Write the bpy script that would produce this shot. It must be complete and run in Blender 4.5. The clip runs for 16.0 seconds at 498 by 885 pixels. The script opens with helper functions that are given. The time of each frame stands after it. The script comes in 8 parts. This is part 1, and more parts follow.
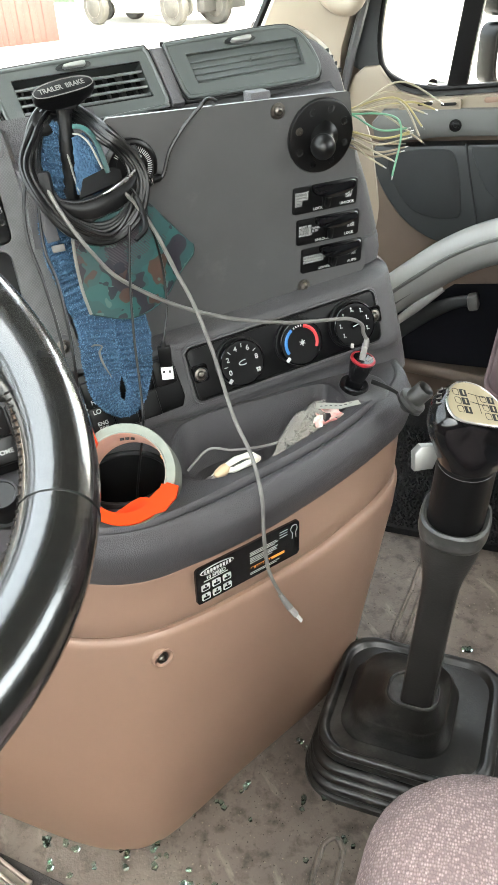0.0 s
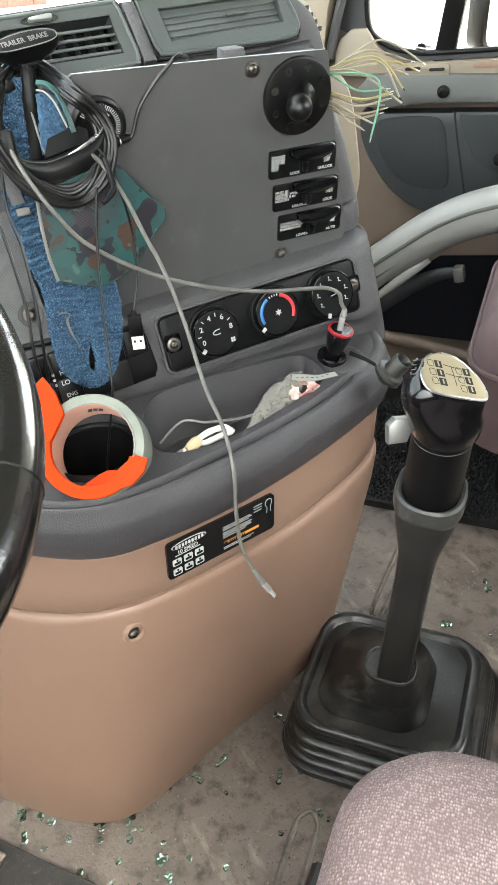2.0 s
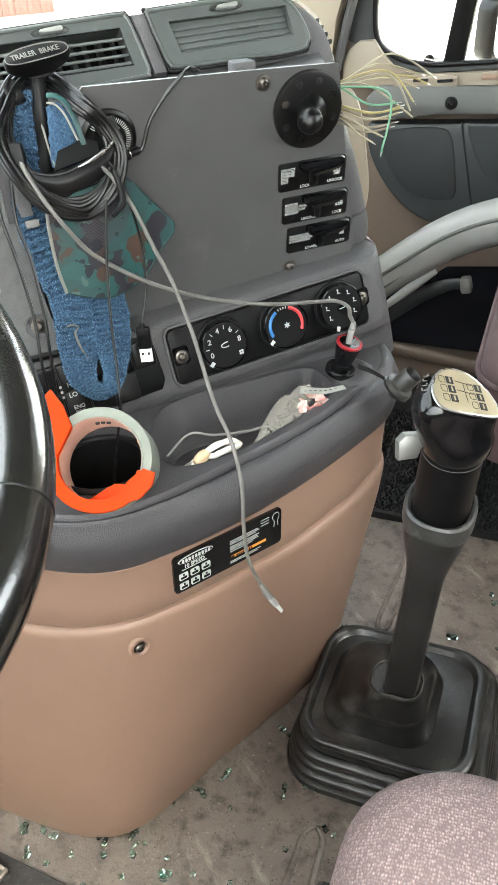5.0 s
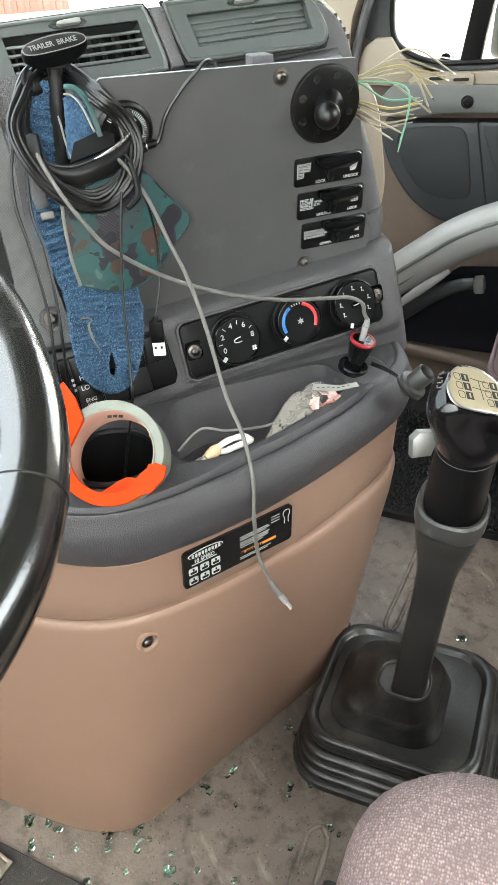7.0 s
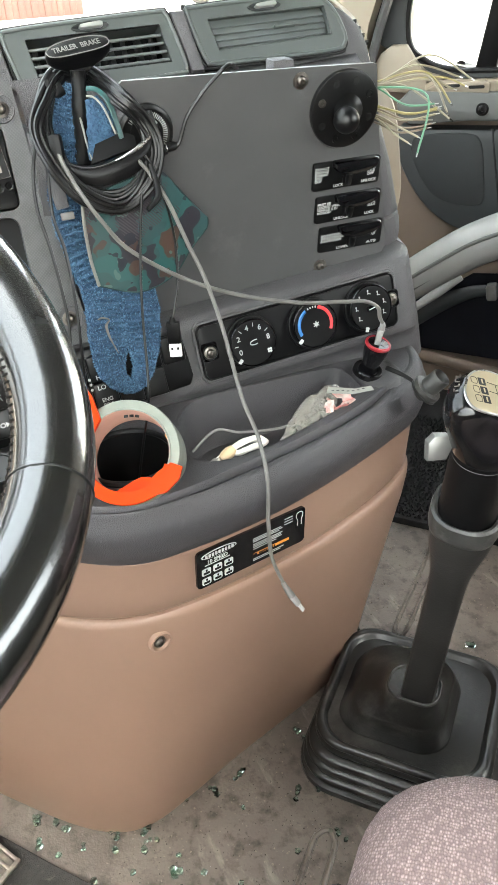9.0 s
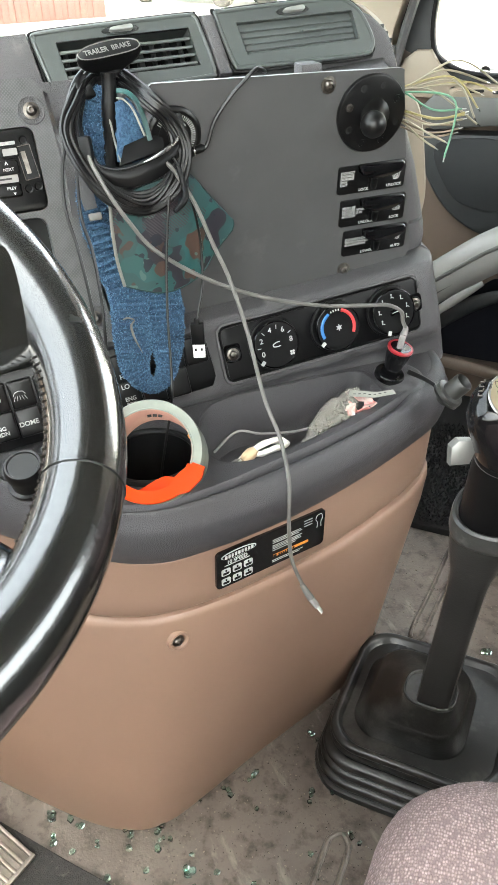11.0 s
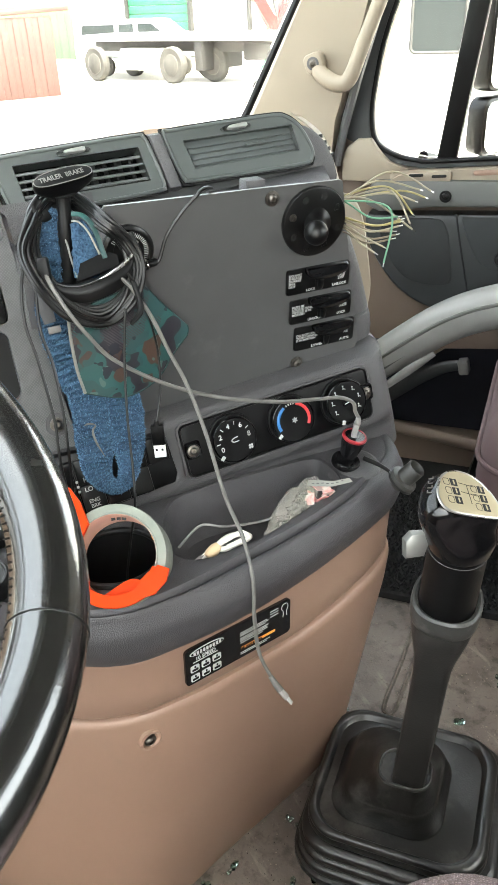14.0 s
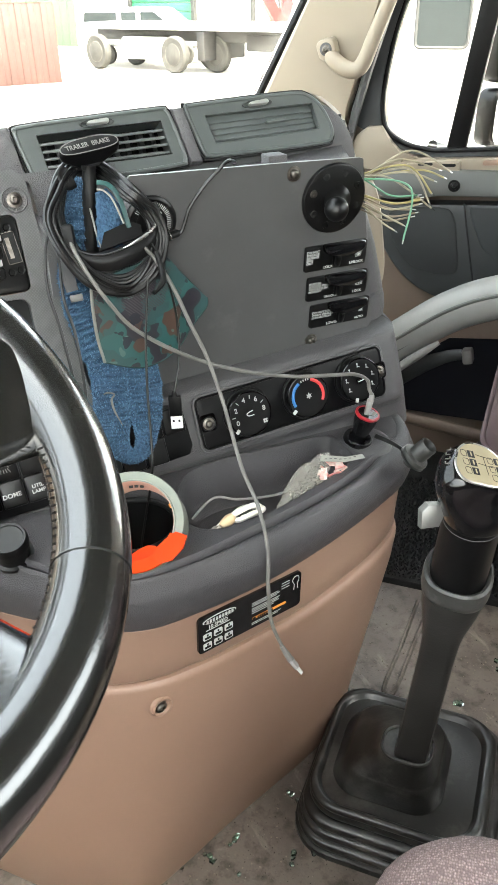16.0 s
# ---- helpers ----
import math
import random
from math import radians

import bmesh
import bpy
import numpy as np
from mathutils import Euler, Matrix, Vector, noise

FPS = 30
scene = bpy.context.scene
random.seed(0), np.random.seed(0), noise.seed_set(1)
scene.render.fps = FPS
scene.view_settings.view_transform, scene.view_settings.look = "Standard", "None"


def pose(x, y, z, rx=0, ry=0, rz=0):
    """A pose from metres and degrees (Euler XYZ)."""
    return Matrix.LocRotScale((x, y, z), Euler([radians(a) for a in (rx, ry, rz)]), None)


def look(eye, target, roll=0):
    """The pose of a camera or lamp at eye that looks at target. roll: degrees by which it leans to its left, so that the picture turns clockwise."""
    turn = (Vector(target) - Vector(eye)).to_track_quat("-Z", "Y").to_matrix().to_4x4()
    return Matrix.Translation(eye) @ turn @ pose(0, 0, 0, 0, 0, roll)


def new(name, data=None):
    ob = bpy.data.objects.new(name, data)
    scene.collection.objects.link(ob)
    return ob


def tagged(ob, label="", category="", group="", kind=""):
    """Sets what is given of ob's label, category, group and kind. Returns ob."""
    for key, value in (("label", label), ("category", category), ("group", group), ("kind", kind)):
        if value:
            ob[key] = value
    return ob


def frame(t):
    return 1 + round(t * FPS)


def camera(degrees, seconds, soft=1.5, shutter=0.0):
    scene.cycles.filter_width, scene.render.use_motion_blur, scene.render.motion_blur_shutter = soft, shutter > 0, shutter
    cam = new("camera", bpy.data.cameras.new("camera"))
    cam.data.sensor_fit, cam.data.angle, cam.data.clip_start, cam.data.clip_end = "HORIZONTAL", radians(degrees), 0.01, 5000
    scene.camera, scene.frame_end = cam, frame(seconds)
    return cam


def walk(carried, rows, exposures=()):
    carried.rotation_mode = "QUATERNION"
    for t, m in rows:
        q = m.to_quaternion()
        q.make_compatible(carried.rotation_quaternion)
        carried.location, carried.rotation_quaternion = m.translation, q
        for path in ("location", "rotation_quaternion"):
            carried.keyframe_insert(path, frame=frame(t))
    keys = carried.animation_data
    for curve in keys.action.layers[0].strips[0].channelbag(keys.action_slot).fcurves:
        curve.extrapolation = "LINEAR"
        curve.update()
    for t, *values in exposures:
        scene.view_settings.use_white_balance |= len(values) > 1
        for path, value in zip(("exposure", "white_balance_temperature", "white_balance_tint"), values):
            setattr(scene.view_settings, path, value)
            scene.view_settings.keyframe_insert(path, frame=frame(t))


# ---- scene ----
cam = camera(35.67, 16.0)
PATH = [
    (0, (-0.3480, -0.7178, 1.0222), (0.1240, 0.4467, 0.2029), -3.59),
    (0.5, (-0.3395, -0.7187, 1.0213), (0.1270, 0.4350, 0.1839), -3.26),
    (1, (-0.3337, -0.7171, 1.0179), (0.1385, 0.4314, 0.1766), -3.15),
    (1.5, (-0.3312, -0.7135, 1.0122), (0.1430, 0.4275, 0.1618), -3.00),
    (2, (-0.3267, -0.7108, 1.0099), (0.1493, 0.4202, 0.1473), -2.91),
    (2.5, (-0.3284, -0.7101, 1.0076), (0.1468, 0.4198, 0.1429), -2.60),
    (3, (-0.3336, -0.7030, 1.0124), (0.1370, 0.4361, 0.1574), -2.58),
    (3.5, (-0.3330, -0.7024, 1.0094), (0.1362, 0.4405, 0.1586), -2.70),
    (4, (-0.3263, -0.7031, 1.0131), (0.1479, 0.4361, 0.1603), -2.78),
    (6.5, (-0.3305, -0.6992, 1.0105), (0.1360, 0.4459, 0.1613), -2.27),
    (7, (-0.3310, -0.6994, 1.0083), (0.1283, 0.4463, 0.1559), -2.21),
    (7.5, (-0.3343, -0.7000, 1.0094), (0.1210, 0.4496, 0.1602), -2.25),
    (8, (-0.3365, -0.7001, 1.0062), (0.1143, 0.4514, 0.1574), -2.31),
    (8.5, (-0.3347, -0.7002, 1.0094), (0.1133, 0.4533, 0.1616), -2.21),
    (9, (-0.3399, -0.7006, 1.0073), (0.1092, 0.4555, 0.1636), -1.75),
    (11.5, (-0.3483, -0.7013, 1.0081), (0.0739, 0.4687, 0.1697), -1.52),
    (12, (-0.3487, -0.6999, 1.0051), (0.0699, 0.4695, 0.1642), -1.72),
    (12.5, (-0.3497, -0.6969, 0.9987), (0.0554, 0.4688, 0.1460), -2.48),
    (13, (-0.3511, -0.6986, 1.0039), (0.0583, 0.4665, 0.1524), -2.46),
    (13.5, (-0.3495, -0.6974, 1.0031), (0.0926, 0.4700, 0.1715), -2.65),
    (14, (-0.3398, -0.7039, 1.0526), (0.1677, 0.4955, 0.3084), -2.51),
    (14.5, (-0.3566, -0.7132, 1.0453), (0.2014, 0.4794, 0.3268), -0.16),
    (15, (-0.3588, -0.7069, 1.0319), (0.2002, 0.4691, 0.2872), 0.04),
    (15.5, (-0.3646, -0.7152, 1.0341), (0.1696, 0.4665, 0.2804), -0.38),
    (16, (-0.3695, -0.7116, 1.0390), (0.1469, 0.4770, 0.2837), -0.98),
]
walk(cam, [(t, look(eye, target, roll)) for t, eye, target, roll in PATH], [(0.0, 3.88, 6800, 1.5), (13.0, 3.88, 6800, 1.5), (14.0, 3.72, 6800, 1.5), (16.0, 3.72, 6800, 1.5)])

# ---- world, sun, exposure ----
scene.view_settings.exposure = 2.98
scene.view_settings.use_white_balance = True
scene.view_settings.white_balance_temperature = 6800
world = bpy.data.worlds.new("sky")
world.use_nodes = True
scene.world = world
wn = world.node_tree
sky = wn.nodes.new("ShaderNodeTexSky")
sky.sky_type = "NISHITA"
sky.sun_disc = False
sky.sun_elevation, sky.sun_rotation = radians(62), radians(167)
sky.air_density, sky.dust_density = 0.8, 5.0
wn.nodes["Background"].inputs["Strength"].default_value = 0.15
haze = wn.nodes.new("ShaderNodeHueSaturation")      # thin white overcast
haze.inputs["Saturation"].default_value, haze.inputs["Value"].default_value = 0.35, 1.3
wn.links.new(sky.outputs[0], haze.inputs["Color"])
wn.links.new(haze.outputs[0], wn.nodes["Background"].inputs["Color"])
sun_data = bpy.data.lights.new("sun", "SUN")
sun_data.energy, sun_data.angle, sun_data.color = 1.7, radians(10), (1.0, 0.95, 0.87)
sun = new("sun", sun_data)
sun.matrix_basis = look((0, 0, 30), (Vector((0, 0, 30)) + Vector((-0.106, 0.46, -1.0))))

# ---- the cab's own directions: rw to the passenger side, fw to the bonnet ----
RW, FW = Vector((0.70711, 0.70711, 0)), Vector((-0.70711, 0.70711, 0))
EX, EZ = Vector((0.9962, 0, 0.0872)), Vector((-0.0872, 0, 0.9962))   # the dash stack's own sides


def cab(r, f, z):
    return RW * r + FW * f + Vector((0, 0, z))


def cabm(r, f, z, rx=0, ry=0, rz=0):
    """Local x to the passenger side, local y to the bonnet."""
    return Matrix.Translation(cab(r, f, z)) @ pose(0, 0, 0, 0, 0, 45) @ pose(0, 0, 0, rx, ry, rz)


def face(o, ex=EX, up=EZ):
    """A frame on a surface: x along it, z up it, y into it."""
    ex = Vector(ex).normalized()
    ey = Vector(up).cross(ex).normalized()
    ez = ex.cross(ey)
    m = Matrix((ex, ey, ez)).transposed().to_4x4()
    m.translation = Vector(o)
    return m


# ---- mesh helpers ----
def part(name, bm, material, parent=None, label="", smooth=True):
    mesh = bpy.data.meshes.new(name)
    bmesh.ops.recalc_face_normals(bm, faces=bm.faces)
    bm.to_mesh(mesh)
    bm.free()
    if smooth:
        mesh.shade_smooth()
        mesh.set_sharp_from_angle(angle=radians(38))
    mesh.materials.append(material)
    ob = new(name, mesh)
    if parent is not None:
        ob.parent = parent
        ob.matrix_parent_inverse = parent.matrix_basis.inverted()
    if label:
        ob["label"] = label
    return ob


def thing(name, at, label, category, group="", kind=""):
    ob = new(name)
    ob.empty_display_size = 0.02
    ob.matrix_basis = Matrix.Translation(Vector(at))
    return tagged(ob, label, category, group, kind)


def spline(points, n, closed=False):
    """n points along a smooth curve through the given ones."""
    p = [Vector(q) for q in points]
    k = len(p)
    out = []
    spans = k if closed else k - 1
    for i in range(n):
        s = i / (n if closed else n - 1) * spans
        a = min(int(s), spans - 1)
        u = s - a
        if closed:
            q = [p[(a + j) % k] for j in (-1, 0, 1, 2)]
        else:
            q = [p[max(a - 1, 0)], p[a], p[a + 1], p[min(a + 2, k - 1)]]
        out.append(0.5 * (2 * q[1] + (q[2] - q[0]) * u + (2 * q[0] - 5 * q[1] + 4 * q[2] - q[3]) * u ** 2 + (3 * q[1] - q[0] - 3 * q[2] + q[3]) * u ** 3))
    return out


def rings(bm, loops, closed_u=True, cap=True, closed_v=False):
    """Joins loops of equally many points into a skin."""
    vs = [[bm.verts.new(p) for p in loop] for loop in loops]
    n = len(vs[0])
    pairs = list(zip(vs, vs[1:] + ([vs[0]] if closed_v else [])))
    if not closed_v:
        pairs = list(zip(vs, vs[1:]))
    else:
        pairs = [(vs[i], vs[(i + 1) % len(vs)]) for i in range(len(vs))]
    for a, b in pairs:
        for i in range(n if closed_u else n - 1):
            j = (i + 1) % n
            bm.faces.new((a[i], a[j], b[j], b[i]))
    if cap and closed_u and not closed_v:
        bm.faces.new(vs[0][::-1])
        bm.faces.new(vs[-1])
    return bm


def tube(points, radius, seg=8, n=0, closed=False, flat=1.0, up=None, bm=None):
    """A pipe through points. radius: a number or one for each given point. flat: its thickness across 'up' as a share."""
    bm = bm or bmesh.new()
    pts = spline(points, n, closed) if n else [Vector(p) for p in points]
    k = len(pts)
    if isinstance(radius, (int, float)):
        rad = [radius] * k
    else:
        rad = [v.x for v in spline([(r, 0, 0) for r in radius], k, closed)]
    loops, side = [], None
    for i, p in enumerate(pts):
        d = (pts[(i + 1) % k] if closed or i < k - 1 else p) - (pts[i - 1] if closed or i > 0 else p)
        d.normalize()
        if up is not None:
            side = Vector(up).cross(d).normalized()
        elif side is None:
            side = d.orthogonal().normalized()
        else:
            side = (side - d * side.dot(d)).normalized()
        other = d.cross(side)
        loops.append([p + rad[i] * (math.cos(a) * side + flat * math.sin(a) * other) for a in (2 * math.pi * j / seg for j in range(seg))])
    return rings(bm, loops, closed_v=closed)


def lathe(profile, m, seg=32, bm=None, a0=0.0, a1=2 * math.pi, cap=True, ring=False):
    """Turns (radius, height) pairs round the local z."""
    bm = bm or bmesh.new()
    full = abs(a1 - a0 - 2 * math.pi) < 1e-6
    loops = [[m @ Vector((max(r, 1e-5) * math.cos(a), max(r, 1e-5) * math.sin(a), h)) for a in (a0 + (a1 - a0) * j / (seg if full else seg - 1) for j in range(seg))] for r, h in profile]
    return rings(bm, loops, closed_u=full, cap=full and cap and not ring, closed_v=ring)


def rrect(w, h, r, n=5):
    """Outline of a rounded rectangle about the origin. r: one radius or four (top right, top left, bottom left, bottom right)."""
    rr = [r] * 4 if isinstance(r, (int, float)) else r
    out = []
    for (sx, sy), q, a0 in zip(((1, 1), (-1, 1), (-1, -1), (1, -1)), rr, (0, 90, 180, 270)):
        for i in range(n + 1):
            a = radians(a0 + 90 * i / n)
            out.append((sx * (w / 2 - q) + q * math.cos(a), sy * (h / 2 - q) + q * math.sin(a)))
    return out


def prism(outline, d0, d1, m, bevel=0.0, bm=None):
    """A plate: an outline in local x, z, from depth d0 (towards the viewer) to d1 along local y, its front edge eased by bevel."""
    bm = bm or bmesh.new()
    pts = [Vector((x, 0, z)) for x, z in outline]
    c = sum(pts, Vector()) / len(pts)
    span = max(max(abs(p.x - c.x) for p in pts), 1e-6), max(max(abs(p.z - c.z) for p in pts), 1e-6)

    def ring(d, inset):
        return [m @ Vector((c.x + (p.x - c.x) * (1 - inset / span[0]), d, c.z + (p.z - c.z) * (1 - inset / span[1]))) for p in pts]
    if bevel:
        loops = [ring(d0, bevel), ring(d0 + bevel * 0.3, bevel * 0.3), ring(d0 + bevel, 0), ring(d1, 0)]
    else:
        loops = [ring(d0, 0), ring(d1, 0)]
    return rings(bm, loops)


def box(sx, sy, sz, m, bevel=0.0, seg=2, bm=None):
    out = bm or bmesh.new()
    tmp = bmesh.new()
    bmesh.ops.create_cube(tmp, size=1, matrix=Matrix.Diagonal((sx, sy, sz, 1)))
    if bevel:
        bmesh.ops.bevel(tmp, geom=tmp.edges[:], offset=bevel, segments=seg, affect="EDGES", profile=0.5)
    bmesh.ops.transform(tmp, matrix=m, verts=tmp.verts)
    idx = {v: out.verts.new(v.co) for v in tmp.verts}
    for f in tmp.faces:
        out.faces.new([idx[v] for v in f.verts])
    tmp.free()
    return out


def slab(outline, z0, z1, bm=None, bevel=0.0):
    """A flat piece from a plan outline."""
    return prism(outline, -z1, -z0, Matrix(((1, 0, 0, 0), (0, 0, 1, 0), (0, -1, 0, 0), (0, 0, 0, 1))), bevel, bm)


def ball(m, r, seg=16, bm=None):
    return lathe([(r * math.sin(math.pi * i / 10), -r * math.cos(math.pi * i / 10)) for i in range(11)], m, seg, bm)


def text(name, body, size, m, material, parent, align="CENTER", spacing=1.0, squeeze=1.0):
    """Lettering laid on a face frame (x along, z up)."""
    c = bpy.data.curves.new(name, "FONT")
    c.body, c.size, c.align_x, c.align_y, c.extrude, c.space_line, c.offset = body, size, align, "CENTER", 0.00012, spacing, size * 0.018
    tmp = new(name + "_tmp", c)
    bpy.context.view_layer.update()
    mesh = bpy.data.meshes.new_from_object(tmp.evaluated_get(bpy.context.evaluated_depsgraph_get()))
    bpy.data.objects.remove(tmp)
    bpy.data.curves.remove(c)
    mesh.transform(m @ pose(0, 0, 0, 90) @ Matrix.Diagonal((squeeze, 1, 1, 1)))
    mesh.materials.clear()
    mesh.materials.append(material)
    ob = new(name, mesh)
    ob.parent = parent
    ob.matrix_parent_inverse = parent.matrix_basis.inverted()
    return ob


def screw_head(name, m, r, material, parent, label=""):
    """A domed screw with a hexagon socket; its axis is the face frame's y, towards the viewer."""
    t = m @ pose(0, 0, 0, 90)
    bm = lathe([(r * 1.55, 0), (r * 1.55, 0.0008), (r * 1.1, 0.0012), (r, 0.0014), (r * 0.96, 0.003), (r * 0.75, 0.0042), (r * 0.45, 0.0046), (r * 0.42, 0.0022), (0, 0.002)], t, 18)
    return part(name, bm, material, parent, label)


# ---- materials ----
def surface(name, c1, c2=None, rough=0.5, metal=0.0, big=6.0, fine=300.0, bump=0.15, rvar=0.1, spec=0.5, cells=False, dirt=None, dirt_at=(0.55, 0.7), dscale=9.0, coat=0.0):
    """Base colour that drifts between c1 and c2, a fine grain in relief, and patchy gloss; dirt: a third colour in blots of their own shape."""
    mt = bpy.data.materials.new(name)
    mt.use_nodes = True
    nt = mt.node_tree
    nd, ln = nt.nodes, nt.links
    b = nd["Principled BSDF"]
    co = nd.new("ShaderNodeTexCoord")
    c2 = c2 or tuple(v * 0.8 for v in c1)
    n1 = nd.new("ShaderNodeTexNoise")
    n1.inputs["Scale"].default_value, n1.inputs["Detail"].default_value = big, 6
    ln.new(co.outputs["Object"], n1.inputs["Vector"])
    n2 = nd.new("ShaderNodeTexVoronoi" if cells else "ShaderNodeTexNoise")
    n2.inputs["Scale"].default_value = fine
    if not cells:
        n2.inputs["Detail"].default_value = 3
    ln.new(co.outputs["Object"], n2.inputs["Vector"])
    fine_out = n2.outputs["Distance"] if cells else n2.outputs[0]
    mix = nd.new("ShaderNodeMix")
    mix.data_type = "RGBA"
    mix.inputs["A"].default_value, mix.inputs["B"].default_value = (*c1, 1), (*c2, 1)
    ramp = nd.new("ShaderNodeMapRange")
    ramp.inputs["From Min"].default_value, ramp.inputs["From Max"].default_value = 0.35, 0.65
    ln.new(n1.outputs[0], ramp.inputs["Value"])
    ln.new(ramp.outputs[0], mix.inputs["Factor"])
    col = mix.outputs["Result"]
    if dirt:
        n3 = nd.new("ShaderNodeTexNoise")
        n3.inputs["Scale"].default_value, n3.inputs["Detail"].default_value, n3.inputs["Roughness"].default_value = dscale, 9, 0.68
        ln.new(co.outputs["Object"], n3.inputs["Vector"])
        r3 = nd.new("ShaderNodeMapRange")
        r3.inputs["From Min"].default_value, r3.inputs["From Max"].default_value = dirt_at
        ln.new(n3.outputs[0], r3.inputs["Value"])
        m3 = nd.new("ShaderNodeMix")
        m3.data_type = "RGBA"
        m3.inputs["B"].default_value = (*dirt, 1)
        ln.new(col, m3.inputs["A"])
        ln.new(r3.outputs[0], m3.inputs["Factor"])
        col = m3.outputs["Result"]
    ln.new(col, b.inputs["Base Color"])
    rr = nd.new("ShaderNodeMapRange")
    rr.inputs["To Min"].default_value, rr.inputs["To Max"].default_value = max(rough - rvar, 0.02), min(rough + rvar, 1)
    ln.new(n1.outputs[0], rr.inputs["Value"])
    ln.new(rr.outputs[0], b.inputs["Roughness"])
    b.inputs["Metallic"].default_value = metal
    b.inputs["Specular IOR Level"].default_value = spec
    b.inputs["Coat Weight"].default_value = coat
    bp = nd.new("ShaderNodeBump")
    bp.inputs["Strength"].default_value, bp.inputs["Distance"].default_value = bump, 0.001
    ln.new(fine_out, bp.inputs["Height"])
    ln.new(bp.outputs[0], b.inputs["Normal"])
    if coat:
        ln.new(bp.outputs[0], b.inputs["Coat Normal"])
        b.inputs["Coat Roughness"].default_value = 0.08
    return mt


def woven(name, c1, c2, scale, ratio, rough, bump, axes=(1, 1, 1), turn=(0, 0, 0)):
    """Cloth or woven trim: two crossed waves mixed, with loose noise."""
    mt = surface(name, c1, c2, rough=rough, big=30, fine=900, bump=bump)
    nt = mt.node_tree
    nd, ln = nt.nodes, nt.links
    b = nd["Principled BSDF"]
    co = nd["Texture Coordinate"]
    mp = nd.new("ShaderNodeMapping")
    mp.inputs["Rotation"].default_value = [radians(a) for a in turn]
    ln.new(co.outputs["Object"], mp.inputs["Vector"])
    ws = []
    for d, k in (("X", 1.0), ("Z", ratio)):
        w = nd.new("ShaderNodeTexWave")
        w.bands_direction = d
        w.inputs["Scale"].default_value = scale * k
        w.inputs["Distortion"].default_value, w.inputs["Detail Scale"].default_value = 1.2, 8
        ln.new(mp.outputs[0], w.inputs["Vector"])
        ws.append(w)
    mul = nd.new("ShaderNodeMath")
    mul.operation = "MULTIPLY"
    ln.new(ws[0].outputs["Fac"], mul.inputs[0])
    ln.new(ws[1].outputs["Fac"], mul.inputs[1])
    mx = nd.new("ShaderNodeMix")
    mx.data_type = "RGBA"
    mx.inputs["A"].default_value, mx.inputs["B"].default_value = (*c2, 1), (*c1, 1)
    nz = nd.new("ShaderNodeTexNoise")
    nz.inputs["Scale"].default_value = scale * 0.6
    ln.new(co.outputs["Object"], nz.inputs["Vector"])
    ad = nd.new("ShaderNodeMath")
    ad.operation, ad.use_clamp = "MULTIPLY_ADD", True
    ln.new(mul.outputs[0], ad.inputs[0])
    ad.inputs[1].default_value = 0.9
    ln.new(nz.outputs[0], ad.inputs[2])
    sub = nd.new("ShaderNodeMapRange")
    sub.inputs["From Min"].default_value, sub.inputs["From Max"].default_value = 0.35, 1.1
    ln.new(ad.outputs[0], sub.inputs["Value"])
    ln.new(sub.outputs[0], mx.inputs["Factor"])
    ln.new(mx.outputs["Result"], b.inputs["Base Color"])
    bp = nd["Bump"]
    ln.new(ad.outputs[0], bp.inputs["Height"])
    return mt


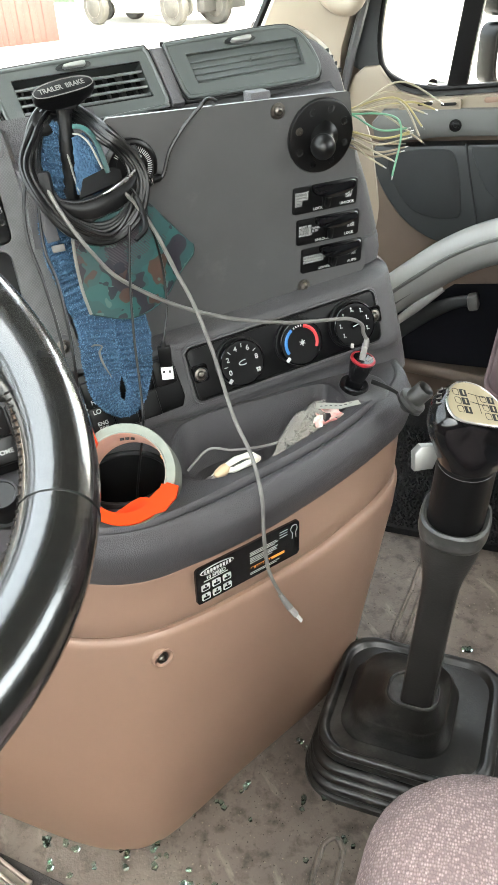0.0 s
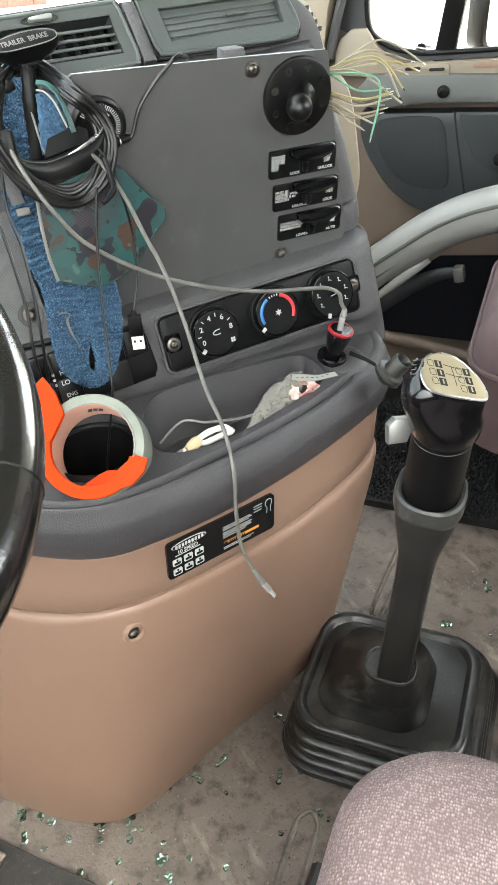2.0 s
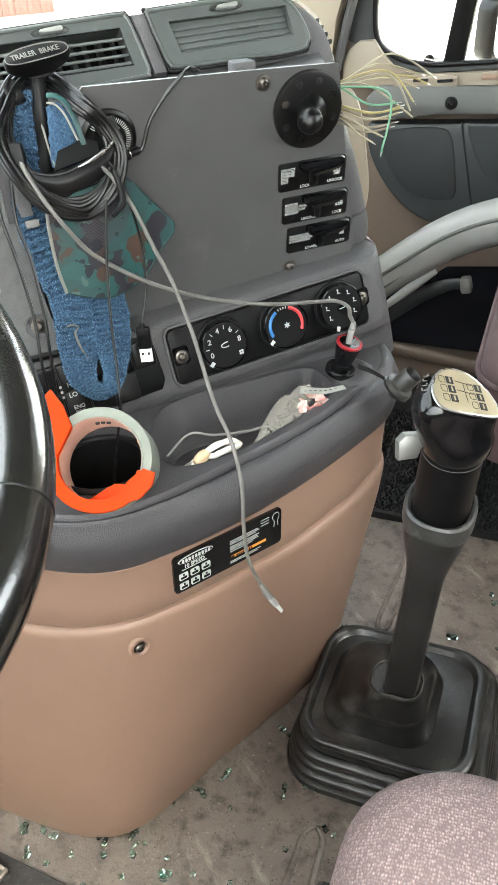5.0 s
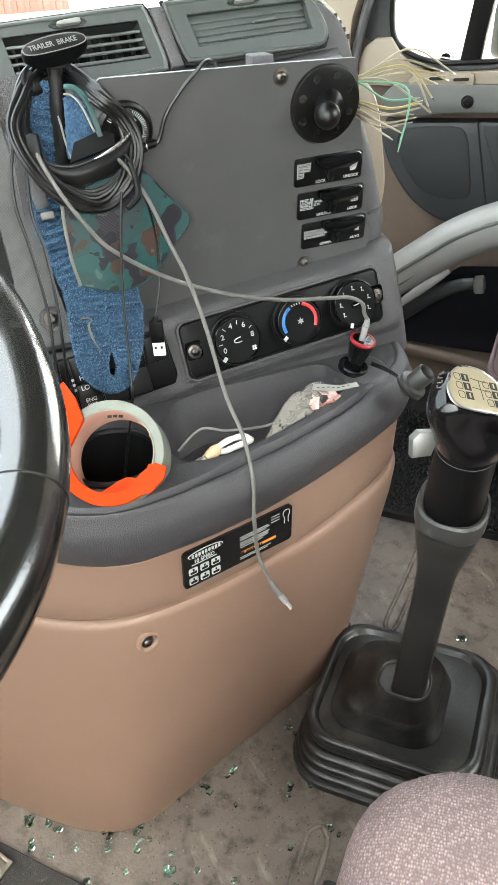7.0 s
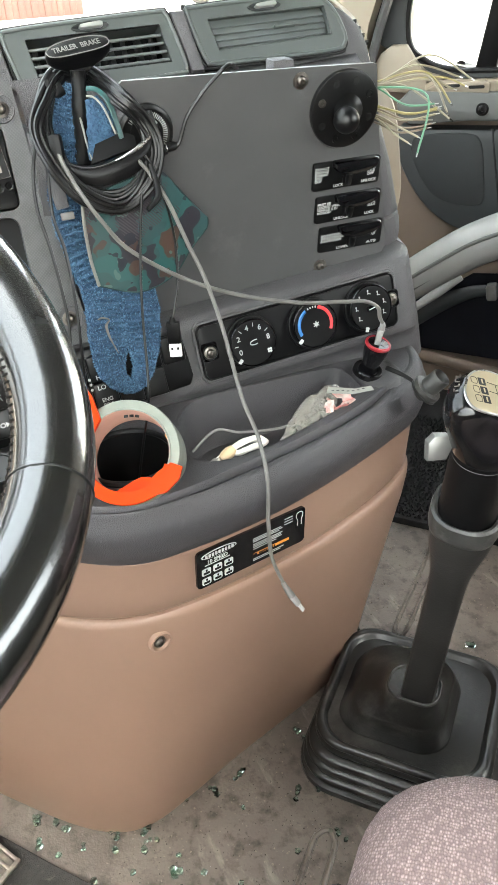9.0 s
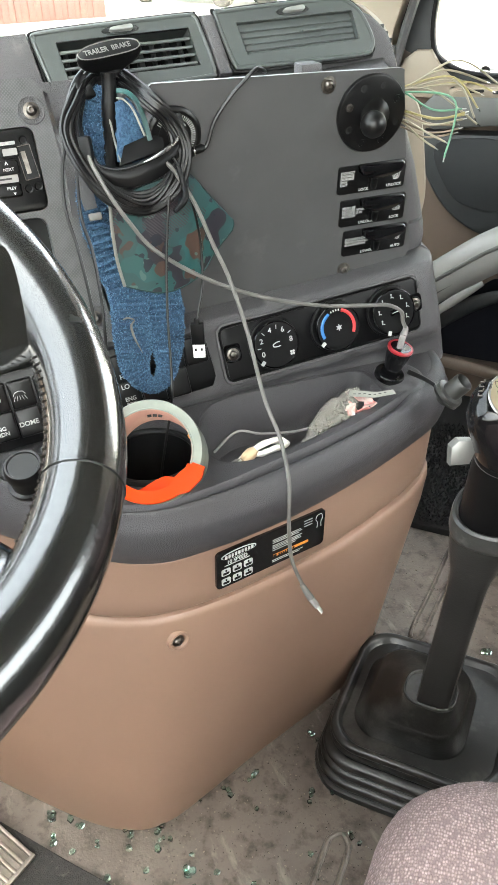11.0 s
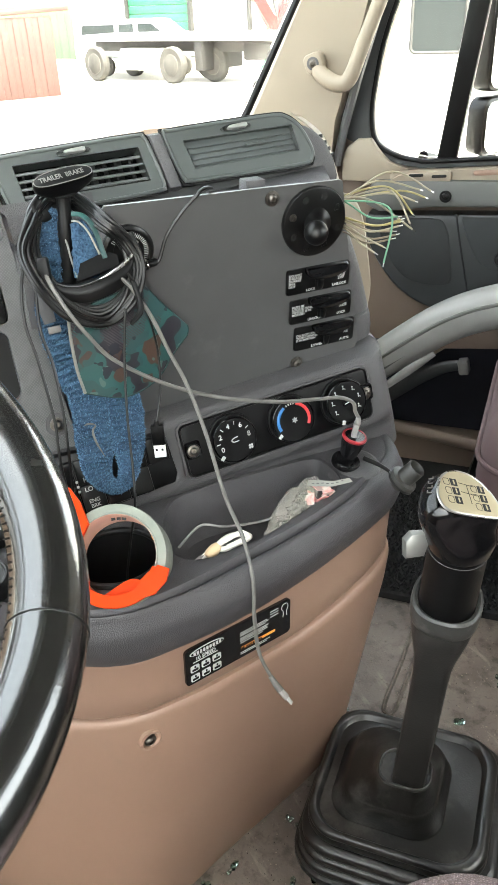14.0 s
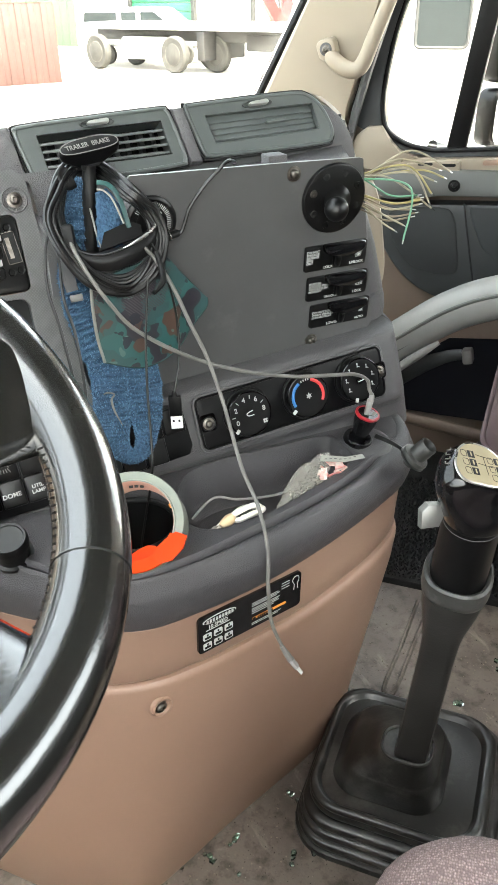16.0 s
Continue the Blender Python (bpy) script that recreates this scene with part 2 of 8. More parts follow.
def nubby(name, c1, c2, row):
    """Ribbed upholstery: nubs of mixed tone in rows that run fore and aft, over darker threads."""
    mt = surface(name, c1, c2, rough=0.95, big=18, fine=1, bump=1.0, cells=True)
    nt = mt.node_tree
    nd, ln = nt.nodes, nt.links
    mp = nd.new("ShaderNodeMapping")
    mp.inputs["Rotation"].default_value = (0, 0, radians(-45))
    sc = nd.new("ShaderNodeMapping")
    sc.inputs["Scale"].default_value = (1 / row, 1.55 / row, 1 / row)
    ln.new(nd["Texture Coordinate"].outputs["Object"], mp.inputs["Vector"])
    ln.new(mp.outputs[0], sc.inputs["Vector"])
    cells = nd["Voronoi Texture"]
    cells.inputs["Randomness"].default_value = 0.60
    ln.new(sc.outputs[0], cells.inputs["Vector"])
    r = nd.new("ShaderNodeMapRange")
    r.inputs["From Min"].default_value, r.inputs["From Max"].default_value = 0.12, 0.62
    ln.new(cells.outputs["Distance"], r.inputs["Value"])
    sep = nd.new("ShaderNodeSeparateColor")
    ln.new(cells.outputs["Color"], sep.inputs[0])
    hair = nd.new("ShaderNodeTexNoise")
    hair.inputs["Scale"].default_value, hair.inputs["Detail"].default_value = 1.3, 6
    ln.new(sc.outputs[0], hair.inputs["Vector"])
    tone = nd.new("ShaderNodeMath")
    tone.operation, tone.use_clamp = "MULTIPLY_ADD", True
    ln.new(hair.outputs[0], tone.inputs[0])
    tone.inputs[1].default_value = 1.5
    less = nd.new("ShaderNodeMath")
    less.operation = "MULTIPLY_ADD"
    ln.new(sep.outputs[0], less.inputs[0])
    less.inputs[1].default_value, less.inputs[2].default_value = 0.9, -0.75
    ln.new(less.outputs[0], tone.inputs[2])
    tint = nd.new("ShaderNodeMix")
    tint.data_type = "RGBA"
    tint.inputs["A"].default_value, tint.inputs["B"].default_value = (*c1, 1), (*[v * 0.45 for v in c1], 1)
    ln.new(tone.outputs[0], tint.inputs["Factor"])
    m = nd.new("ShaderNodeMix")
    m.data_type = "RGBA"
    m.inputs["B"].default_value = (*c2, 1)
    ln.new(tint.outputs["Result"], m.inputs["A"])
    ln.new(r.outputs[0], m.inputs["Factor"])
    ln.new(m.outputs["Result"], nd["Principled BSDF"].inputs["Base Color"])
    nd["Bump"].invert = True
    nd["Bump"].inputs["Distance"].default_value = 0.0011
    return mt


def grubby(name, c1, c2, stain, scuff):
    """Walked-on vinyl: dark stains at two sizes, fine pale scuffs and specks."""
    mt = surface(name, c1, c2, rough=0.48, rvar=0.2, big=9, fine=260, bump=0.55)
    nt = mt.node_tree
    nd, ln = nt.nodes, nt.links
    b = nd["Principled BSDF"]
    co = nd["Texture Coordinate"]
    col = b.inputs["Base Color"].links[0].from_socket
    for scale, detail, lo, hi, most, tint, stretch in ((6, 10, 0.48, 0.72, 0.60, stain, (1, 1, 1)), (34, 9, 0.50, 0.66, 0.80, stain, (1, 1, 1)), (110, 4, 0.58, 0.70, 0.55, stain, (1, 1, 1)), (40, 9, 0.58, 0.72, 0.6, scuff, (1.0, 0.3, 1)), (190, 3, 0.66, 0.74, 0.5, scuff, (1, 1, 1))):
        mp = nd.new("ShaderNodeMapping")
        mp.inputs["Scale"].default_value, mp.inputs["Rotation"].default_value = stretch, (0, 0, 0.6)
        ln.new(co.outputs["Object"], mp.inputs["Vector"])
        n = nd.new("ShaderNodeTexNoise")
        n.inputs["Scale"].default_value, n.inputs["Detail"].default_value, n.inputs["Roughness"].default_value = scale, detail, 0.62
        ln.new(mp.outputs[0], n.inputs["Vector"])
        r = nd.new("ShaderNodeMapRange")
        r.inputs["From Min"].default_value, r.inputs["From Max"].default_value, r.inputs["To Max"].default_value = lo, hi, most
        ln.new(n.outputs[0], r.inputs["Value"])
        m = nd.new("ShaderNodeMix")
        m.data_type = "RGBA"
        m.inputs["B"].default_value = (*tint, 1)
        ln.new(col, m.inputs["A"])
        ln.new(r.outputs[0], m.inputs["Factor"])
        col = m.outputs["Result"]
    ln.new(col, b.inputs["Base Color"])
    return mt


def camouflage(name):
    """Printed cloth: hard-edged patches of several colours, some of them hatched."""
    mt = surface(name, (0.02, 0.09, 0.08), rough=0.45, fine=700, bump=0.1)
    nt = mt.node_tree
    nd, ln = nt.nodes, nt.links
    co = nd["Texture Coordinate"]
    hatch = nd.new("ShaderNodeTexWave")
    hatch.bands_direction = "DIAGONAL"
    hatch.inputs["Scale"].default_value, hatch.inputs["Distortion"].default_value = 190, 0.3
    ln.new(co.outputs["Object"], hatch.inputs["Vector"])
    lines = nd.new("ShaderNodeMapRange")
    lines.inputs["From Min"].default_value, lines.inputs["From Max"].default_value = 0.35, 0.55
    ln.new(hatch.outputs["Fac"], lines.inputs["Value"])
    col = None
    for i, (c, s, lo, hatched) in enumerate((((0.016, 0.066, 0.062), 24, 0.50, False), ((0.014, 0.012, 0.017), 30, 0.55, False), ((0.050, 0.026, 0.018), 30, 0.60, False), ((0.056, 0.098, 0.086), 44, 0.60, False), ((0.036, 0.030, 0.036), 22, 0.565, True), ((0.006, 0.008, 0.014), 60, 0.61, False))):
        n = nd.new("ShaderNodeTexNoise")
        n.noise_dimensions = "4D"
        n.inputs["W"].default_value, n.inputs["Scale"].default_value, n.inputs["Detail"].default_value = 3.7 * i + 1, s, 2.0
        ln.new(co.outputs["Object"], n.inputs["Vector"])
        r = nd.new("ShaderNodeMapRange")
        r.inputs["From Min"].default_value, r.inputs["From Max"].default_value = lo, lo + 0.012
        ln.new(n.outputs[0], r.inputs["Value"])
        fac = r.outputs[0]
        if hatched:
            mul = nd.new("ShaderNodeMath")
            mul.operation = "MULTIPLY"
            ln.new(fac, mul.inputs[0])
            ln.new(lines.outputs[0], mul.inputs[1])
            fac = mul.outputs[0]
        m = nd.new("ShaderNodeMix")
        m.data_type = "RGBA"
        m.inputs["A"].default_value, m.inputs["B"].default_value = (0.018, 0.052, 0.052, 1), (*c, 1)
        if col is not None:
            ln.new(col, m.inputs["A"])
        ln.new(fac, m.inputs["Factor"])
        col = m.outputs["Result"]
    ln.new(col, nd["Principled BSDF"].inputs["Base Color"])
    return mt


def glass(name, color, rough=0.0, ior=1.5):
    mt = bpy.data.materials.new(name)
    mt.use_nodes = True
    b = mt.node_tree.nodes["Principled BSDF"]
    b.inputs["Base Color"].default_value = (*color, 1)
    b.inputs["Transmission Weight"].default_value = 1
    b.inputs["Roughness"].default_value = rough
    b.inputs["IOR"].default_value = ior
    return mt


TAN = surface("tan_plastic", (0.234, 0.147, 0.106), (0.207, 0.129, 0.093), rough=0.5, big=3, fine=900, bump=0.10, dirt=(0.185, 0.124, 0.092), dirt_at=(0.60, 0.78), dscale=7)
TAN_WALL = surface("tan_cab_lining", (0.150, 0.112, 0.085), (0.128, 0.095, 0.072), rough=0.6, big=4, fine=700, bump=0.12, dirt=(0.10, 0.075, 0.058), dirt_at=(0.6, 0.8), dscale=8)
TAN_PALE = surface("pale_tan_plastic", (0.245, 0.204, 0.153), (0.220, 0.183, 0.137), rough=0.55, big=4, fine=800, bump=0.1)
GREY = surface("dark_grey_plastic", (0.078, 0.0755, 0.078), (0.066, 0.0638, 0.066), rough=0.5, big=5, fine=900, bump=0.45, cells=True, dirt=(0.15, 0.142, 0.14), dirt_at=(0.6, 0.8), dscale=14, spec=0.35)
PAD = surface("console_trim_plastic", (0.055, 0.0525, 0.0555), (0.046, 0.0437, 0.0465), rough=0.5, big=5, fine=900, bump=0.45, cells=True, dirt=(0.11, 0.105, 0.105), dirt_at=(0.62, 0.82), dscale=14, spec=0.4)
GREY_SMOOTH = surface("smooth_grey_plastic", (0.07, 0.07, 0.072), (0.06, 0.06, 0.061), rough=0.42, big=5, fine=500, bump=0.05)
VENT = surface("vent_grey_plastic", (0.072, 0.081, 0.078), (0.060, 0.067, 0.065), rough=0.36, big=12, fine=600, bump=0.08, dirt=(0.11, 0.112, 0.108), dirt_at=(0.6, 0.8), dscale=30)
BAND_GREY = surface("door_band_plastic", (0.088, 0.089, 0.083), (0.076, 0.077, 0.072), rough=0.55, big=6, fine=700, bump=0.15, spec=0.35)
ARM_GREY = surface("armrest_vinyl", (0.240, 0.236, 0.226), (0.205, 0.202, 0.194), rough=0.42, big=7, fine=600, bump=0.15, cells=True)
PLATE = surface("satin_black_plate", (0.070, 0.0692, 0.0692), (0.057, 0.0563, 0.0563), rough=0.30, rvar=0.06, big=9, fine=400, bump=0.03, dirt=(0.10, 0.099, 0.098), dirt_at=(0.6, 0.85), dscale=16)
BLACK = surface("black_plastic", (0.0028, 0.0028, 0.003), (0.002, 0.002, 0.0022), rough=0.35, big=20, fine=500, bump=0.06, spec=0.35, dirt=(0.012, 0.012, 0.012), dirt_at=(0.62, 0.8), dscale=60)
GLOSS = surface("gloss_black_plastic", (0.004, 0.004, 0.0045), rough=0.12, rvar=0.06, big=25, fine=300, bump=0.02, spec=0.42)
MATT = surface("matt_black_plastic", (0.0028, 0.0028, 0.003), (0.002, 0.002, 0.0022), rough=0.45, big=14, fine=700, bump=0.12, spec=0.2)
# near-black that puts the shade inside slots, holes, ducts and gaps into colour
DARK = surface("recess_shade", (0.0018, 0.0018, 0.002), rough=0.8, fine=200, bump=0.1)
NAVY = surface("navy_carpet_lining", (0.006, 0.007, 0.014), rough=0.95, fine=900, bump=0.6)
RUBBER = surface("black_rubber", (0.0115, 0.0115, 0.0108), (0.0045, 0.0045, 0.0045), rough=0.34, rvar=0.14, big=11, fine=350, bump=0.25, spec=0.5, dirt=(0.105, 0.100, 0.091), dirt_at=(0.50, 0.84), dscale=15)
LEATHER = surface("worn_black_leather", (0.0028, 0.003, 0.0028), (0.0018, 0.002, 0.0018), rough=0.24, rvar=0.10, big=14, fine=380, bump=0.03, cells=True, dirt=(0.045, 0.044, 0.040), dirt_at=(0.62, 0.74), dscale=55, coat=1.0, spec=0.9)
FLOOR = grubby("grubby_vinyl_floor", (0.120, 0.100, 0.085), (0.092, 0.075, 0.064), (0.020, 0.014, 0.011), (0.25, 0.218, 0.19))
CARPET = surface("black_carpet", (0.0035, 0.0035, 0.004), (0.006, 0.006, 0.0065), rough=0.95, big=60, fine=700, bump=1.0, dirt=(0.016, 0.015, 0.014), dirt_at=(0.64, 0.8), dscale=60)
MATGREY = surface("grey_carpet", (0.013, 0.012, 0.012), (0.025, 0.0235, 0.0225), rough=0.95, big=120, fine=800, bump=1.0, dirt=(0.08, 0.073, 0.066), dirt_at=(0.58, 0.72), dscale=160)
SEAT = nubby("mauve_seat_cloth", (0.40, 0.305, 0.295), (0.150, 0.110, 0.107), 0.0029)
SEAT_P = surface("plum_seat_cloth", (0.105, 0.067, 0.068), (0.08, 0.051, 0.054), rough=0.9, big=12, fine=600, bump=0.3)
WEAVE = woven("woven_dash_trim", (0.078, 0.078, 0.078), (0.040, 0.040, 0.041), 150, 1.0, 0.5, 0.15, turn=(0, 40, 0))
TERRY = surface("blue_terry_cloth", (0.024, 0.061, 0.116), (0.040, 0.094, 0.160), rough=0.95, big=60, fine=420, bump=1.0, cells=True, dirt=(0.010, 0.030, 0.066), dirt_at=(0.46, 0.72), dscale=260)
NAP = surface("blue_terry_loops", (0.03, 0.075, 0.14), rough=0.95, big=60, fine=420, bump=0.3)
isle = NAP.node_tree.nodes.new("ShaderNodeNewGeometry")
loops_mix = NAP.node_tree.nodes["Mix"]
loops_mix.inputs["A"].default_value, loops_mix.inputs["B"].default_value = (0.014, 0.040, 0.085, 1), (0.105, 0.205, 0.315, 1)
NAP.node_tree.links.new(isle.outputs["Random Per Island"], loops_mix.inputs["Factor"])
CAMO = camouflage("camouflage_cloth")
PIPING = surface("pale_piping", (0.22, 0.22, 0.195), rough=0.8, fine=900, bump=0.3)
CHROME = surface("worn_steel", (0.55, 0.54, 0.52), (0.42, 0.41, 0.39), rough=0.28, metal=1.0, big=60, fine=300, bump=0.05)
SCREW = surface("dark_screw_steel", (0.16, 0.145, 0.13), (0.10, 0.09, 0.08), rough=0.4, metal=1.0, big=200, fine=300, bump=0.05)
WHITE_INK = surface("white_print", (0.46, 0.46, 0.445), rough=0.6, fine=300, bump=0.0)
DIM_INK = surface("worn_white_print", (0.45, 0.45, 0.43), (0.3, 0.3, 0.29), rough=0.6, big=300, fine=300, bump=0.0)
ORANGE_INK = surface("orange_print", (0.75, 0.27, 0.04), rough=0.6, fine=300, bump=0.0)
BLACK_INK = surface("black_print", (0.006, 0.006, 0.006), rough=0.5, fine=300, bump=0.0)
BLUE_INK = surface("blue_print", (0.02, 0.15, 0.40), rough=0.5, fine=300, bump=0.0)
RED_INK = surface("red_print", (0.55, 0.03, 0.035), rough=0.5, fine=300, bump=0.0)
DECAL = surface("black_decal", (0.006, 0.006, 0.0065), rough=0.25, fine=300, bump=0.02)
ORANGE = surface("orange_plastic", (0.56, 0.034, 0.0005), (0.50, 0.030, 0.0005), rough=0.45, spec=0.12, big=15, fine=300, bump=0.03)
TAPE = surface("packing_tape_edge", (0.19, 0.205, 0.172), (0.155, 0.17, 0.145), rough=0.5, big=60, fine=500, bump=0.05)
CARD = surface("pink_card_core", (0.56, 0.35, 0.27), (0.50, 0.30, 0.235), rough=0.75, big=40, fine=500, bump=0.1)
SHAFT = surface("lever_rubber", (0.0185, 0.0175, 0.0165), (0.0120, 0.0114, 0.0108), rough=0.46, big=10, fine=350, bump=0.2, spec=0.4, dirt=(0.055, 0.052, 0.048), dirt_at=(0.62, 0.85), dscale=20)
BRASS = surface("brushed_gold_plate", (0.58, 0.50, 0.34), (0.52, 0.45, 0.3), rough=0.35, metal=0.75, big=30, fine=400, bump=0.05)
ALU = surface("brushed_aluminium", (0.22, 0.218, 0.205), (0.18, 0.178, 0.168), rough=0.5, metal=0.8, big=60, fine=300, bump=0.08)
PEDAL = surface("worn_pedal_alloy", (0.19, 0.165, 0.14), (0.13, 0.113, 0.096), rough=0.5, metal=0.5, big=40, fine=300, bump=0.15)
CABLE = surface("black_cable", (0.0028, 0.0028, 0.003), (0.0045, 0.0045, 0.0045), rough=0.32, spec=0.4, big=60, fine=400, bump=0.05)
CABLE_GREY = surface("grey_cable", (0.13, 0.125, 0.115), (0.10, 0.097, 0.09), rough=0.45, big=60, fine=400, bump=0.05)
USB_GREY = surface("grey_usb_shell", (0.24, 0.23, 0.22), rough=0.45, big=60, fine=400, bump=0.04)
USB_WHITE = surface("white_plug_insert", (0.75, 0.75, 0.72), rough=0.4, fine=300, bump=0.0)
WHITE_CABLE = surface("white_cable", (0.72, 0.70, 0.63), (0.62, 0.59, 0.52), rough=0.45, big=60, fine=300, bump=0.03)
CREAM = surface("cream_plastic", (0.58, 0.43, 0.26), rough=0.5, fine=300, bump=0.03)
RED_RING = surface("red_charger_ring", (0.30, 0.012, 0.02), rough=0.3, fine=300, bump=0.02)
WIRES = [surface("wire_" + k, c, rough=0.45, big=80, fine=300, bump=0.02) for k, c in (("cream", (0.24, 0.21, 0.14)), ("yellow", (0.27, 0.225, 0.09)), ("pale", (0.22, 0.19, 0.135)), ("green", (0.075, 0.20, 0.115)), ("brown", (0.16, 0.125, 0.085)))]
SHARD = glass("green_safety_glass", (0.68, 0.93, 0.84), 0.04)
SHARD_PALE = glass("pale_safety_glass", (0.86, 0.95, 0.91), 0.04)
POLY = glass("clear_plastic_bag", (0.60, 0.56, 0.49), 0.18, 1.5)
POLY.node_tree.nodes["Principled BSDF"].inputs["Transmission Weight"].default_value = 0.0
POLY.node_tree.nodes["Principled BSDF"].inputs["Alpha"].default_value = 0.24
PANE = glass("window_glass", (0.97, 0.99, 0.98), 0.0, 1.03)
MIRROR = surface("mirror", (0.8, 0.82, 0.82), rough=0.03, rvar=0.01, metal=1.0, fine=10, bump=0.0)
LINER = surface("grey_headliner", (0.075, 0.072, 0.068), (0.06, 0.058, 0.054), rough=0.9, big=8, fine=500, bump=0.3)
YARD = surface("pale_gravel_yard", (0.46, 0.44, 0.41), (0.38, 0.36, 0.33), rough=0.95, big=0.4, fine=9, bump=0.6, dirt=(0.42, 0.39, 0.35), dirt_at=(0.6, 0.8), dscale=0.7)
WHITE_PAINT = surface("white_paint", (0.80, 0.80, 0.78), (0.74, 0.74, 0.72), rough=0.35, big=1.2, fine=60, bump=0.05)
SHEET_WHITE = surface("white_sheet_metal", (0.74, 0.74, 0.71), (0.66, 0.66, 0.63), rough=0.5, big=0.5, fine=30, bump=0.1)
SHEET_GREEN = surface("green_sheet_metal", (0.022, 0.15, 0.065), (0.03, 0.175, 0.08), rough=0.5, big=0.6, fine=30, bump=0.1)
FENCE_GREEN = surface("faded_green_sheet_metal", (0.075, 0.15, 0.062), (0.062, 0.13, 0.055), rough=0.6, big=0.6, fine=30, bump=0.1)
SHEET_RED = surface("brown_red_sheet_metal", (0.066, 0.026, 0.019), (0.050, 0.020, 0.015), rough=0.6, big=0.8, fine=30, bump=0.2, dirt=(0.115, 0.060, 0.042), dirt_at=(0.58, 0.8), dscale=3)
CRANE_RED = surface("red_crane_paint", (0.17, 0.010, 0.009), (0.14, 0.008, 0.007), rough=0.4, big=1, fine=40, bump=0.05)
YELLOW_PAINT = surface("yellow_paint", (0.30, 0.14, 0.01), rough=0.45, big=2, fine=40, bump=0.05)
STEEL = surface("dark_chassis_steel", (0.038, 0.035, 0.032), (0.026, 0.024, 0.022), rough=0.6, big=2, fine=40, bump=0.1)
TYRE = surface("dusty_tyre", (0.066, 0.061, 0.053), (0.046, 0.042, 0.037), rough=0.9, big=3, fine=50, bump=0.3)
RIM_PAINT = surface("dusty_wheel_rim", (0.22, 0.20, 0.17), (0.17, 0.155, 0.13), rough=0.6, big=4, fine=50, bump=0.1)
CAR_GLASS = surface("tinted_car_window", (0.025, 0.03, 0.03), spec=0.25, rough=0.15, big=1, fine=20, bump=0.0)

PANEL_GREY = surface("dark_door_plastic", (0.024, 0.0265, 0.0272), (0.020, 0.0222, 0.0228), rough=0.5, big=6, fine=700, bump=0.1)
LEATHER.node_tree.nodes["Principled BSDF"].inputs["Coat Roughness"].default_value = 0.08
LEATHER.node_tree.nodes["Principled BSDF"].inputs["IOR"].default_value = 1.5
RUBBER_WORN = surface("scuffed_rubber", (0.042, 0.041, 0.038), (0.020, 0.020, 0.0185), rough=0.42, big=30, fine=400, bump=0.15, spec=0.4, dirt=(0.11, 0.106, 0.098), dirt_at=(0.54, 0.76), dscale=45)
PANEL_BLACK = surface("satin_black_panel", (0.0028, 0.0028, 0.003), (0.002, 0.002, 0.0025), rough=0.4, spec=0.2, big=20, fine=500, bump=0.04, dirt=(0.010, 0.010, 0.010), dirt_at=(0.62, 0.8), dscale=60)


# ---- the cab's shell ----
def holed(outer, holes, d0, d1, m, bm=None):
    """A flat wall with openings right through it; outlines in local x, z, thickness along local y."""
    bm = bm or bmesh.new()
    sides = []
    for d in (d0, d1):
        edges, rows = [], []
        for loop in (outer, *holes):
            vs = [bm.verts.new(m @ Vector((x, d, z))) for x, z in loop]
            edges += [bm.edges.new((vs[i], vs[(i + 1) % len(vs)])) for i in range(len(vs))]
            rows.append(vs)
        bmesh.ops.triangle_fill(bm, use_beauty=True, use_dissolve=False, edges=edges)
        sides.append(rows)
    for a, b in zip(*sides):
        for i in range(len(a)):
            j = (i + 1) % len(a)
            bm.faces.new((a[i], a[j], b[j], b[i]))
    return bm


def flat(points, n=0):
    return [(p.x, p.y) for p in (spline([(x, y, 0) for x, y in points], n, True) if n else [Vector((x, y, 0)) for x, y in points])]


PASS = face(cab(1.10, 0, 0), -FW, (0, 0, 1))      # passenger wall: x to the rear, z up, y outwards
floor_bm = slab([cab(r, f, 0).xy[:] for r, f in ((-0.98, -1.2), (1.14, -1.2), (1.14, 0.75), (-0.98, 0.75))], -0.04, 0.0)
tagged(part("floor", floor_bm, FLOOR, smooth=False), "grubby grey vinyl cab floor with scuffs", "floor", kind="structure")
WINDOW = flat([(-0.157, 0.814), (-0.145, 0.758), (-0.10, 0.729), (-0.048, 0.719), (0.0, 0.719), (0.30, 0.74), (0.62, 0.755), (0.67, 0.81), (0.62, 1.3), (0.52, 1.42), (0.2, 1.46), (0.10, 1.42), (0.03, 1.33), (-0.093, 1.082), (-0.133, 0.976), (-0.151, 0.885)], 72)
wall = holed([(-0.75, -0.04), (-0.75, 0.78), (-0.50, 0.80), (-0.44, 0.83), (0.02, 1.66), (0.06, 1.75), (1.2, 1.75), (1.2, -0.04)], [WINDOW], 0.0, 0.06, PASS)
tagged(part("wall_passenger_side", wall, TAN_WALL, smooth=False), "tan plastic cab side with a rounded window opening", "wall", kind="structure")
# the opening is added, out of view, to brighten the seat and boot
rear = holed([(-1.02, -0.04), (-1.02, 1.76), (1.18, 1.76), (1.18, -0.04)], [[(x + 0.28, z + 1.26) for x, z in rrect(1.0, 0.56, 0.08)]], 0.0, 0.05, face(cab(0, -1.22, 0), -RW, (0, 0, 1)) @ Matrix.Diagonal((-1, 1, 1, 1)))
tagged(part("wall_rear", rear, LINER, smooth=False), "grey padded rear cab wall with an unseen opening added for light", "wall", kind="structure")
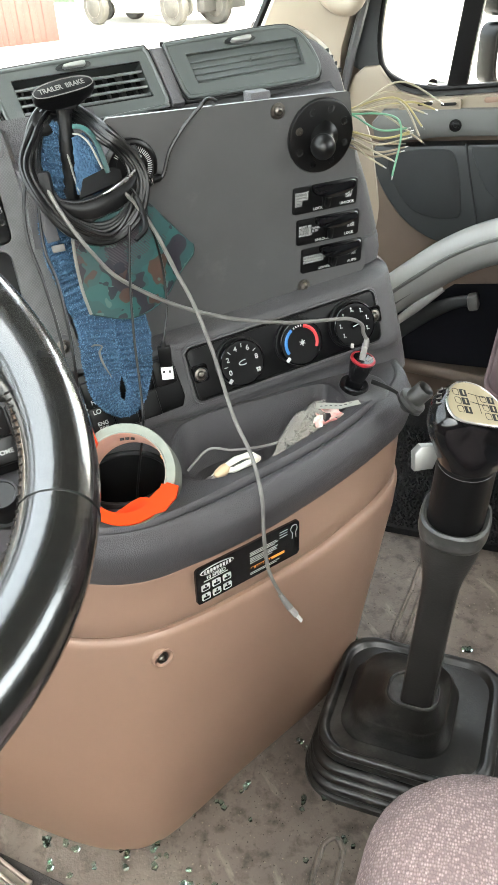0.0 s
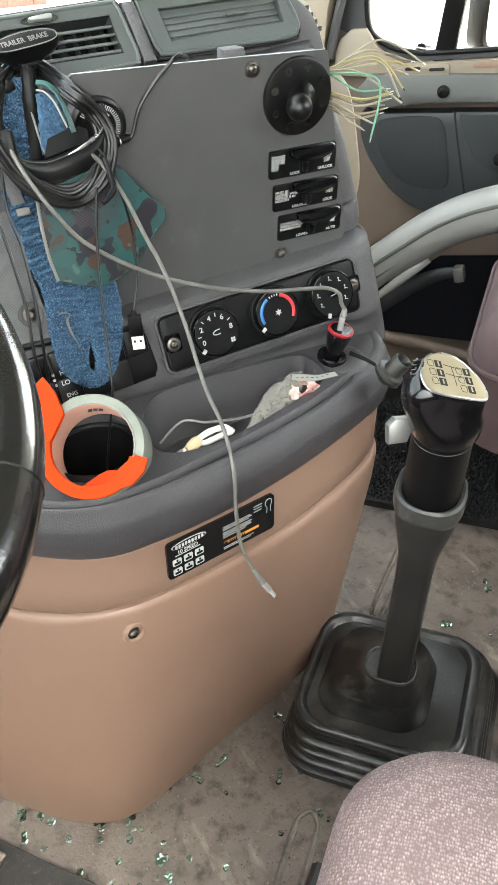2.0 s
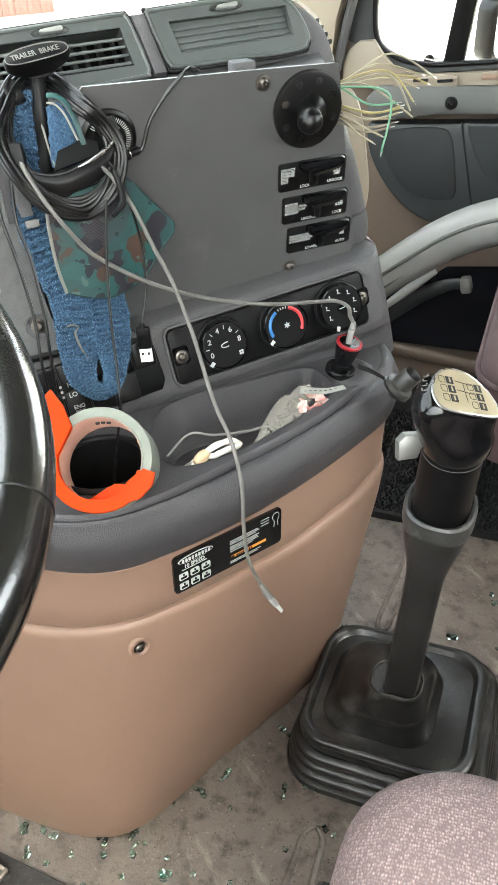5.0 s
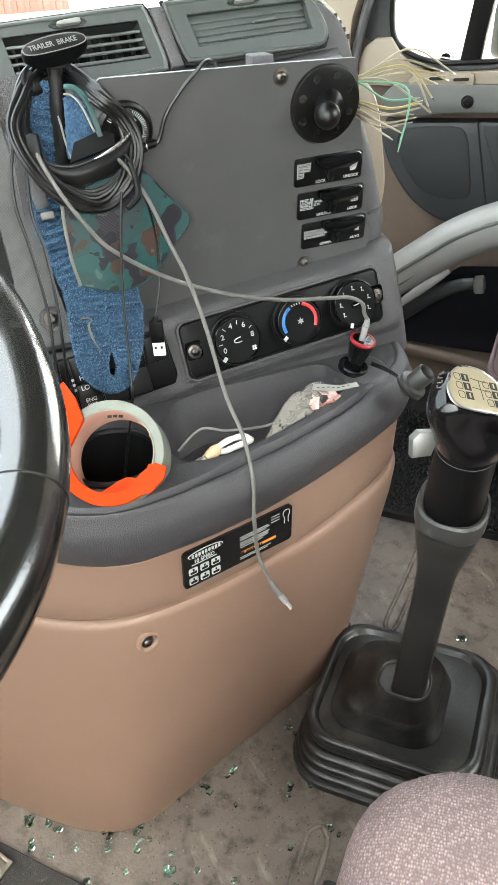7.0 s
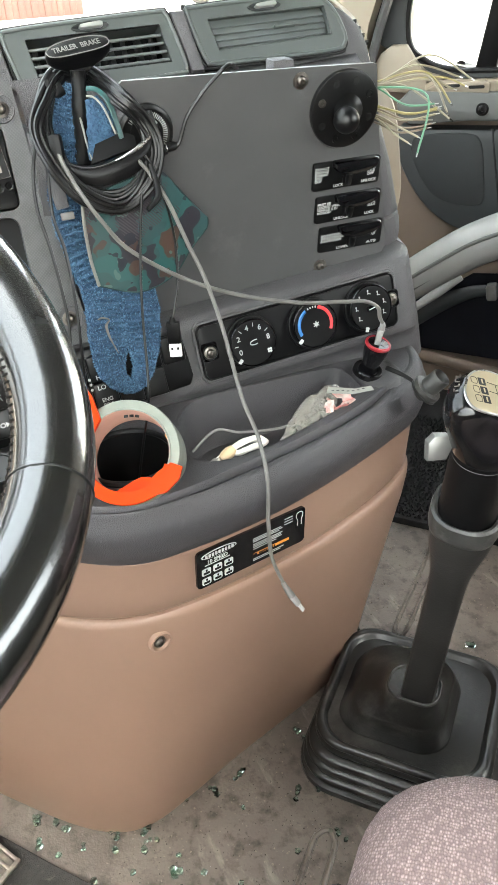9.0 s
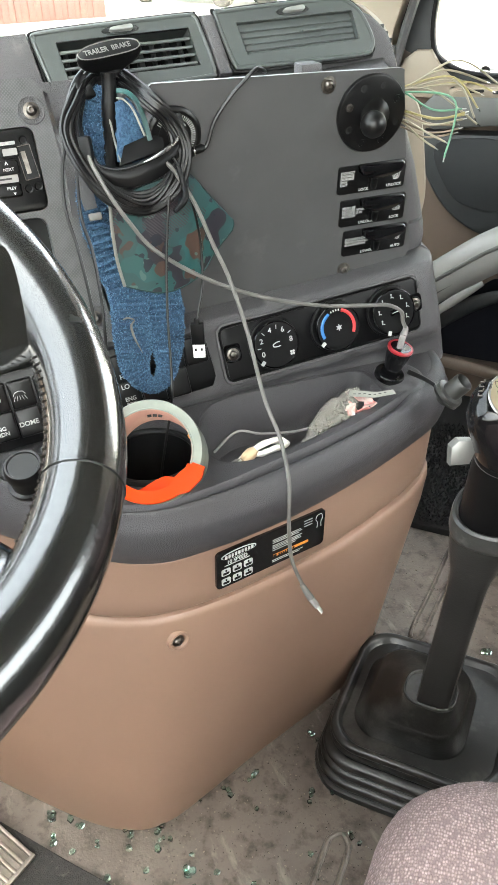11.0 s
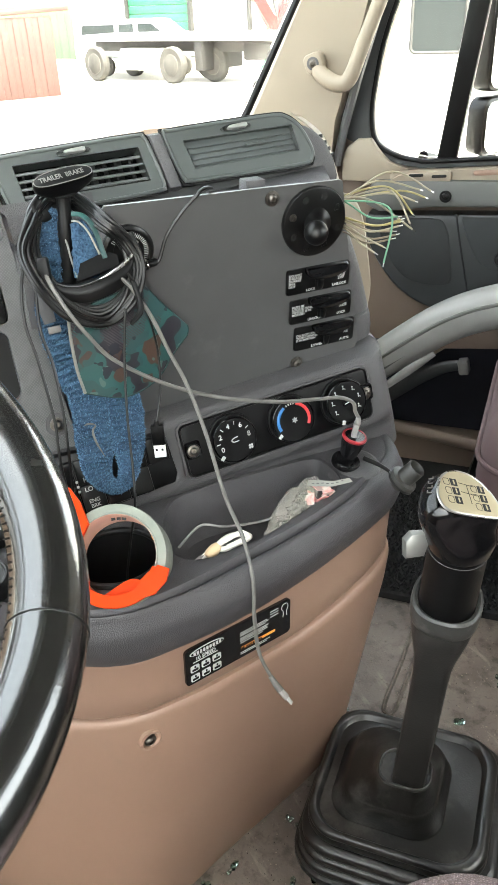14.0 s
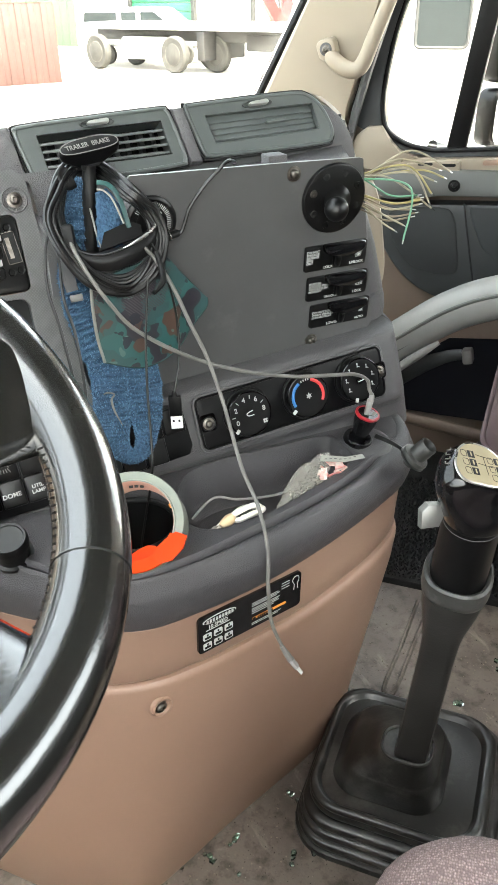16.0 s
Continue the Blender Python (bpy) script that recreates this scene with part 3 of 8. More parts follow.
tagged(part("ceiling", box(2.2, 1.3, 0.05, cabm(0.08, -0.6, 1.78)), LINER), "grey cloth headliner", "ceiling", kind="structure")
# unseen box, added to keep high windscreen light off the steering wheel
tagged(part("unseen_light_block", box(2.0, 0.22, 0.20, cabm(0.06, 0.10, 1.655), 0.03, 3), LINER), "unseen dark box added above the windscreen to block light", "overhead console", kind="structure")
tagged(part("wall_front", box(2.2, 0.05, 0.82, cabm(0.08, 0.76, 0.37)), TAN_WALL), "tan lined bulkhead under the windscreen", "wall", kind="structure")
drv = holed([(-0.75, -0.04), (-0.75, 0.78), (-0.44, 0.83), (0.02, 1.66), (0.06, 1.75), (1.2, 1.75), (1.2, -0.04)], [[(x + 0.24, z + 1.135) for x, z in rrect(1.06, 0.87, 0.08)]], -0.05, 0.0, face(cab(-0.99, 0, 0), -FW, (0, 0, 1)))
tagged(part("wall_driver_side", drv, TAN_WALL, smooth=False), "tan cab side with a wide window opening", "wall", kind="structure")

# windscreen pillar, its seal and the grab handle
pillar = thing("trim_windscreen_pillar", cab(1.06, 0.35, 0.75), "pale tan moulded windscreen pillar with a black seal", "pillar trim", kind="structure")
pil = [(-0.49, 0.70), (-0.47, 0.76), (-0.424, 0.834), (-0.286, 1.083), (-0.02, 1.63), (0.07, 1.72), (0.10, 1.70), (-0.03, 1.36), (-0.139, 1.083), (-0.20, 0.88), (-0.225, 0.80), (-0.235, 0.70)]
part("cover", prism(pil, -0.075, -0.002, PASS, 0.03), TAN_PALE, pillar)
part("seal", tube([cab(1.06, f, z) for f, z in ((0.49, 0.745), (0.434, 0.834), (0.365, 0.958), (0.296, 1.083), (0.02, 1.60))], 0.011, 8), MATT, pillar, "black rubber windscreen seal")
part("seal", tube([cab(1.045, f, z) for f, z in ((0.222, 0.72), (0.205, 0.80), (0.178, 0.90), (0.12, 1.083), (0.01, 1.36))], 0.010, 8), GREY_SMOOTH, pillar, "dark rubber door seal")
grab = thing("grab_handle", cab(1.0, 0.25, 0.89), "pale tan grab handle bolted to the windscreen pillar", "grab handle")
part("bar", tube([cab(1.005, 0.265, 0.935), cab(0.990, 0.240, 0.909), cab(0.985, 0.205, 0.893), cab(0.985, 0.180, 0.905), cab(0.985, 0.155, 0.965), cab(0.985, 0.107, 1.080), cab(0.985, 0.02, 1.28)], [0.014, 0.0165, 0.0165, 0.0160, 0.0150, 0.0145, 0.0145], 16, 48), TAN_PALE, grab)
gf = face(cab(0.985, 0.260, 0.932), -FW, (0, 0, 1)) @ pose(0, 0, 0, 0, -20, 0)
part("foot", prism(rrect(0.040, 0.040, 0.012), 0.0, 0.03, gf, 0.006), TAN_PALE, grab)
part("recess", lathe([(0.013, 0.0005), (0.011, 0.0012), (0.009, 0.0008), (0.0, 0.0008)], gf @ pose(0, 0, 0, 90), 20), GREY, grab)
screw_head("bolt", gf @ pose(0, -0.001, 0), 0.0055, SCREW, grab)

# ---- the passenger door ----
door = thing("door_1", cab(1.08, 0, 0.05), "passenger door with grey upper trim, speaker and armrest", "door", kind="structure")


def on_door(r):
    return face(cab(r, 0, 0), -FW, (0, 0, 1))


inner = flat([(x * 0.985 + 0.004, 1.08 + (z - 1.08) * 0.97) for x, z in WINDOW])
outer = [(x - 0.062 * min(max((z - 0.750) / 0.03, 0), 1) * min(max((0.15 - x) / 0.15, 0), 1) + (0.03 if x > 0.4 else 0), z - (0.003 if z < 0.80 else 0) + (0.03 if z > 1.3 else 0)) for x, z in WINDOW]
part("window_frame", holed(outer, [inner], -0.03, -0.001, PASS), PANEL_GREY, door, "dark grey window surround", smooth=False)
part("window_seal", tube([PASS @ Vector((x, -0.028, z)) for x, z in inner], 0.006, 8, closed=True), MATT, door)
part("division_bar", box(0.042, 0.03, 0.80, PASS @ pose(0.065, -0.012, 1.09, 0, 7.5, 0), 0.006), MATT, door, "dark window division bar")
pane = part("pane", holed(inner, [], 0.030, 0.034, PASS), PANE, door, smooth=False)
pane.visible_shadow = False
# sill, upper band, panels
part("sill", prism([(-0.10, 0.684), (0.70, 0.705), (0.70, 0.752), (0.62, 0.750), (0.30, 0.735), (0.0, 0.714), (-0.05, 0.713), (-0.085, 0.709), (-0.10, 0.70)], -0.05, -0.002, PASS, 0.006), TAN_PALE, door, "tan door sill")
part("corner_trim", prism([(-0.21, 0.685), (-0.098, 0.682), (-0.096, 0.706), (-0.060, 0.7135), (-0.102, 0.726), (-0.122, 0.744), (-0.138, 0.766), (-0.146, 0.776), (-0.178, 0.774), (-0.200, 0.757), (-0.212, 0.735)], -0.047, -0.002, PASS, 0.004), TAN_PALE, door, "tan corner trim under the window")
part("sill_vent", prism([(-0.10, 0.688), (0.035, 0.690), (0.035, 0.712), (0.02, 0.716), (-0.08, 0.702)], -0.058, -0.045, PASS, 0.003), TAN_PALE, door)
for x in (-0.04, 0.01):
    part("vent_slot", prism(rrect(0.032, 0.006, 0.003), -0.0602, -0.055, PASS @ pose(x, 0, 0.7035, 0, -4, 0)), DARK, door)
part("cup_recess", prism(rrect(0.16, 0.012, 0.006), -0.052, -0.045, PASS @ pose(0.16, 0, 0.716, 0, -4, 0), 0.003), TAN, door)
part("upper_band", prism([(-0.155, 0.663), (-0.13, 0.691), (0.30, 0.702), (0.75, 0.713), (0.75, 0.653), (0.30, 0.648), (0.0, 0.636), (-0.12, 0.621), (-0.15, 0.636)], -0.062, -0.002, PASS, 0.01), BAND_GREY, door, "grey door band")
screw_head("screw", on_door(1.037) @ pose(0.028, 0, 0.662), 0.0085, MATT, door, "recessed black screw")
part("lower_panel", prism(flat([(-0.15, 0.61), (-0.10, 0.612), (0.20, 0.625), (0.7, 0.635), (0.7, 0.36), (0.3, 0.36), (0.10, 0.385), (0.0, 0.40), (-0.07, 0.44), (-0.12, 0.50), (-0.15, 0.56)], 48), -0.045, -0.002, PASS, 0.012), PANEL_GREY, door, "dark grey lower door panel")
part("speaker_grille", prism(flat([(-0.118, 0.580), (-0.095, 0.600), (0.0, 0.609), (0.033, 0.592), (0.050, 0.515), (0.054, 0.470), (0.038, 0.456), (-0.010, 0.456), (-0.062, 0.476), (-0.105, 0.535)], 40), -0.0485, -0.04, PASS, 0.004), surface("speaker_cloth", (0.010, 0.0117, 0.0122), rough=0.7, fine=1200, bump=0.8), door, "dark perforated speaker grille")
part("panel_joint", tube([PASS @ Vector((x, -0.046, z)) for x, z in ((0.052, 0.622), (0.066, 0.56), (0.085, 0.48), (0.10, 0.42))], 0.0022, 6), DARK, door)
part("handle_pocket", prism(flat([(0.065, 0.615), (0.10, 0.622), (0.50, 0.63), (0.52, 0.58), (0.50, 0.50), (0.20, 0.495), (0.12, 0.51), (0.085, 0.56)], 36), -0.0475, -0.04, PASS, 0.006), PANEL_GREY, door)
part("inner_handle", prism(rrect(0.14, 0.026, 0.012), -0.068, -0.047, PASS @ pose(0.215, 0, 0.530, 0, -2, 0), 0.008), BLACK, door, "black inner door handle")
arm_pts = [cab(1.03, 0.25, 0.13), cab(0.985, 0.155, 0.215), cab(0.965, 0.088, 0.285), cab(0.96, 0.010, 0.350), cab(0.955, -0.064, 0.405), cab(0.95, -0.148, 0.446), cab(0.95, -0.25, 0.468), cab(0.95, -0.45, 0.47), cab(1.0, -0.65, 0.46)]
part("armrest", tube(arm_pts, [0.040, 0.043, 0.045, 0.047, 0.048, 0.049, 0.05, 0.05, 0.05], 18, 48, flat=0.8, up=RW), ARM_GREY, door, "light grey swept vinyl armrest")
# darker raised tubes stand for the shade in the armrest's creases
for side, rise in ((0.036, 0.016), (0.030, -0.018)):
    part("crease_shade_line", tube([p - RW * side + Vector((0, 0, rise)) for p in arm_pts[1:-1]], 0.0045, 8, 48), BAND_GREY, door, "darker line for the shade in the armrest's crease")
part("armrest_web", prism([(-0.10, 0.27), (0.0, 0.335), (0.08, 0.40), (0.20, 0.44), (0.7, 0.45), (0.7, 0.33), (0.20, 0.335), (0.06, 0.32), (-0.02, 0.255)], -0.10, -0.04, PASS, 0.01), TAN_WALL, door, "tan panel under the armrest")
part("release_paddle", tube([cab(0.93, 0.062, 0.238), cab(0.935, 0.01, 0.285), cab(0.945, -0.045, 0.330)], [0.008, 0.011, 0.006], 10, 14, flat=0.45, up=RW), ARM_GREY, door, "pale grey paddle")
part("strap_lever", tube([cab(0.985, 0.12, 0.145), cab(0.975, 0.06, 0.20), cab(0.965, -0.01, 0.258), cab(0.955, -0.07, 0.295), cab(0.955, -0.115, 0.305)], [0.020, 0.021, 0.019, 0.015, 0.013], 12, 30, flat=0.55, up=RW), PANEL_GREY, door, "grey curved lever")
part("strap_lever_tip", box(0.024, 0.03, 0.036, on_door(0.955) @ pose(0.113, 0, 0.302, 0, -12, 0), 0.006), CABLE_GREY, door)
part("map_pocket", prism([(-0.25, 0.06), (-0.25, 0.27), (-0.05, 0.30), (0.7, 0.335), (0.7, 0.09), (0.0, 0.08)], -0.035, -0.001, PASS), NAVY, door, "dark navy lined door pocket", smooth=False)
part("pocket_lip", tube([cab(1.02, 0.26, 0.085), cab(1.0, 0.10, 0.10), cab(0.98, -0.05, 0.098), cab(0.97, -0.25, 0.085), cab(0.97, -0.6, 0.08)], 0.016, 12, 30, flat=0.8, up=RW), TAN_WALL, door, "tan pocket lip")
part("kick_panel", prism([(-0.30, 0.0), (-0.30, 0.085), (0.7, 0.075), (0.7, 0.0)], -0.105, -0.036, PASS, 0.008), TAN_WALL, door, "tan kick panel")
# outside mirrors on their arm
mirror = thing("wing_mirror", cab(1.45, -0.1, 0.68), "black framed wing mirror outside the passenger window", "mirror")
for f0, z0, w, h in ((-0.11, 0.748, 0.19, 0.14), (-0.11, 0.995, 0.19, 0.33)):
    mm = face(cab(1.50, f0, z0), (RW * 0.80 - FW * 0.60), (0, 0, 1))
    part("housing", prism(rrect(w, h, 0.03), -0.004, 0.05, mm, 0.01), BLACK, mirror)
    part("mirror_glass", prism(rrect(w - 0.018, h - 0.018, 0.024), -0.008, -0.0035, mm), MIRROR, mirror)
part("arm", tube([cab(1.18, 0.05, 0.72), cab(1.44, -0.03, 0.66), cab(1.53, -0.10, 0.70), cab(1.55, -0.16, 0.82), cab(1.55, -0.2, 1.20), cab(1.2, -0.2, 1.3)], 0.013, 8, 30), BLACK, mirror)

# passenger side of the dash, hidden for the most part by the centre stack
tagged(part("dashboard_passenger_side", box(0.84, 0.42, 0.46, cabm(0.70, 0.54, 0.42, 10), 0.07, 4), TAN_WALL), "tan passenger side dashboard", "dashboard", kind="structure")
screen_m = Matrix.Translation(cab(0.06, 0.245, 1.24)) @ pose(0, 0, 0, 0, 0, 45) @ pose(0, 0, 0, 29.5)
ws = part("window_1", box(2.15, 0.005, 0.94, screen_m), PANE)
ws.visible_shadow = False
tagged(ws, "clear windscreen glass", "windscreen", kind="structure")
part("wiper", tube([cab(0.30, 0.60, 0.80), cab(0.42, 0.57, 0.82), cab(0.50, 0.56, 0.815)], 0.012, 6, 8), MATT)
tagged(bpy.data.objects["wiper"], "black windscreen wiper arm on the cowl", "wiper")

# carpets
tagged(part("floor_mat", slab(flat([cab(0.47, -0.75, 0).xy[:], cab(0.46, 0.02, 0).xy[:], cab(0.5, 0.3, 0).xy[:], cab(0.99, 0.3, 0).xy[:], cab(1.0, -0.75, 0).xy[:]]), 0.0, 0.014, None, 0.004), CARPET, smooth=False), "black shaggy carpet mat in the passenger footwell", "floor mat")
tufts = bmesh.new()
rng = random.Random(21)
for i in range(52):
    for j in range(92):
        c = cab(0.475 + i * 0.0072 + rng.uniform(-0.003, 0.003), -0.42 + j * 0.0075 + rng.uniform(-0.003, 0.003), 0.013)
        d = Vector((rng.uniform(-0.006, 0.006), rng.uniform(-0.006, 0.006), rng.uniform(0.005, 0.011)))
        a = rng.uniform(0, 6.28)
        v = [tufts.verts.new(c + Vector((math.cos(a + k * 2.1), math.sin(a + k * 2.1), 0)) * 0.0042) for k in range(3)] + [tufts.verts.new(c + d)]
        for p, q in ((0, 1), (1, 2), (2, 0)):
            tufts.faces.new((v[p], v[q], v[3]))
tagged(part("nap", tufts, CARPET, bpy.data.objects["floor_mat"], smooth=False), kind="stuff")
mat2 = slab([(-0.456, -0.058), (-0.40, -0.122), (-0.34, -0.187), (-0.25, -0.29), (-0.30, -0.62), (-0.70, -0.55), (-0.78, -0.10), (-0.56, 0.06)], 0.0, 0.016, None, 0.004)
tagged(part("floor_mat", mat2, MATGREY, smooth=False), "worn dark grey carpet mat in the driver footwell", "floor mat")
# pressed beads of the floor vinyl
for pts, w in (([cab(0.43, -0.122, 0), cab(0.30, -0.115, 0), cab(0.20, -0.107, 0), cab(0.178, -0.114, 0), cab(0.19, -0.126, 0), cab(0.30, -0.135, 0), cab(0.43, -0.146, 0)], 0.0042), ([cab(-0.36, -0.099, 0), cab(-0.22, -0.098, 0), cab(-0.197, -0.102, 0), cab(-0.188, -0.1125, 0), cab(-0.197, -0.123, 0), cab(-0.22, -0.1275, 0), cab(-0.36, -0.128, 0)], 0.0042)):
    tagged(part("floor_bead", tube(pts, w, 8, 40), FLOOR), "raised bead pressed into the floor vinyl", "floor bead", kind="structure")

# ---- the yard outside ----
tagged(part("ground", slab([(-1500, -1500), (1500, -1500), (1500, 1500), (-1500, 1500)], -1.50, -1.40), YARD, smooth=False), "pale sunlit gravel yard", "ground", kind="structure")
G = -1.40


def yard(p, along, z=G):
    """A frame on the ground: local x along, z up."""
    ex = Vector((*along, 0)).normalized()
    m = Matrix((ex, Vector((-ex.y, ex.x, 0)), Vector((0, 0, 1)))).transposed().to_4x4()
    m.translation = Vector((p[0], p[1], z))
    return m


LINE = (0.455, -0.890)


def wheel_set(parent, m, x, y, r=0.58, w=0.3):
    t = m @ pose(x, y, r, 90, 0, 0)
    tyre = part("wheel", lathe([(r * 0.58, 0), (r * 0.62, w * 0.06), (r * 0.9, 0.0), (r * 0.98, w * 0.12), (r, w * 0.3), (r, w * 0.8), (r * 0.9, w), (r * 0.62, w * 0.94), (r * 0.58, w)], t, 32), TYRE, parent, "dusty heavy tyre")
    part("rim", lathe([(0.0, 0.10), (r * 0.16, 0.09), (r * 0.18, 0.14), (r * 0.45, 0.16), (r * 0.52, 0.04), (r * 0.6, 0.0), (r * 0.6, 0.06)], t, 28), RIM_PAINT, tyre)
    part("rim", lathe([(0.0, w - 0.10), (r * 0.16, w - 0.09), (r * 0.18, w - 0.14), (r * 0.45, w - 0.16), (r * 0.52, w - 0.04), (r * 0.6, w), (r * 0.6, w - 0.06)], t, 28), RIM_PAINT, tyre)
    for k in range(8):
        a = k * math.pi / 4
        part("hole", lathe([(0.0, 0.0), (r * 0.05, 0.0), (r * 0.05, 0.02)], t @ pose(r * 0.34 * math.cos(a), r * 0.34 * math.sin(a), 0.135), 8), DARK, tyre)


flatbed = thing("flatbed_truck", (8.5, 30, G), "dusty flatbed crane truck with large wheels parked across the yard", "truck")
fm = yard((7.78, 31.3), LINE)
part("deck", box(9.4, 2.3, 0.20, fm @ pose(3.6, 1.1, 1.42), 0.03), SHEET_WHITE, flatbed, "pale flat deck")
part("chassis", box(9.0, 0.9, 0.34, fm @ pose(3.6, 1.1, 1.12), 0.03), STEEL, flatbed)
part("tank", box(2.0, 0.5, 0.72, fm @ pose(2.0, 0.35, 0.72), 0.08, 3), WHITE_PAINT, flatbed, "white side tank")
part("outrigger", box(0.35, 2.2, 0.9, fm @ pose(5.0, 1.1, 0.85), 0.04), STEEL, flatbed)
part("underframe", box(2.2, 0.8, 0.5, fm @ pose(7.6, 1.0, 0.95), 0.06), STEEL, flatbed)
for x, y in ((0, 0), (0, 1.9), (3.95, 0), (3.95, 1.9), (5.1, 0.9)):
    wheel_set(flatbed, fm, x, y)
suv = thing("white_suv", (11, 32.6, G), "white estate car standing behind the flatbed truck", "car")
sm = yard((8.20, 33.00), (0.8, -0.6))
part("body", box(5.4, 1.8, 0.75, sm @ pose(1.55, 1.2, 1.0), 0.12, 4), WHITE_PAINT, suv)
cabin = [(-1.1, 1.3), (-0.95, 1.88), (-0.8, 1.96), (2.1, 1.96), (2.4, 1.91), (3.15, 1.35)]
part("cabin", prism(cabin, 0.35, 2.05, sm, 0.05), WHITE_PAINT, suv)
for o in ([(-0.8, 1.42), (-0.72, 1.82), (0.62, 1.82), (0.62, 1.42)], [(0.80, 1.42), (0.80, 1.82), (1.42, 1.82), (1.42, 1.42)], [(1.60, 1.42), (1.60, 1.82), (2.15, 1.82), (2.7, 1.42)]):
    part("window", prism(o, 0.335, 0.36, sm), CAR_GLASS, suv)
for x in (0.2, 3.4):
    wheel_set(suv, sm, x, 0.3, 0.36, 0.22)
crane = thing("red_crane", (15, 27, G), "red steel crane booms with a yellow foot", "crane")
cm = yard((13.51, 27.5), LINE)
for pa, pb, w in (((12.0, 27.5, 2.03), (13.51, 27.5, -0.17), 0.26), ((14.33, 27.9, 2.06), (13.42, 27.6, -0.09), 0.26)):
    part("boom", tube([pa, pb], w, 4), CRANE_RED, crane)
part("hydraulic_ram", tube([cm @ Vector((-0.9, 0.2, 4.2)), cm @ Vector((0.0, 0.0, 1.5))], 0.07, 8), STEEL, crane)
part("foot", box(0.55, 0.5, 0.45, cm @ pose(-0.2, 0, 1.35), 0.06), YELLOW_PAINT, crane)
part("pedestal", box(0.8, 0.8, 1.2, cm @ pose(0.2, 0.1, 0.6), 0.06), STEEL, crane)
# sheds and hall
shed = thing("rusty_shed", (2.5, 26, G), "brown red corrugated steel shed", "shed")
hm = yard((5.2, 26.7), (-0.99, -0.12))
for i in range(30):
    part("sheet", box(0.21, 0.05, 2.25, hm @ pose(0.1 + i * 0.2, 0.02 * (i % 2), 1.125), 0.015), SHEET_RED, shed)
part("roof", box(6.6, 3.2, 0.12, hm @ pose(2.7, -1.5, 2.33, 0, 2, 0), 0.02), SHEET_RED, shed)
part("side_wall", box(0.05, 3.0, 2.2, hm @ pose(0.0, -1.5, 1.1)), SHEET_RED, shed)
hall = thing("white_hall", (22, 62, G), "long white sheet metal hall with a green roller door", "building")
bm_ = yard((2.0, 66.0), LINE)
part("wall", box(70, 0.4, 9.0, bm_ @ pose(22, 0.4, 4.5)), SHEET_WHITE, hall)
part("roof", box(71, 8, 0.4, bm_ @ pose(22, 4.0, 9.1, 6, 0, 0)), SHEET_WHITE, hall)
for k in range(7):
    part("door_slat", box(4.3, 0.1, 0.37, bm_ @ pose(26.2, 0.14, 0.25 + k * 0.39), 0.03), SHEET_GREEN, hall, "green roller door slat")
part("door_frame", box(0.2, 0.25, 2.9, bm_ @ pose(28.45, 0.1, 1.45)), STEEL, hall)
part("door_frame", box(0.2, 0.25, 2.9, bm_ @ pose(23.95, 0.1, 1.45)), STEEL, hall)
part("downpipe", tube([bm_ @ Vector((32.2, 0.1, 0)), bm_ @ Vector((32.2, 0.1, 8))], 0.12, 8), STEEL, hall)
part("downpipe", tube([bm_ @ Vector((35, 0.1, 0)), bm_ @ Vector((35, 0.1, 8))], 0.12, 8), STEEL, hall)
fence = thing("green_fence", (8, 49, G), "green sheet metal fence", "fence")
gm = yard((9.9, 46.4), LINE)
for k in range(16):
    part("panel", box(0.59, 0.06, 2.6, gm @ pose(-8.6 + k * 0.6, 0, 1.3), 0.02), FENCE_GREEN, fence)
# white lorries beyond the passenger window
lorry = thing("white_lorry", cab(9.5, 0, G), "white lorry cab parked alongside", "lorry")
lm = face(cab(9.0, 0, G), -FW, (0, 0, 1))
part("cab_side", box(4.4, 2.4, 4.0, lm @ pose(-0.4, 1.2, 2.1), 0.12, 3), WHITE_PAINT, lorry)
part("side_window", prism(rrect(0.56, 1.10, 0.05), -0.012, 0.02, lm @ pose(-1.235, 0, 2.425)), CAR_GLASS, lorry)
part("window_rubber", tube([lm @ Vector((x - 1.235, -0.01, z + 2.425)) for x, z in rrect(0.58, 1.12, 0.06)], 0.02, 6, closed=True), STEEL, lorry)
part("chassis", box(6.6, 1.8, 0.3, lm @ pose(-0.4, 1.3, 0.55), 0.04), STEEL, lorry)
for x in (-3.2, 2.4):
    wheel_set(lorry, lm, x, 0.05, 0.5, 0.3)
trailer = thing("white_trailer", cab(14, -2, G), "white box trailer with a yellow stripe", "trailer")
tm = face(cab(14.0, 0, G), -FW, (0, 0, 1))
part("box_body", box(9, 2.4, 2.9, tm @ pose(5.0, 1.2, 2.6), 0.05), WHITE_PAINT, trailer)
part("stripe", box(9.02, 0.05, 0.22, tm @ pose(5.0, -0.01, 1.35)), YELLOW_PAINT, trailer)
part("chassis", box(8.6, 1.8, 0.35, tm @ pose(5.0, 1.2, 0.95)), STEEL, trailer)
for x in (6.5, 7.8):
    wheel_set(trailer, tm, x, 0.05, 0.5, 0.3)


# ---- centre stack and console ----
def plan(points, z0, lift=0.0, n=72):
    """A smooth plan line at the height z0, which rises by lift round the driver's corner."""
    return [Vector((p.x, p.y, z0 + lift * min(max((p.x + 0.33) / 0.09, 0), 1))) for p in spline([(x, y, 0) for x, y in points], n)]


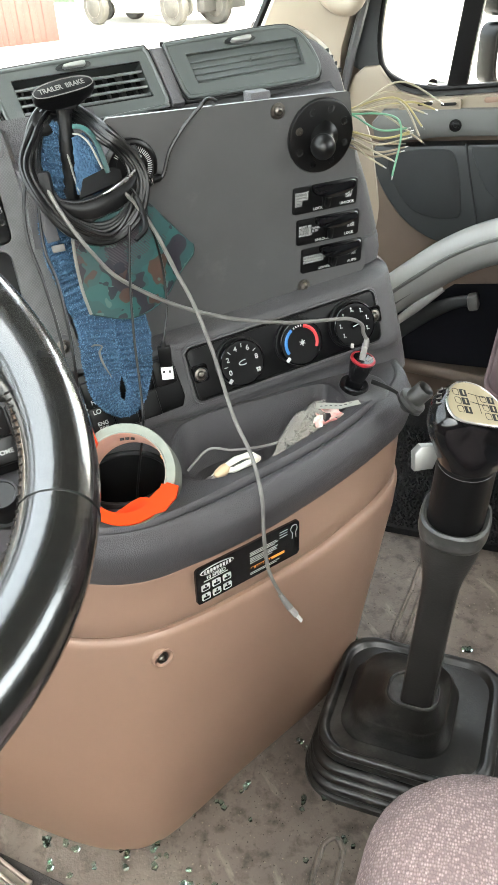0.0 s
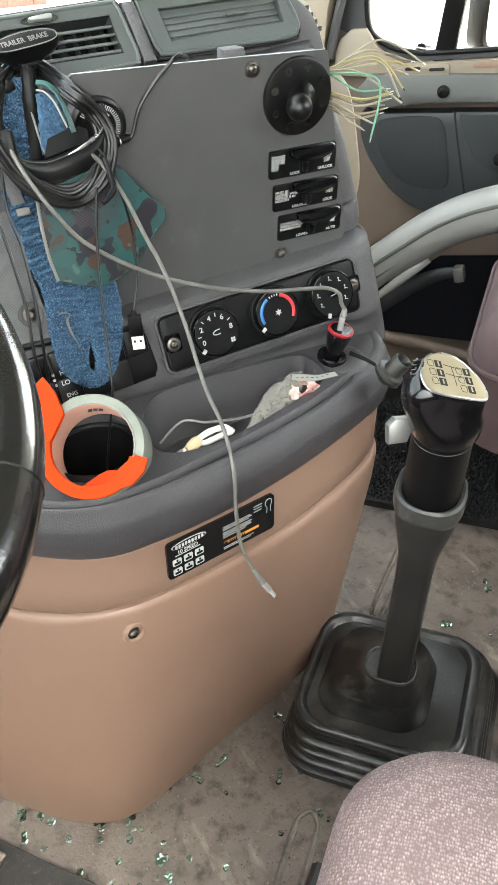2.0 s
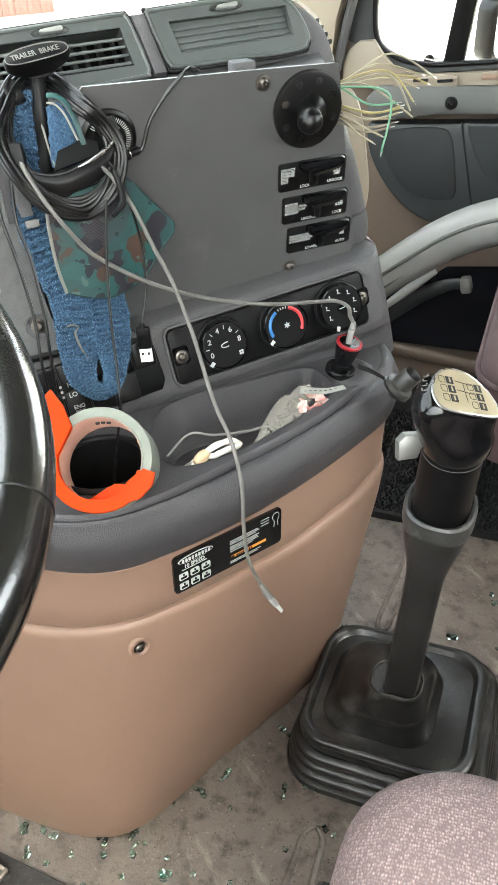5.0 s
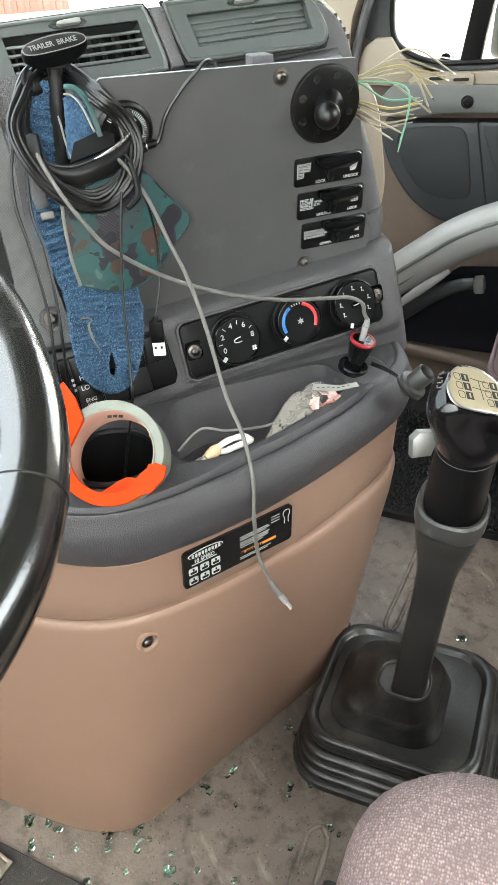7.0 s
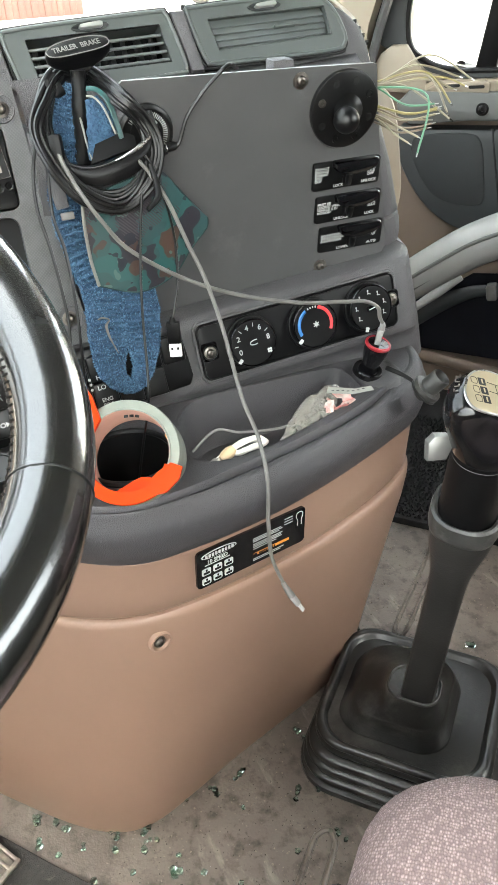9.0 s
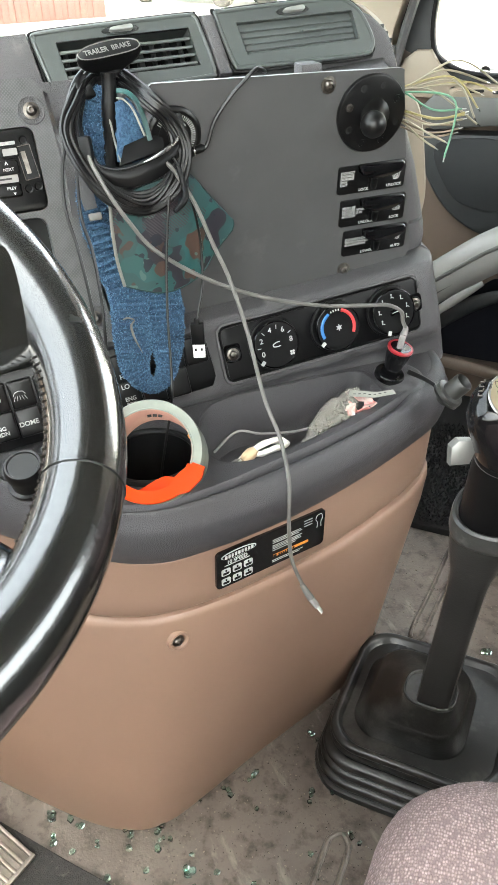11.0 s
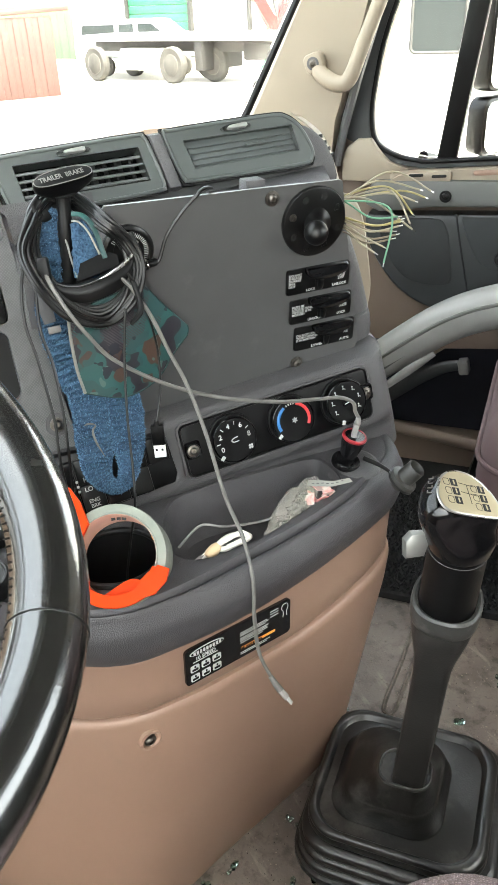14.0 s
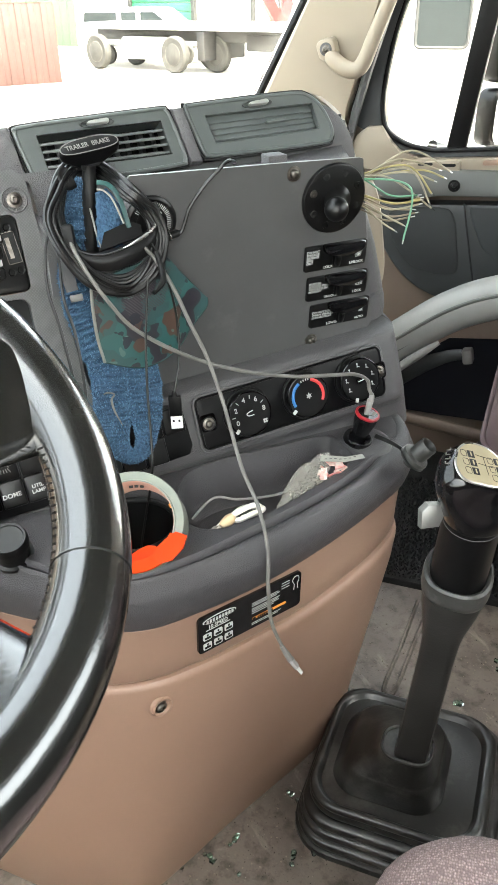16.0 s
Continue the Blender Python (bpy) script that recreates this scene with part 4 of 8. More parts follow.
RIM = [(-0.50, 0.10), (-0.385, -0.04), (-0.31, -0.125), (-0.25, -0.157), (-0.187, -0.161), (-0.115, -0.157), (-0.042, -0.135), (0.025, -0.109), (0.092, -0.078), (0.143, -0.036), (0.163, 0.03), (0.168, 0.12)]
BAND = [(-0.50, 0.10), (-0.395, -0.03), (-0.305, -0.112), (-0.245, -0.146), (-0.187, -0.146), (-0.12, -0.1345), (-0.055, -0.1165), (0.01, -0.093), (0.080, -0.062), (0.130, -0.034), (0.153, 0.015), (0.158, 0.12)]
SEAM = [(-0.52, 0.10), (-0.41, -0.02), (-0.325, -0.105), (-0.253, -0.145), (-0.187, -0.147), (-0.11, -0.134), (-0.035, -0.1155), (0.03, -0.089), (0.088, -0.060), (0.137, -0.022), (0.162, 0.03), (0.170, 0.12)]
FOOT = [(-0.56, 0.13), (-0.442, 0.005), (-0.364, -0.072), (-0.31, -0.106), (-0.262, -0.111), (-0.20, -0.091), (-0.131, -0.064), (-0.04, -0.033), (0.023, -0.011), (0.085, 0.02), (0.125, 0.06), (0.15, 0.15)]


def between(a, b, t, out=0.0):
    """A plan line part of the way from a to b, pushed outwards a little."""
    res = []
    for i, (p, q) in enumerate(zip(a, b)):
        p0, p1 = Vector(a[max(i - 1, 0)]), Vector(a[min(i + 1, len(a) - 1)])
        d = (p1 - p0).normalized()
        res.append((p[0] + (q[0] - p[0]) * t + d.y * out, p[1] + (q[1] - p[1]) * t - d.x * out))
    return res


def skin(levels, back=0.3):
    """A shell through plan lines, closed behind."""
    loops = []
    for line in levels:
        a, b = line[0], line[-1]
        loops.append(line + [Vector((b.x, back, b.z)), Vector((a.x, back, a.z))])
    return rings(bmesh.new(), loops)


console = thing("centre_console", (-0.1, 0.05, 0), "tan moulded centre console with a dark padded rim", "console")
HIP = SEAM[:7] + [(0.031, -0.090), (0.0905, -0.0615), (0.138, -0.024), (0.160, 0.03), (0.168, 0.12)]
UP = 0.011
low = [plan(FOOT, 0.0), plan(between(FOOT, SEAM, 0.03, 0.003), 0.012), plan(between(FOOT, SEAM, 0.3, 0.006), 0.13), plan(between(FOOT, SEAM, 0.62, 0.008), 0.26), plan(between(FOOT, HIP, 0.9, 0.006), 0.365, 0.008), plan(between(HIP, HIP, 0, 0.0026), 0.398, UP), plan(between(HIP, HIP, 0, 0.0024), 0.403, UP), plan(between(HIP, BAND, 0.05, 0.0012), 0.4068, UP), plan(between(HIP, BAND, 0.1, -0.0012), 0.4092, UP), plan(between(SEAM, BAND, 0.2, -0.0075), 0.4098, UP)]
part("lower_body", skin(low), TAN, console)
upper = [plan(between(SEAM, BAND, 0.2, -0.0090), 0.398, UP), plan(between(SEAM, BAND, 0.2, -0.0068), 0.4100, UP), plan(between(SEAM, BAND, 0.24, -0.0030), 0.4125, UP), plan(between(SEAM, BAND, 0.28, -0.0006), 0.4160, UP), plan(between(SEAM, BAND, 0.5, 0.0), 0.442, 0.010), plan(between(BAND, BAND, 0, 0.001), 0.490), plan(between(BAND, BAND, 0, 0.0022), 0.4950), plan(between(BAND, BAND, 0, 0.0008), 0.4975), plan(between(BAND, BAND, 0, -0.008), 0.4990)]
part("upper_band", skin(upper), TAN, console)
INSET = (0.008, 0.008, 0.006, 0.004, 0.010, 0.022, 0.019, 0.017, 0.019, 0.011, 0.006, 0.005)    # from the rim's side to its crease


def inset(share, more=0.0):
    res = []
    for i, (x, y) in enumerate(RIM):
        d = (Vector(RIM[min(i + 1, len(RIM) - 1)]) - Vector(RIM[max(i - 1, 0)])).normalized()
        o = INSET[i] * share + more
        res.append((x - d.y * o, y + d.x * o))
    return res


pad = [plan(between(BAND, RIM, q, out), z) for q, out, z in ((0, -0.005, 0.4935), (0, 0.0005, 0.4950), (0.12, 0.0035, 0.4985), (0.3, 0.0055, 0.507), (0.5, 0.0066, 0.518), (0.68, 0.0070, 0.529), (0.84, 0.0062, 0.539), (0.95, 0.0042, 0.548))]
pad += [plan(inset(q, m), z) for q, m, z in ((0.06, 0.0, 0.5555), (0.20, 0.0, 0.5610), (0.42, 0.0, 0.5648), (0.66, 0.0, 0.5658), (0.86, 0.0, 0.5645), (0.96, 0.0, 0.5620), (1.0, 0.0004, 0.5598), (1.0, 0.0014, 0.5600), (1.0, 0.0022, 0.5640), (1.0, 0.0032, 0.5676), (1.0, 0.0052, 0.5696), (1.0, 0.0076, 0.5696), (1.0, 0.0090, 0.5684))]
for row, level in zip(pad[8:], (0.5555, 0.5610, 0.5648, 0.5668, 0.5678, 0.5684, 0.5688, 0.5690, 0.5692, 0.5694, 0.5694, 0.5692, 0.5684)):
    for v in row:                                # the crease dies out beside the socket
        v.z += (level - v.z) * min(max((v.x - 0.045) / 0.04, 0), 1)
part("padded_rim", rings(bmesh.new(), pad, closed_u=False), PAD, console, "dark grey padded rim with a moulded crease")
part("screw_boss", lathe([(0.0135, -0.003), (0.0128, 0.0014), (0.0108, 0.0024), (0.0088, 0.0016), (0.0078, 0.0002), (0.0, 0.0)], face((-0.232, -0.1525, 0.387), (0.97, 0.22, 0.08), (0, 0.02, 1)) @ pose(0, 0, 0, 90), 24), TAN, console)
screw_head("screw", face((-0.234, -0.1522, 0.387), (0.97, 0.22, 0.08), (0, 0.02, 1)), 0.0055, SCREW, console, "dark socket screw")
# a dark solid piece stands for the shade inside the fixing slot
part("fixing_hole", tube([(0.1045, -0.0440, 0.3540), (0.1080, -0.0415, 0.3640), (0.1115, -0.0395, 0.3740)], [0.0022, 0.0034, 0.0022], 10, 14), DARK, console, "dark slanted fixing slot")

# the tray deck: pocket and cup well cut right through it
DECK = Matrix.Translation(Vector((0, 0, 0.5685)))
deck_m = DECK @ Matrix(((1, 0, 0, 0), (0, 0, 1, 0), (0, -1, 0, 0), (0, 0, 0, 1)))
edge = inset(1.0, 0.0086)
edge = [(p.x, p.y) for p in spline([(x, y, 0) for x, y in edge], 60)] + [(0.150, 0.25), (-0.49, 0.25)]
POCKET = flat([(-0.105, 0.004), (-0.142, -0.008), (-0.165, -0.045), (-0.171, -0.085), (-0.164, -0.107), (-0.145, -0.1165), (-0.112, -0.1175), (-0.075, -0.1095), (-0.040, -0.097), (-0.0025, -0.083), (0.034, -0.0645), (0.049, -0.048), (0.050, -0.016), (0.038, 0.004), (-0.03, 0.005)], 56)
CUP = [(-0.225 + 0.046 * math.cos(a), -0.075 + 0.046 * math.sin(a)) for a in (2 * math.pi * k / 40 for k in range(40))]
part("tray_deck", holed(edge, [POCKET, CUP], 0.0, 0.006, deck_m), PAD, console, smooth=False)


def well(outline, depth, shrink, name, mat_):
    c = sum((Vector(p) for p in outline), Vector((0, 0))) / len(outline)
    loops = []
    for d, s in ((0.0005, 1.03), (-0.0005, 1.0), (-0.004, 0.985), (-depth * 0.7, (1 + shrink) / 2), (-depth * 0.93, shrink), (-depth, shrink * 0.93)):
        loops.append([DECK @ Vector((c.x + (x - c.x) * s, c.y + (y - c.y) * s, d)) for x, y in outline])
    bm = rings(bmesh.new(), loops, cap=False)
    bm.verts.ensure_lookup_table()
    n = len(outline)
    bm.faces.new(bm.verts[-n:])
    return part(name, bm, mat_, console)


well(POCKET, 0.062, 0.90, "tray_pocket", PAD)
well(CUP, 0.085, 0.85, "cup_well", MATT)
part("cup_ring", tube([DECK @ Vector((x, y, 0.0015)) for x, y in CUP], 0.0035, 8, closed=True), MATT, console)

# ---- gear plate decal on the console ----
DEC = face((-0.1215, -0.1345, 0.4650), (0.131, 0.030, -0.004), (0.0, 0.0, 1))
decal = part("decal", prism(rrect(0.137, 0.0475, 0.005), -0.004, -0.001, DEC), DECAL, console, "black gear pattern decal", smooth=False)


def bar(x, z, w, h, mat_, host, m, y=-0.0044, name="bar"):
    return part(name, prism(rrect(w, h, min(w, h) * 0.2, 2), y, y + 0.0006, m @ pose(x, 0, z)), mat_, host, smooth=False)


lg = [(0.021 * math.cos(a), 0.0045 * math.sin(a)) for a in (2 * math.pi * k / 32 for k in range(32))]
part("badge_ring", prism([(x - 0.042, z + 0.0165) for x, z in lg], -0.0046, -0.0040, DEC), WHITE_INK, decal, smooth=False)
part("badge", prism([(x * 0.94 - 0.042, z * 0.82 + 0.0165) for x, z in lg], -0.0050, -0.0040, DEC), DECAL, decal, smooth=False)
for k in range(9):
    bar(-0.0575 + k * 0.0039, 0.0165, 0.0026, 0.0042, WHITE_INK, decal, DEC, -0.0054)
text("lettering", "10 SPEED", 0.0062, DEC @ pose(-0.044, -0.0045, 0.0083), WHITE_INK, decal)
bar(-0.044, 0.0045, 0.030, 0.0009, DIM_INK, decal, DEC)
for row in range(2):
    for k in range(3):
        cx, cz = -0.0575 + k * 0.0135, -0.0035 - row * 0.0125
        part("gear_sign", prism([(x + cx, z + cz) for x, z in rrect(0.0105, 0.0085, 0.0016)], -0.0046, -0.0040, DEC), WHITE_INK, decal, smooth=False)
        bar(cx, cz - 0.0014, 0.0074, 0.0028, DECAL, decal, DEC, -0.0050)
        bar(cx, cz + 0.0022, 0.0020, 0.0026, DECAL, decal, DEC, -0.0050)
for k, (w, z) in enumerate(((0.036, 0.011), (0.038, 0.009), (0.034, 0.007), (0.038, 0.0035), (0.036, 0.0015), (0.037, -0.0005), (0.030, -0.003), (0.040, -0.0165), (0.036, -0.0185))):
    bar(0.012 + w / 2 - 0.012, z, w, 0.0008, DIM_INK, decal, DEC)
bar(0.024, -0.0105, 0.046, 0.0032, ORANGE_INK, decal, DEC)
bar(0.003, -0.0105, 0.0040, 0.0030, DECAL, decal, DEC, -0.0048)
for k in range(8):
    bar(0.0085 + k * 0.0027, -0.0105, 0.0018, 0.0026, DECAL, decal, DEC, -0.0048)
part("knob_drawing", tube([DEC @ Vector((x, -0.0043, z)) for x, z in ((0.058, 0.002), (0.0585, 0.009), (0.056, 0.014), (0.058, 0.019), (0.0635, 0.019), (0.065, 0.014), (0.0632, 0.009), (0.0635, 0.002))], 0.0004, 4, 24), WHITE_INK, decal)
for z in (0.018, 0.0145, 0.011):
    bar(0.046, z, 0.011, 0.0008, DIM_INK, decal, DEC)

# ---- stack body ----
dash = thing("dashboard", (-0.05, 0.15, 0.55), "dark grey dashboard stack with vents and heater controls", "dashboard")


def stack_line(xl, xr, yf, z0, rad=0.03, yb=0.30):
    q = [Vector((xl, yf, 0)), Vector((xl * 0.5 + xr * 0.5, yf, 0)), Vector((xr - rad, yf, 0))]
    q += [Vector((xr - rad + rad * math.sin(a), yf + rad - rad * math.cos(a), 0)) for a in (math.pi / 2 * k / 6 for k in range(1, 7))]
    q += [Vector((xr + 0.01, yb, 0)), Vector((xl, yb, 0))]
    return [Vector((p.x, p.y, z0 + 0.0875 * max(p.x, -0.2))) for p in q]


lower_body = [(0.1837, 0.014, 0.535), (0.1767, 0.013, 0.566), (0.1729, 0.010, 0.576), (0.1666, 0.002, 0.584), (0.1616, -0.004, 0.592), (0.1589, -0.004, 0.604), (0.1545, 0.0105, 0.650), (0.1530, 0.0125, 0.660), (0.1534, 0.017, 0.667), (0.1560, 0.024, 0.6695), (0.165, 0.060, 0.6685), (0.168, 0.11, 0.668)]
part("lower_fascia", rings(bmesh.new(), [stack_line(-0.46, x, y, z) for x, y, z in lower_body]), GREY, dash)
body = [(0.168, 0.066, 0.655), (0.1675, 0.062, 0.680), (0.1645, 0.061, 0.6960), (0.1635, 0.062, 0.7010), (0.1585, 0.068, 0.7025), (0.1585, 0.068, 0.7045), (0.1612, 0.060, 0.7060), (0.1420, 0.054, 0.765), (0.1170, 0.047, 0.825), (0.1090, 0.048, 0.848), (0.1085, 0.058, 0.860), (0.118, 0.085, 0.864), (0.132, 0.12, 0.864), (0.145, 0.150, 0.866)]
part("stack_body", rings(bmesh.new(), [stack_line(-0.25, x, y, z) for x, y, z in body]), GREY, dash)
# left of the plate the surface runs forward as one slope
TRIM = face((-0.268, 0.087, 0.866), (1, 0, 0.02), (0, 0.087, 0.246))
part("column_trim", holed(flat([(-0.30, 0.035), (0.005, 0.028), (0.014, 0.018), (0.019, -0.070), (0.034, -0.206), (0.036, -0.222), (-0.30, -0.222)]), [flat([(x - 0.070, z - 0.050) for x, z in rrect(0.135, 0.075, 0.008)]), flat([(x - 0.075, z - 0.128) for x, z in rrect(0.135, 0.070, 0.010)])], -0.004, 0.012, TRIM), WEAVE, dash, "woven-look dark trim round the radio", smooth=False)
part("storage_slot", box(0.14, 0.06, 0.074, TRIM @ pose(-0.075, 0.042, -0.128)), DARK, dash)
part("trim_side", prism([(0.008, 0.026), (0.020, 0.016), (0.026, -0.070), (0.041, -0.206), (0.044, -0.225), (0.10, -0.225), (0.11, 0.026)], 0.014, 0.10, TRIM), GREY, dash)
for x, z in ((0.0, 0.0), (0.018, -0.196)):
    part("screw_recess", lathe([(0.0125, 0.0), (0.012, 0.0012), (0.0095, 0.0002), (0.0, 0.0002)], TRIM @ pose(x, -0.004, z, 90), 22), GREY, dash)
    screw_head("screw", TRIM @ pose(x, -0.0045, z), 0.0048, SCREW, dash)
radio = thing("radio", TRIM @ Vector((-0.07, 0, -0.05)), "black car radio with play buttons and a usb socket", "radio")
part("fascia", prism(rrect(0.133, 0.073, 0.006), -0.006, 0.02, TRIM @ pose(-0.070, 0, -0.050), 0.003), BLACK, radio)
for x, z, w, h in ((-0.0275, -0.0335, 0.017, 0.010), (-0.034, -0.0465, 0.024, 0.013), (-0.036, -0.0665, 0.024, 0.012), (-0.076, -0.05, 0.040, 0.05)):
    part("button", prism(rrect(w, h, 0.003), -0.009, -0.005, TRIM @ pose(x, 0, z), 0.0015), MATT, radio)
part("button", prism(rrect(0.013, 0.006, 0.001), -0.0098, -0.008, TRIM @ pose(-0.0275, 0, -0.0335)), USB_GREY, radio, "silver button")
part("button", prism(rrect(0.030, 0.0065, 0.001), -0.0098, -0.005, TRIM @ pose(-0.040, 0, -0.0565)), USB_GREY, radio, "silver button")
bar(-0.028, -0.0255, 0.014, 0.0030, DIM_INK, radio, TRIM, -0.0066)
bar(-0.040, -0.0565, 0.018, 0.0016, BLACK_INK, radio, TRIM, -0.0102)
text("lettering", "NEXT", 0.0038, TRIM @ pose(-0.032, -0.0092, -0.0485), WHITE_INK, radio)
text("lettering", "PREV", 0.0038, TRIM @ pose(-0.033, -0.0092, -0.0650), WHITE_INK, radio)
text("lettering", "^", 0.007, TRIM @ pose(-0.033, -0.0092, -0.0440), WHITE_INK, radio)
text("lettering", "v", 0.005, TRIM @ pose(-0.031, -0.0092, -0.0695), WHITE_INK, radio)
part("usb_socket", prism(rrect(0.013, 0.030, 0.001), -0.0075, -0.005, TRIM @ pose(-0.0135, 0, -0.044, 0, -6, 0)), MATT, radio)
part("usb_rim", tube([TRIM @ pose(-0.0135, 0, -0.044, 0, -6, 0) @ Vector((x, -0.0076, z)) for x, z in rrect(0.013, 0.030, 0.001)], 0.0004, 5, closed=True), SCREW, radio)
part("usb_tongue", prism(rrect(0.004, 0.020, 0.0005), -0.0082, -0.0070, TRIM @ pose(-0.0150, 0, -0.044, 0, -6, 0)), SCREW, radio)
for x, z in ((-0.0175, -0.067), (-0.0085, -0.066), (-0.0135, -0.0245)):
    part("socket", lathe([(0.0040, 0.0), (0.0040, 0.001), (0.0026, 0.0), (0.0, -0.001)], TRIM @ pose(x, -0.006, z, 90), 14), MATT, radio)

# rocker switches under the trim
SW = face((0, -0.001, 0.634), EX, (-0.087, 0.22, 0.97))
swp = part("switch_panel", prism([(-0.43, 0.045), (-0.255, 0.042), (-0.142, 0.031), (-0.136, 0.026), (-0.133, -0.018), (-0.138, -0.028), (-0.30, -0.035), (-0.43, -0.035)], -0.003, 0.03, SW, 0.003), BLACK, dash, "black rocker switch panel")
for k in range(11):
    for row in range(2):
        x = -0.150 - k * 0.0258
        if k in (0,) and row == 1:
            continue
        part("rocker", prism(rrect(0.0244, 0.029, 0.002), -0.0075, -0.001, SW @ pose(x, 0, 0.0165 - row * 0.0305 + 0.0006 * k, 4 - row * 8), 0.002), BLACK, swp)
for x, z, s in ((-0.2305, 0.010, "HI"), (-0.2305, -0.001, "LO"), (-0.228, -0.0175, "ENG\nBRK"), (-0.332, -0.010, "DOME"), (-0.3605, -0.012, "ENG\nSHDN"), (-0.305, -0.010, "UTIL\nLAMP"), (-0.3605, 0.020, "OVRD")):
    text("lettering", s, 0.0068 if "\n" not in s else 0.0058, SW @ pose(x, -0.0085, z), WHITE_INK, swp)
for z in (0.010, 0.0045, -0.001):
    part("dot", lathe([(0.0016, 0), (0.0014, 0.0006), (0, 0.0007)], SW @ pose(-0.2405, -0.0075, z, 90), 10), WHITE_INK, swp)
lampm = SW @ pose(-0.333, -0.0082, 0.0205)
part("lamp_sign", tube([lampm @ Vector((x, 0, z)) for x, z in ((-0.006, 0), (-0.004, 0.003), (0, 0.004), (0.004, 0.003), (0.006, 0))], 0.0004, 4), WHITE_INK, swp)
for k in (-2, -1, 0, 1, 2):
    part("lamp_ray", tube([lampm @ Vector((k * 0.0022, 0, -0.001)), lampm @ Vector((k * 0.0032, 0, -0.0055))], 0.0003, 4), WHITE_INK, swp)
knee = prism([(-0.62, -0.036), (-0.262, -0.036), (-0.27, -0.10), (-0.31, -0.20), (-0.62, -0.20)], -0.004, 0.02, SW @ pose(0, 0, 0, 8, 0, 0), 0.004)
part("knee_panel", knee, GREY, dash)
part("push_knob", lathe([(0.020, -0.003), (0.020, 0.001), (0.0165, 0.002), (0.0165, 0.016), (0.0185, 0.018), (0.0185, 0.026), (0.017, 0.0285), (0.015, 0.0285), (0.0142, 0.0272), (0, 0.0268)], Matrix.Translation(Vector((-0.343, -0.070, 0.568))) @ Vector((-0.1, -0.3, 0.95)).to_track_quat("Z", "Y").to_matrix().to_4x4(), 30), BLACK, dash, "round black push knob")

# ---- vents on the brow ----
EV = Vector((0.999, 0, 0.045))
UPV = Vector((0, 0.42, 0.907))


# near-black: shade under the brow and in the tab recesses, put into the colour
SHADE_BLACK = surface("shade_dark_plastic", (0.022, 0.0245, 0.024), rough=0.5, big=9, fine=700, bump=0.2)
FIN = surface("vent_fin_plastic", (0.045, 0.050, 0.050), rough=0.5, big=12, fine=600, bump=0.05)
TABS = surface("pale_tab_plastic", (0.26, 0.265, 0.25), rough=0.45, big=30, fine=500, bump=0.05)
SLAT = surface("vent_slat_plastic", (0.085, 0.094, 0.092), (0.07, 0.078, 0.076), rough=0.4, big=12, fine=600, bump=0.05)
VF = face((-0.060, 0.1545, 0.904), EV, UPV)


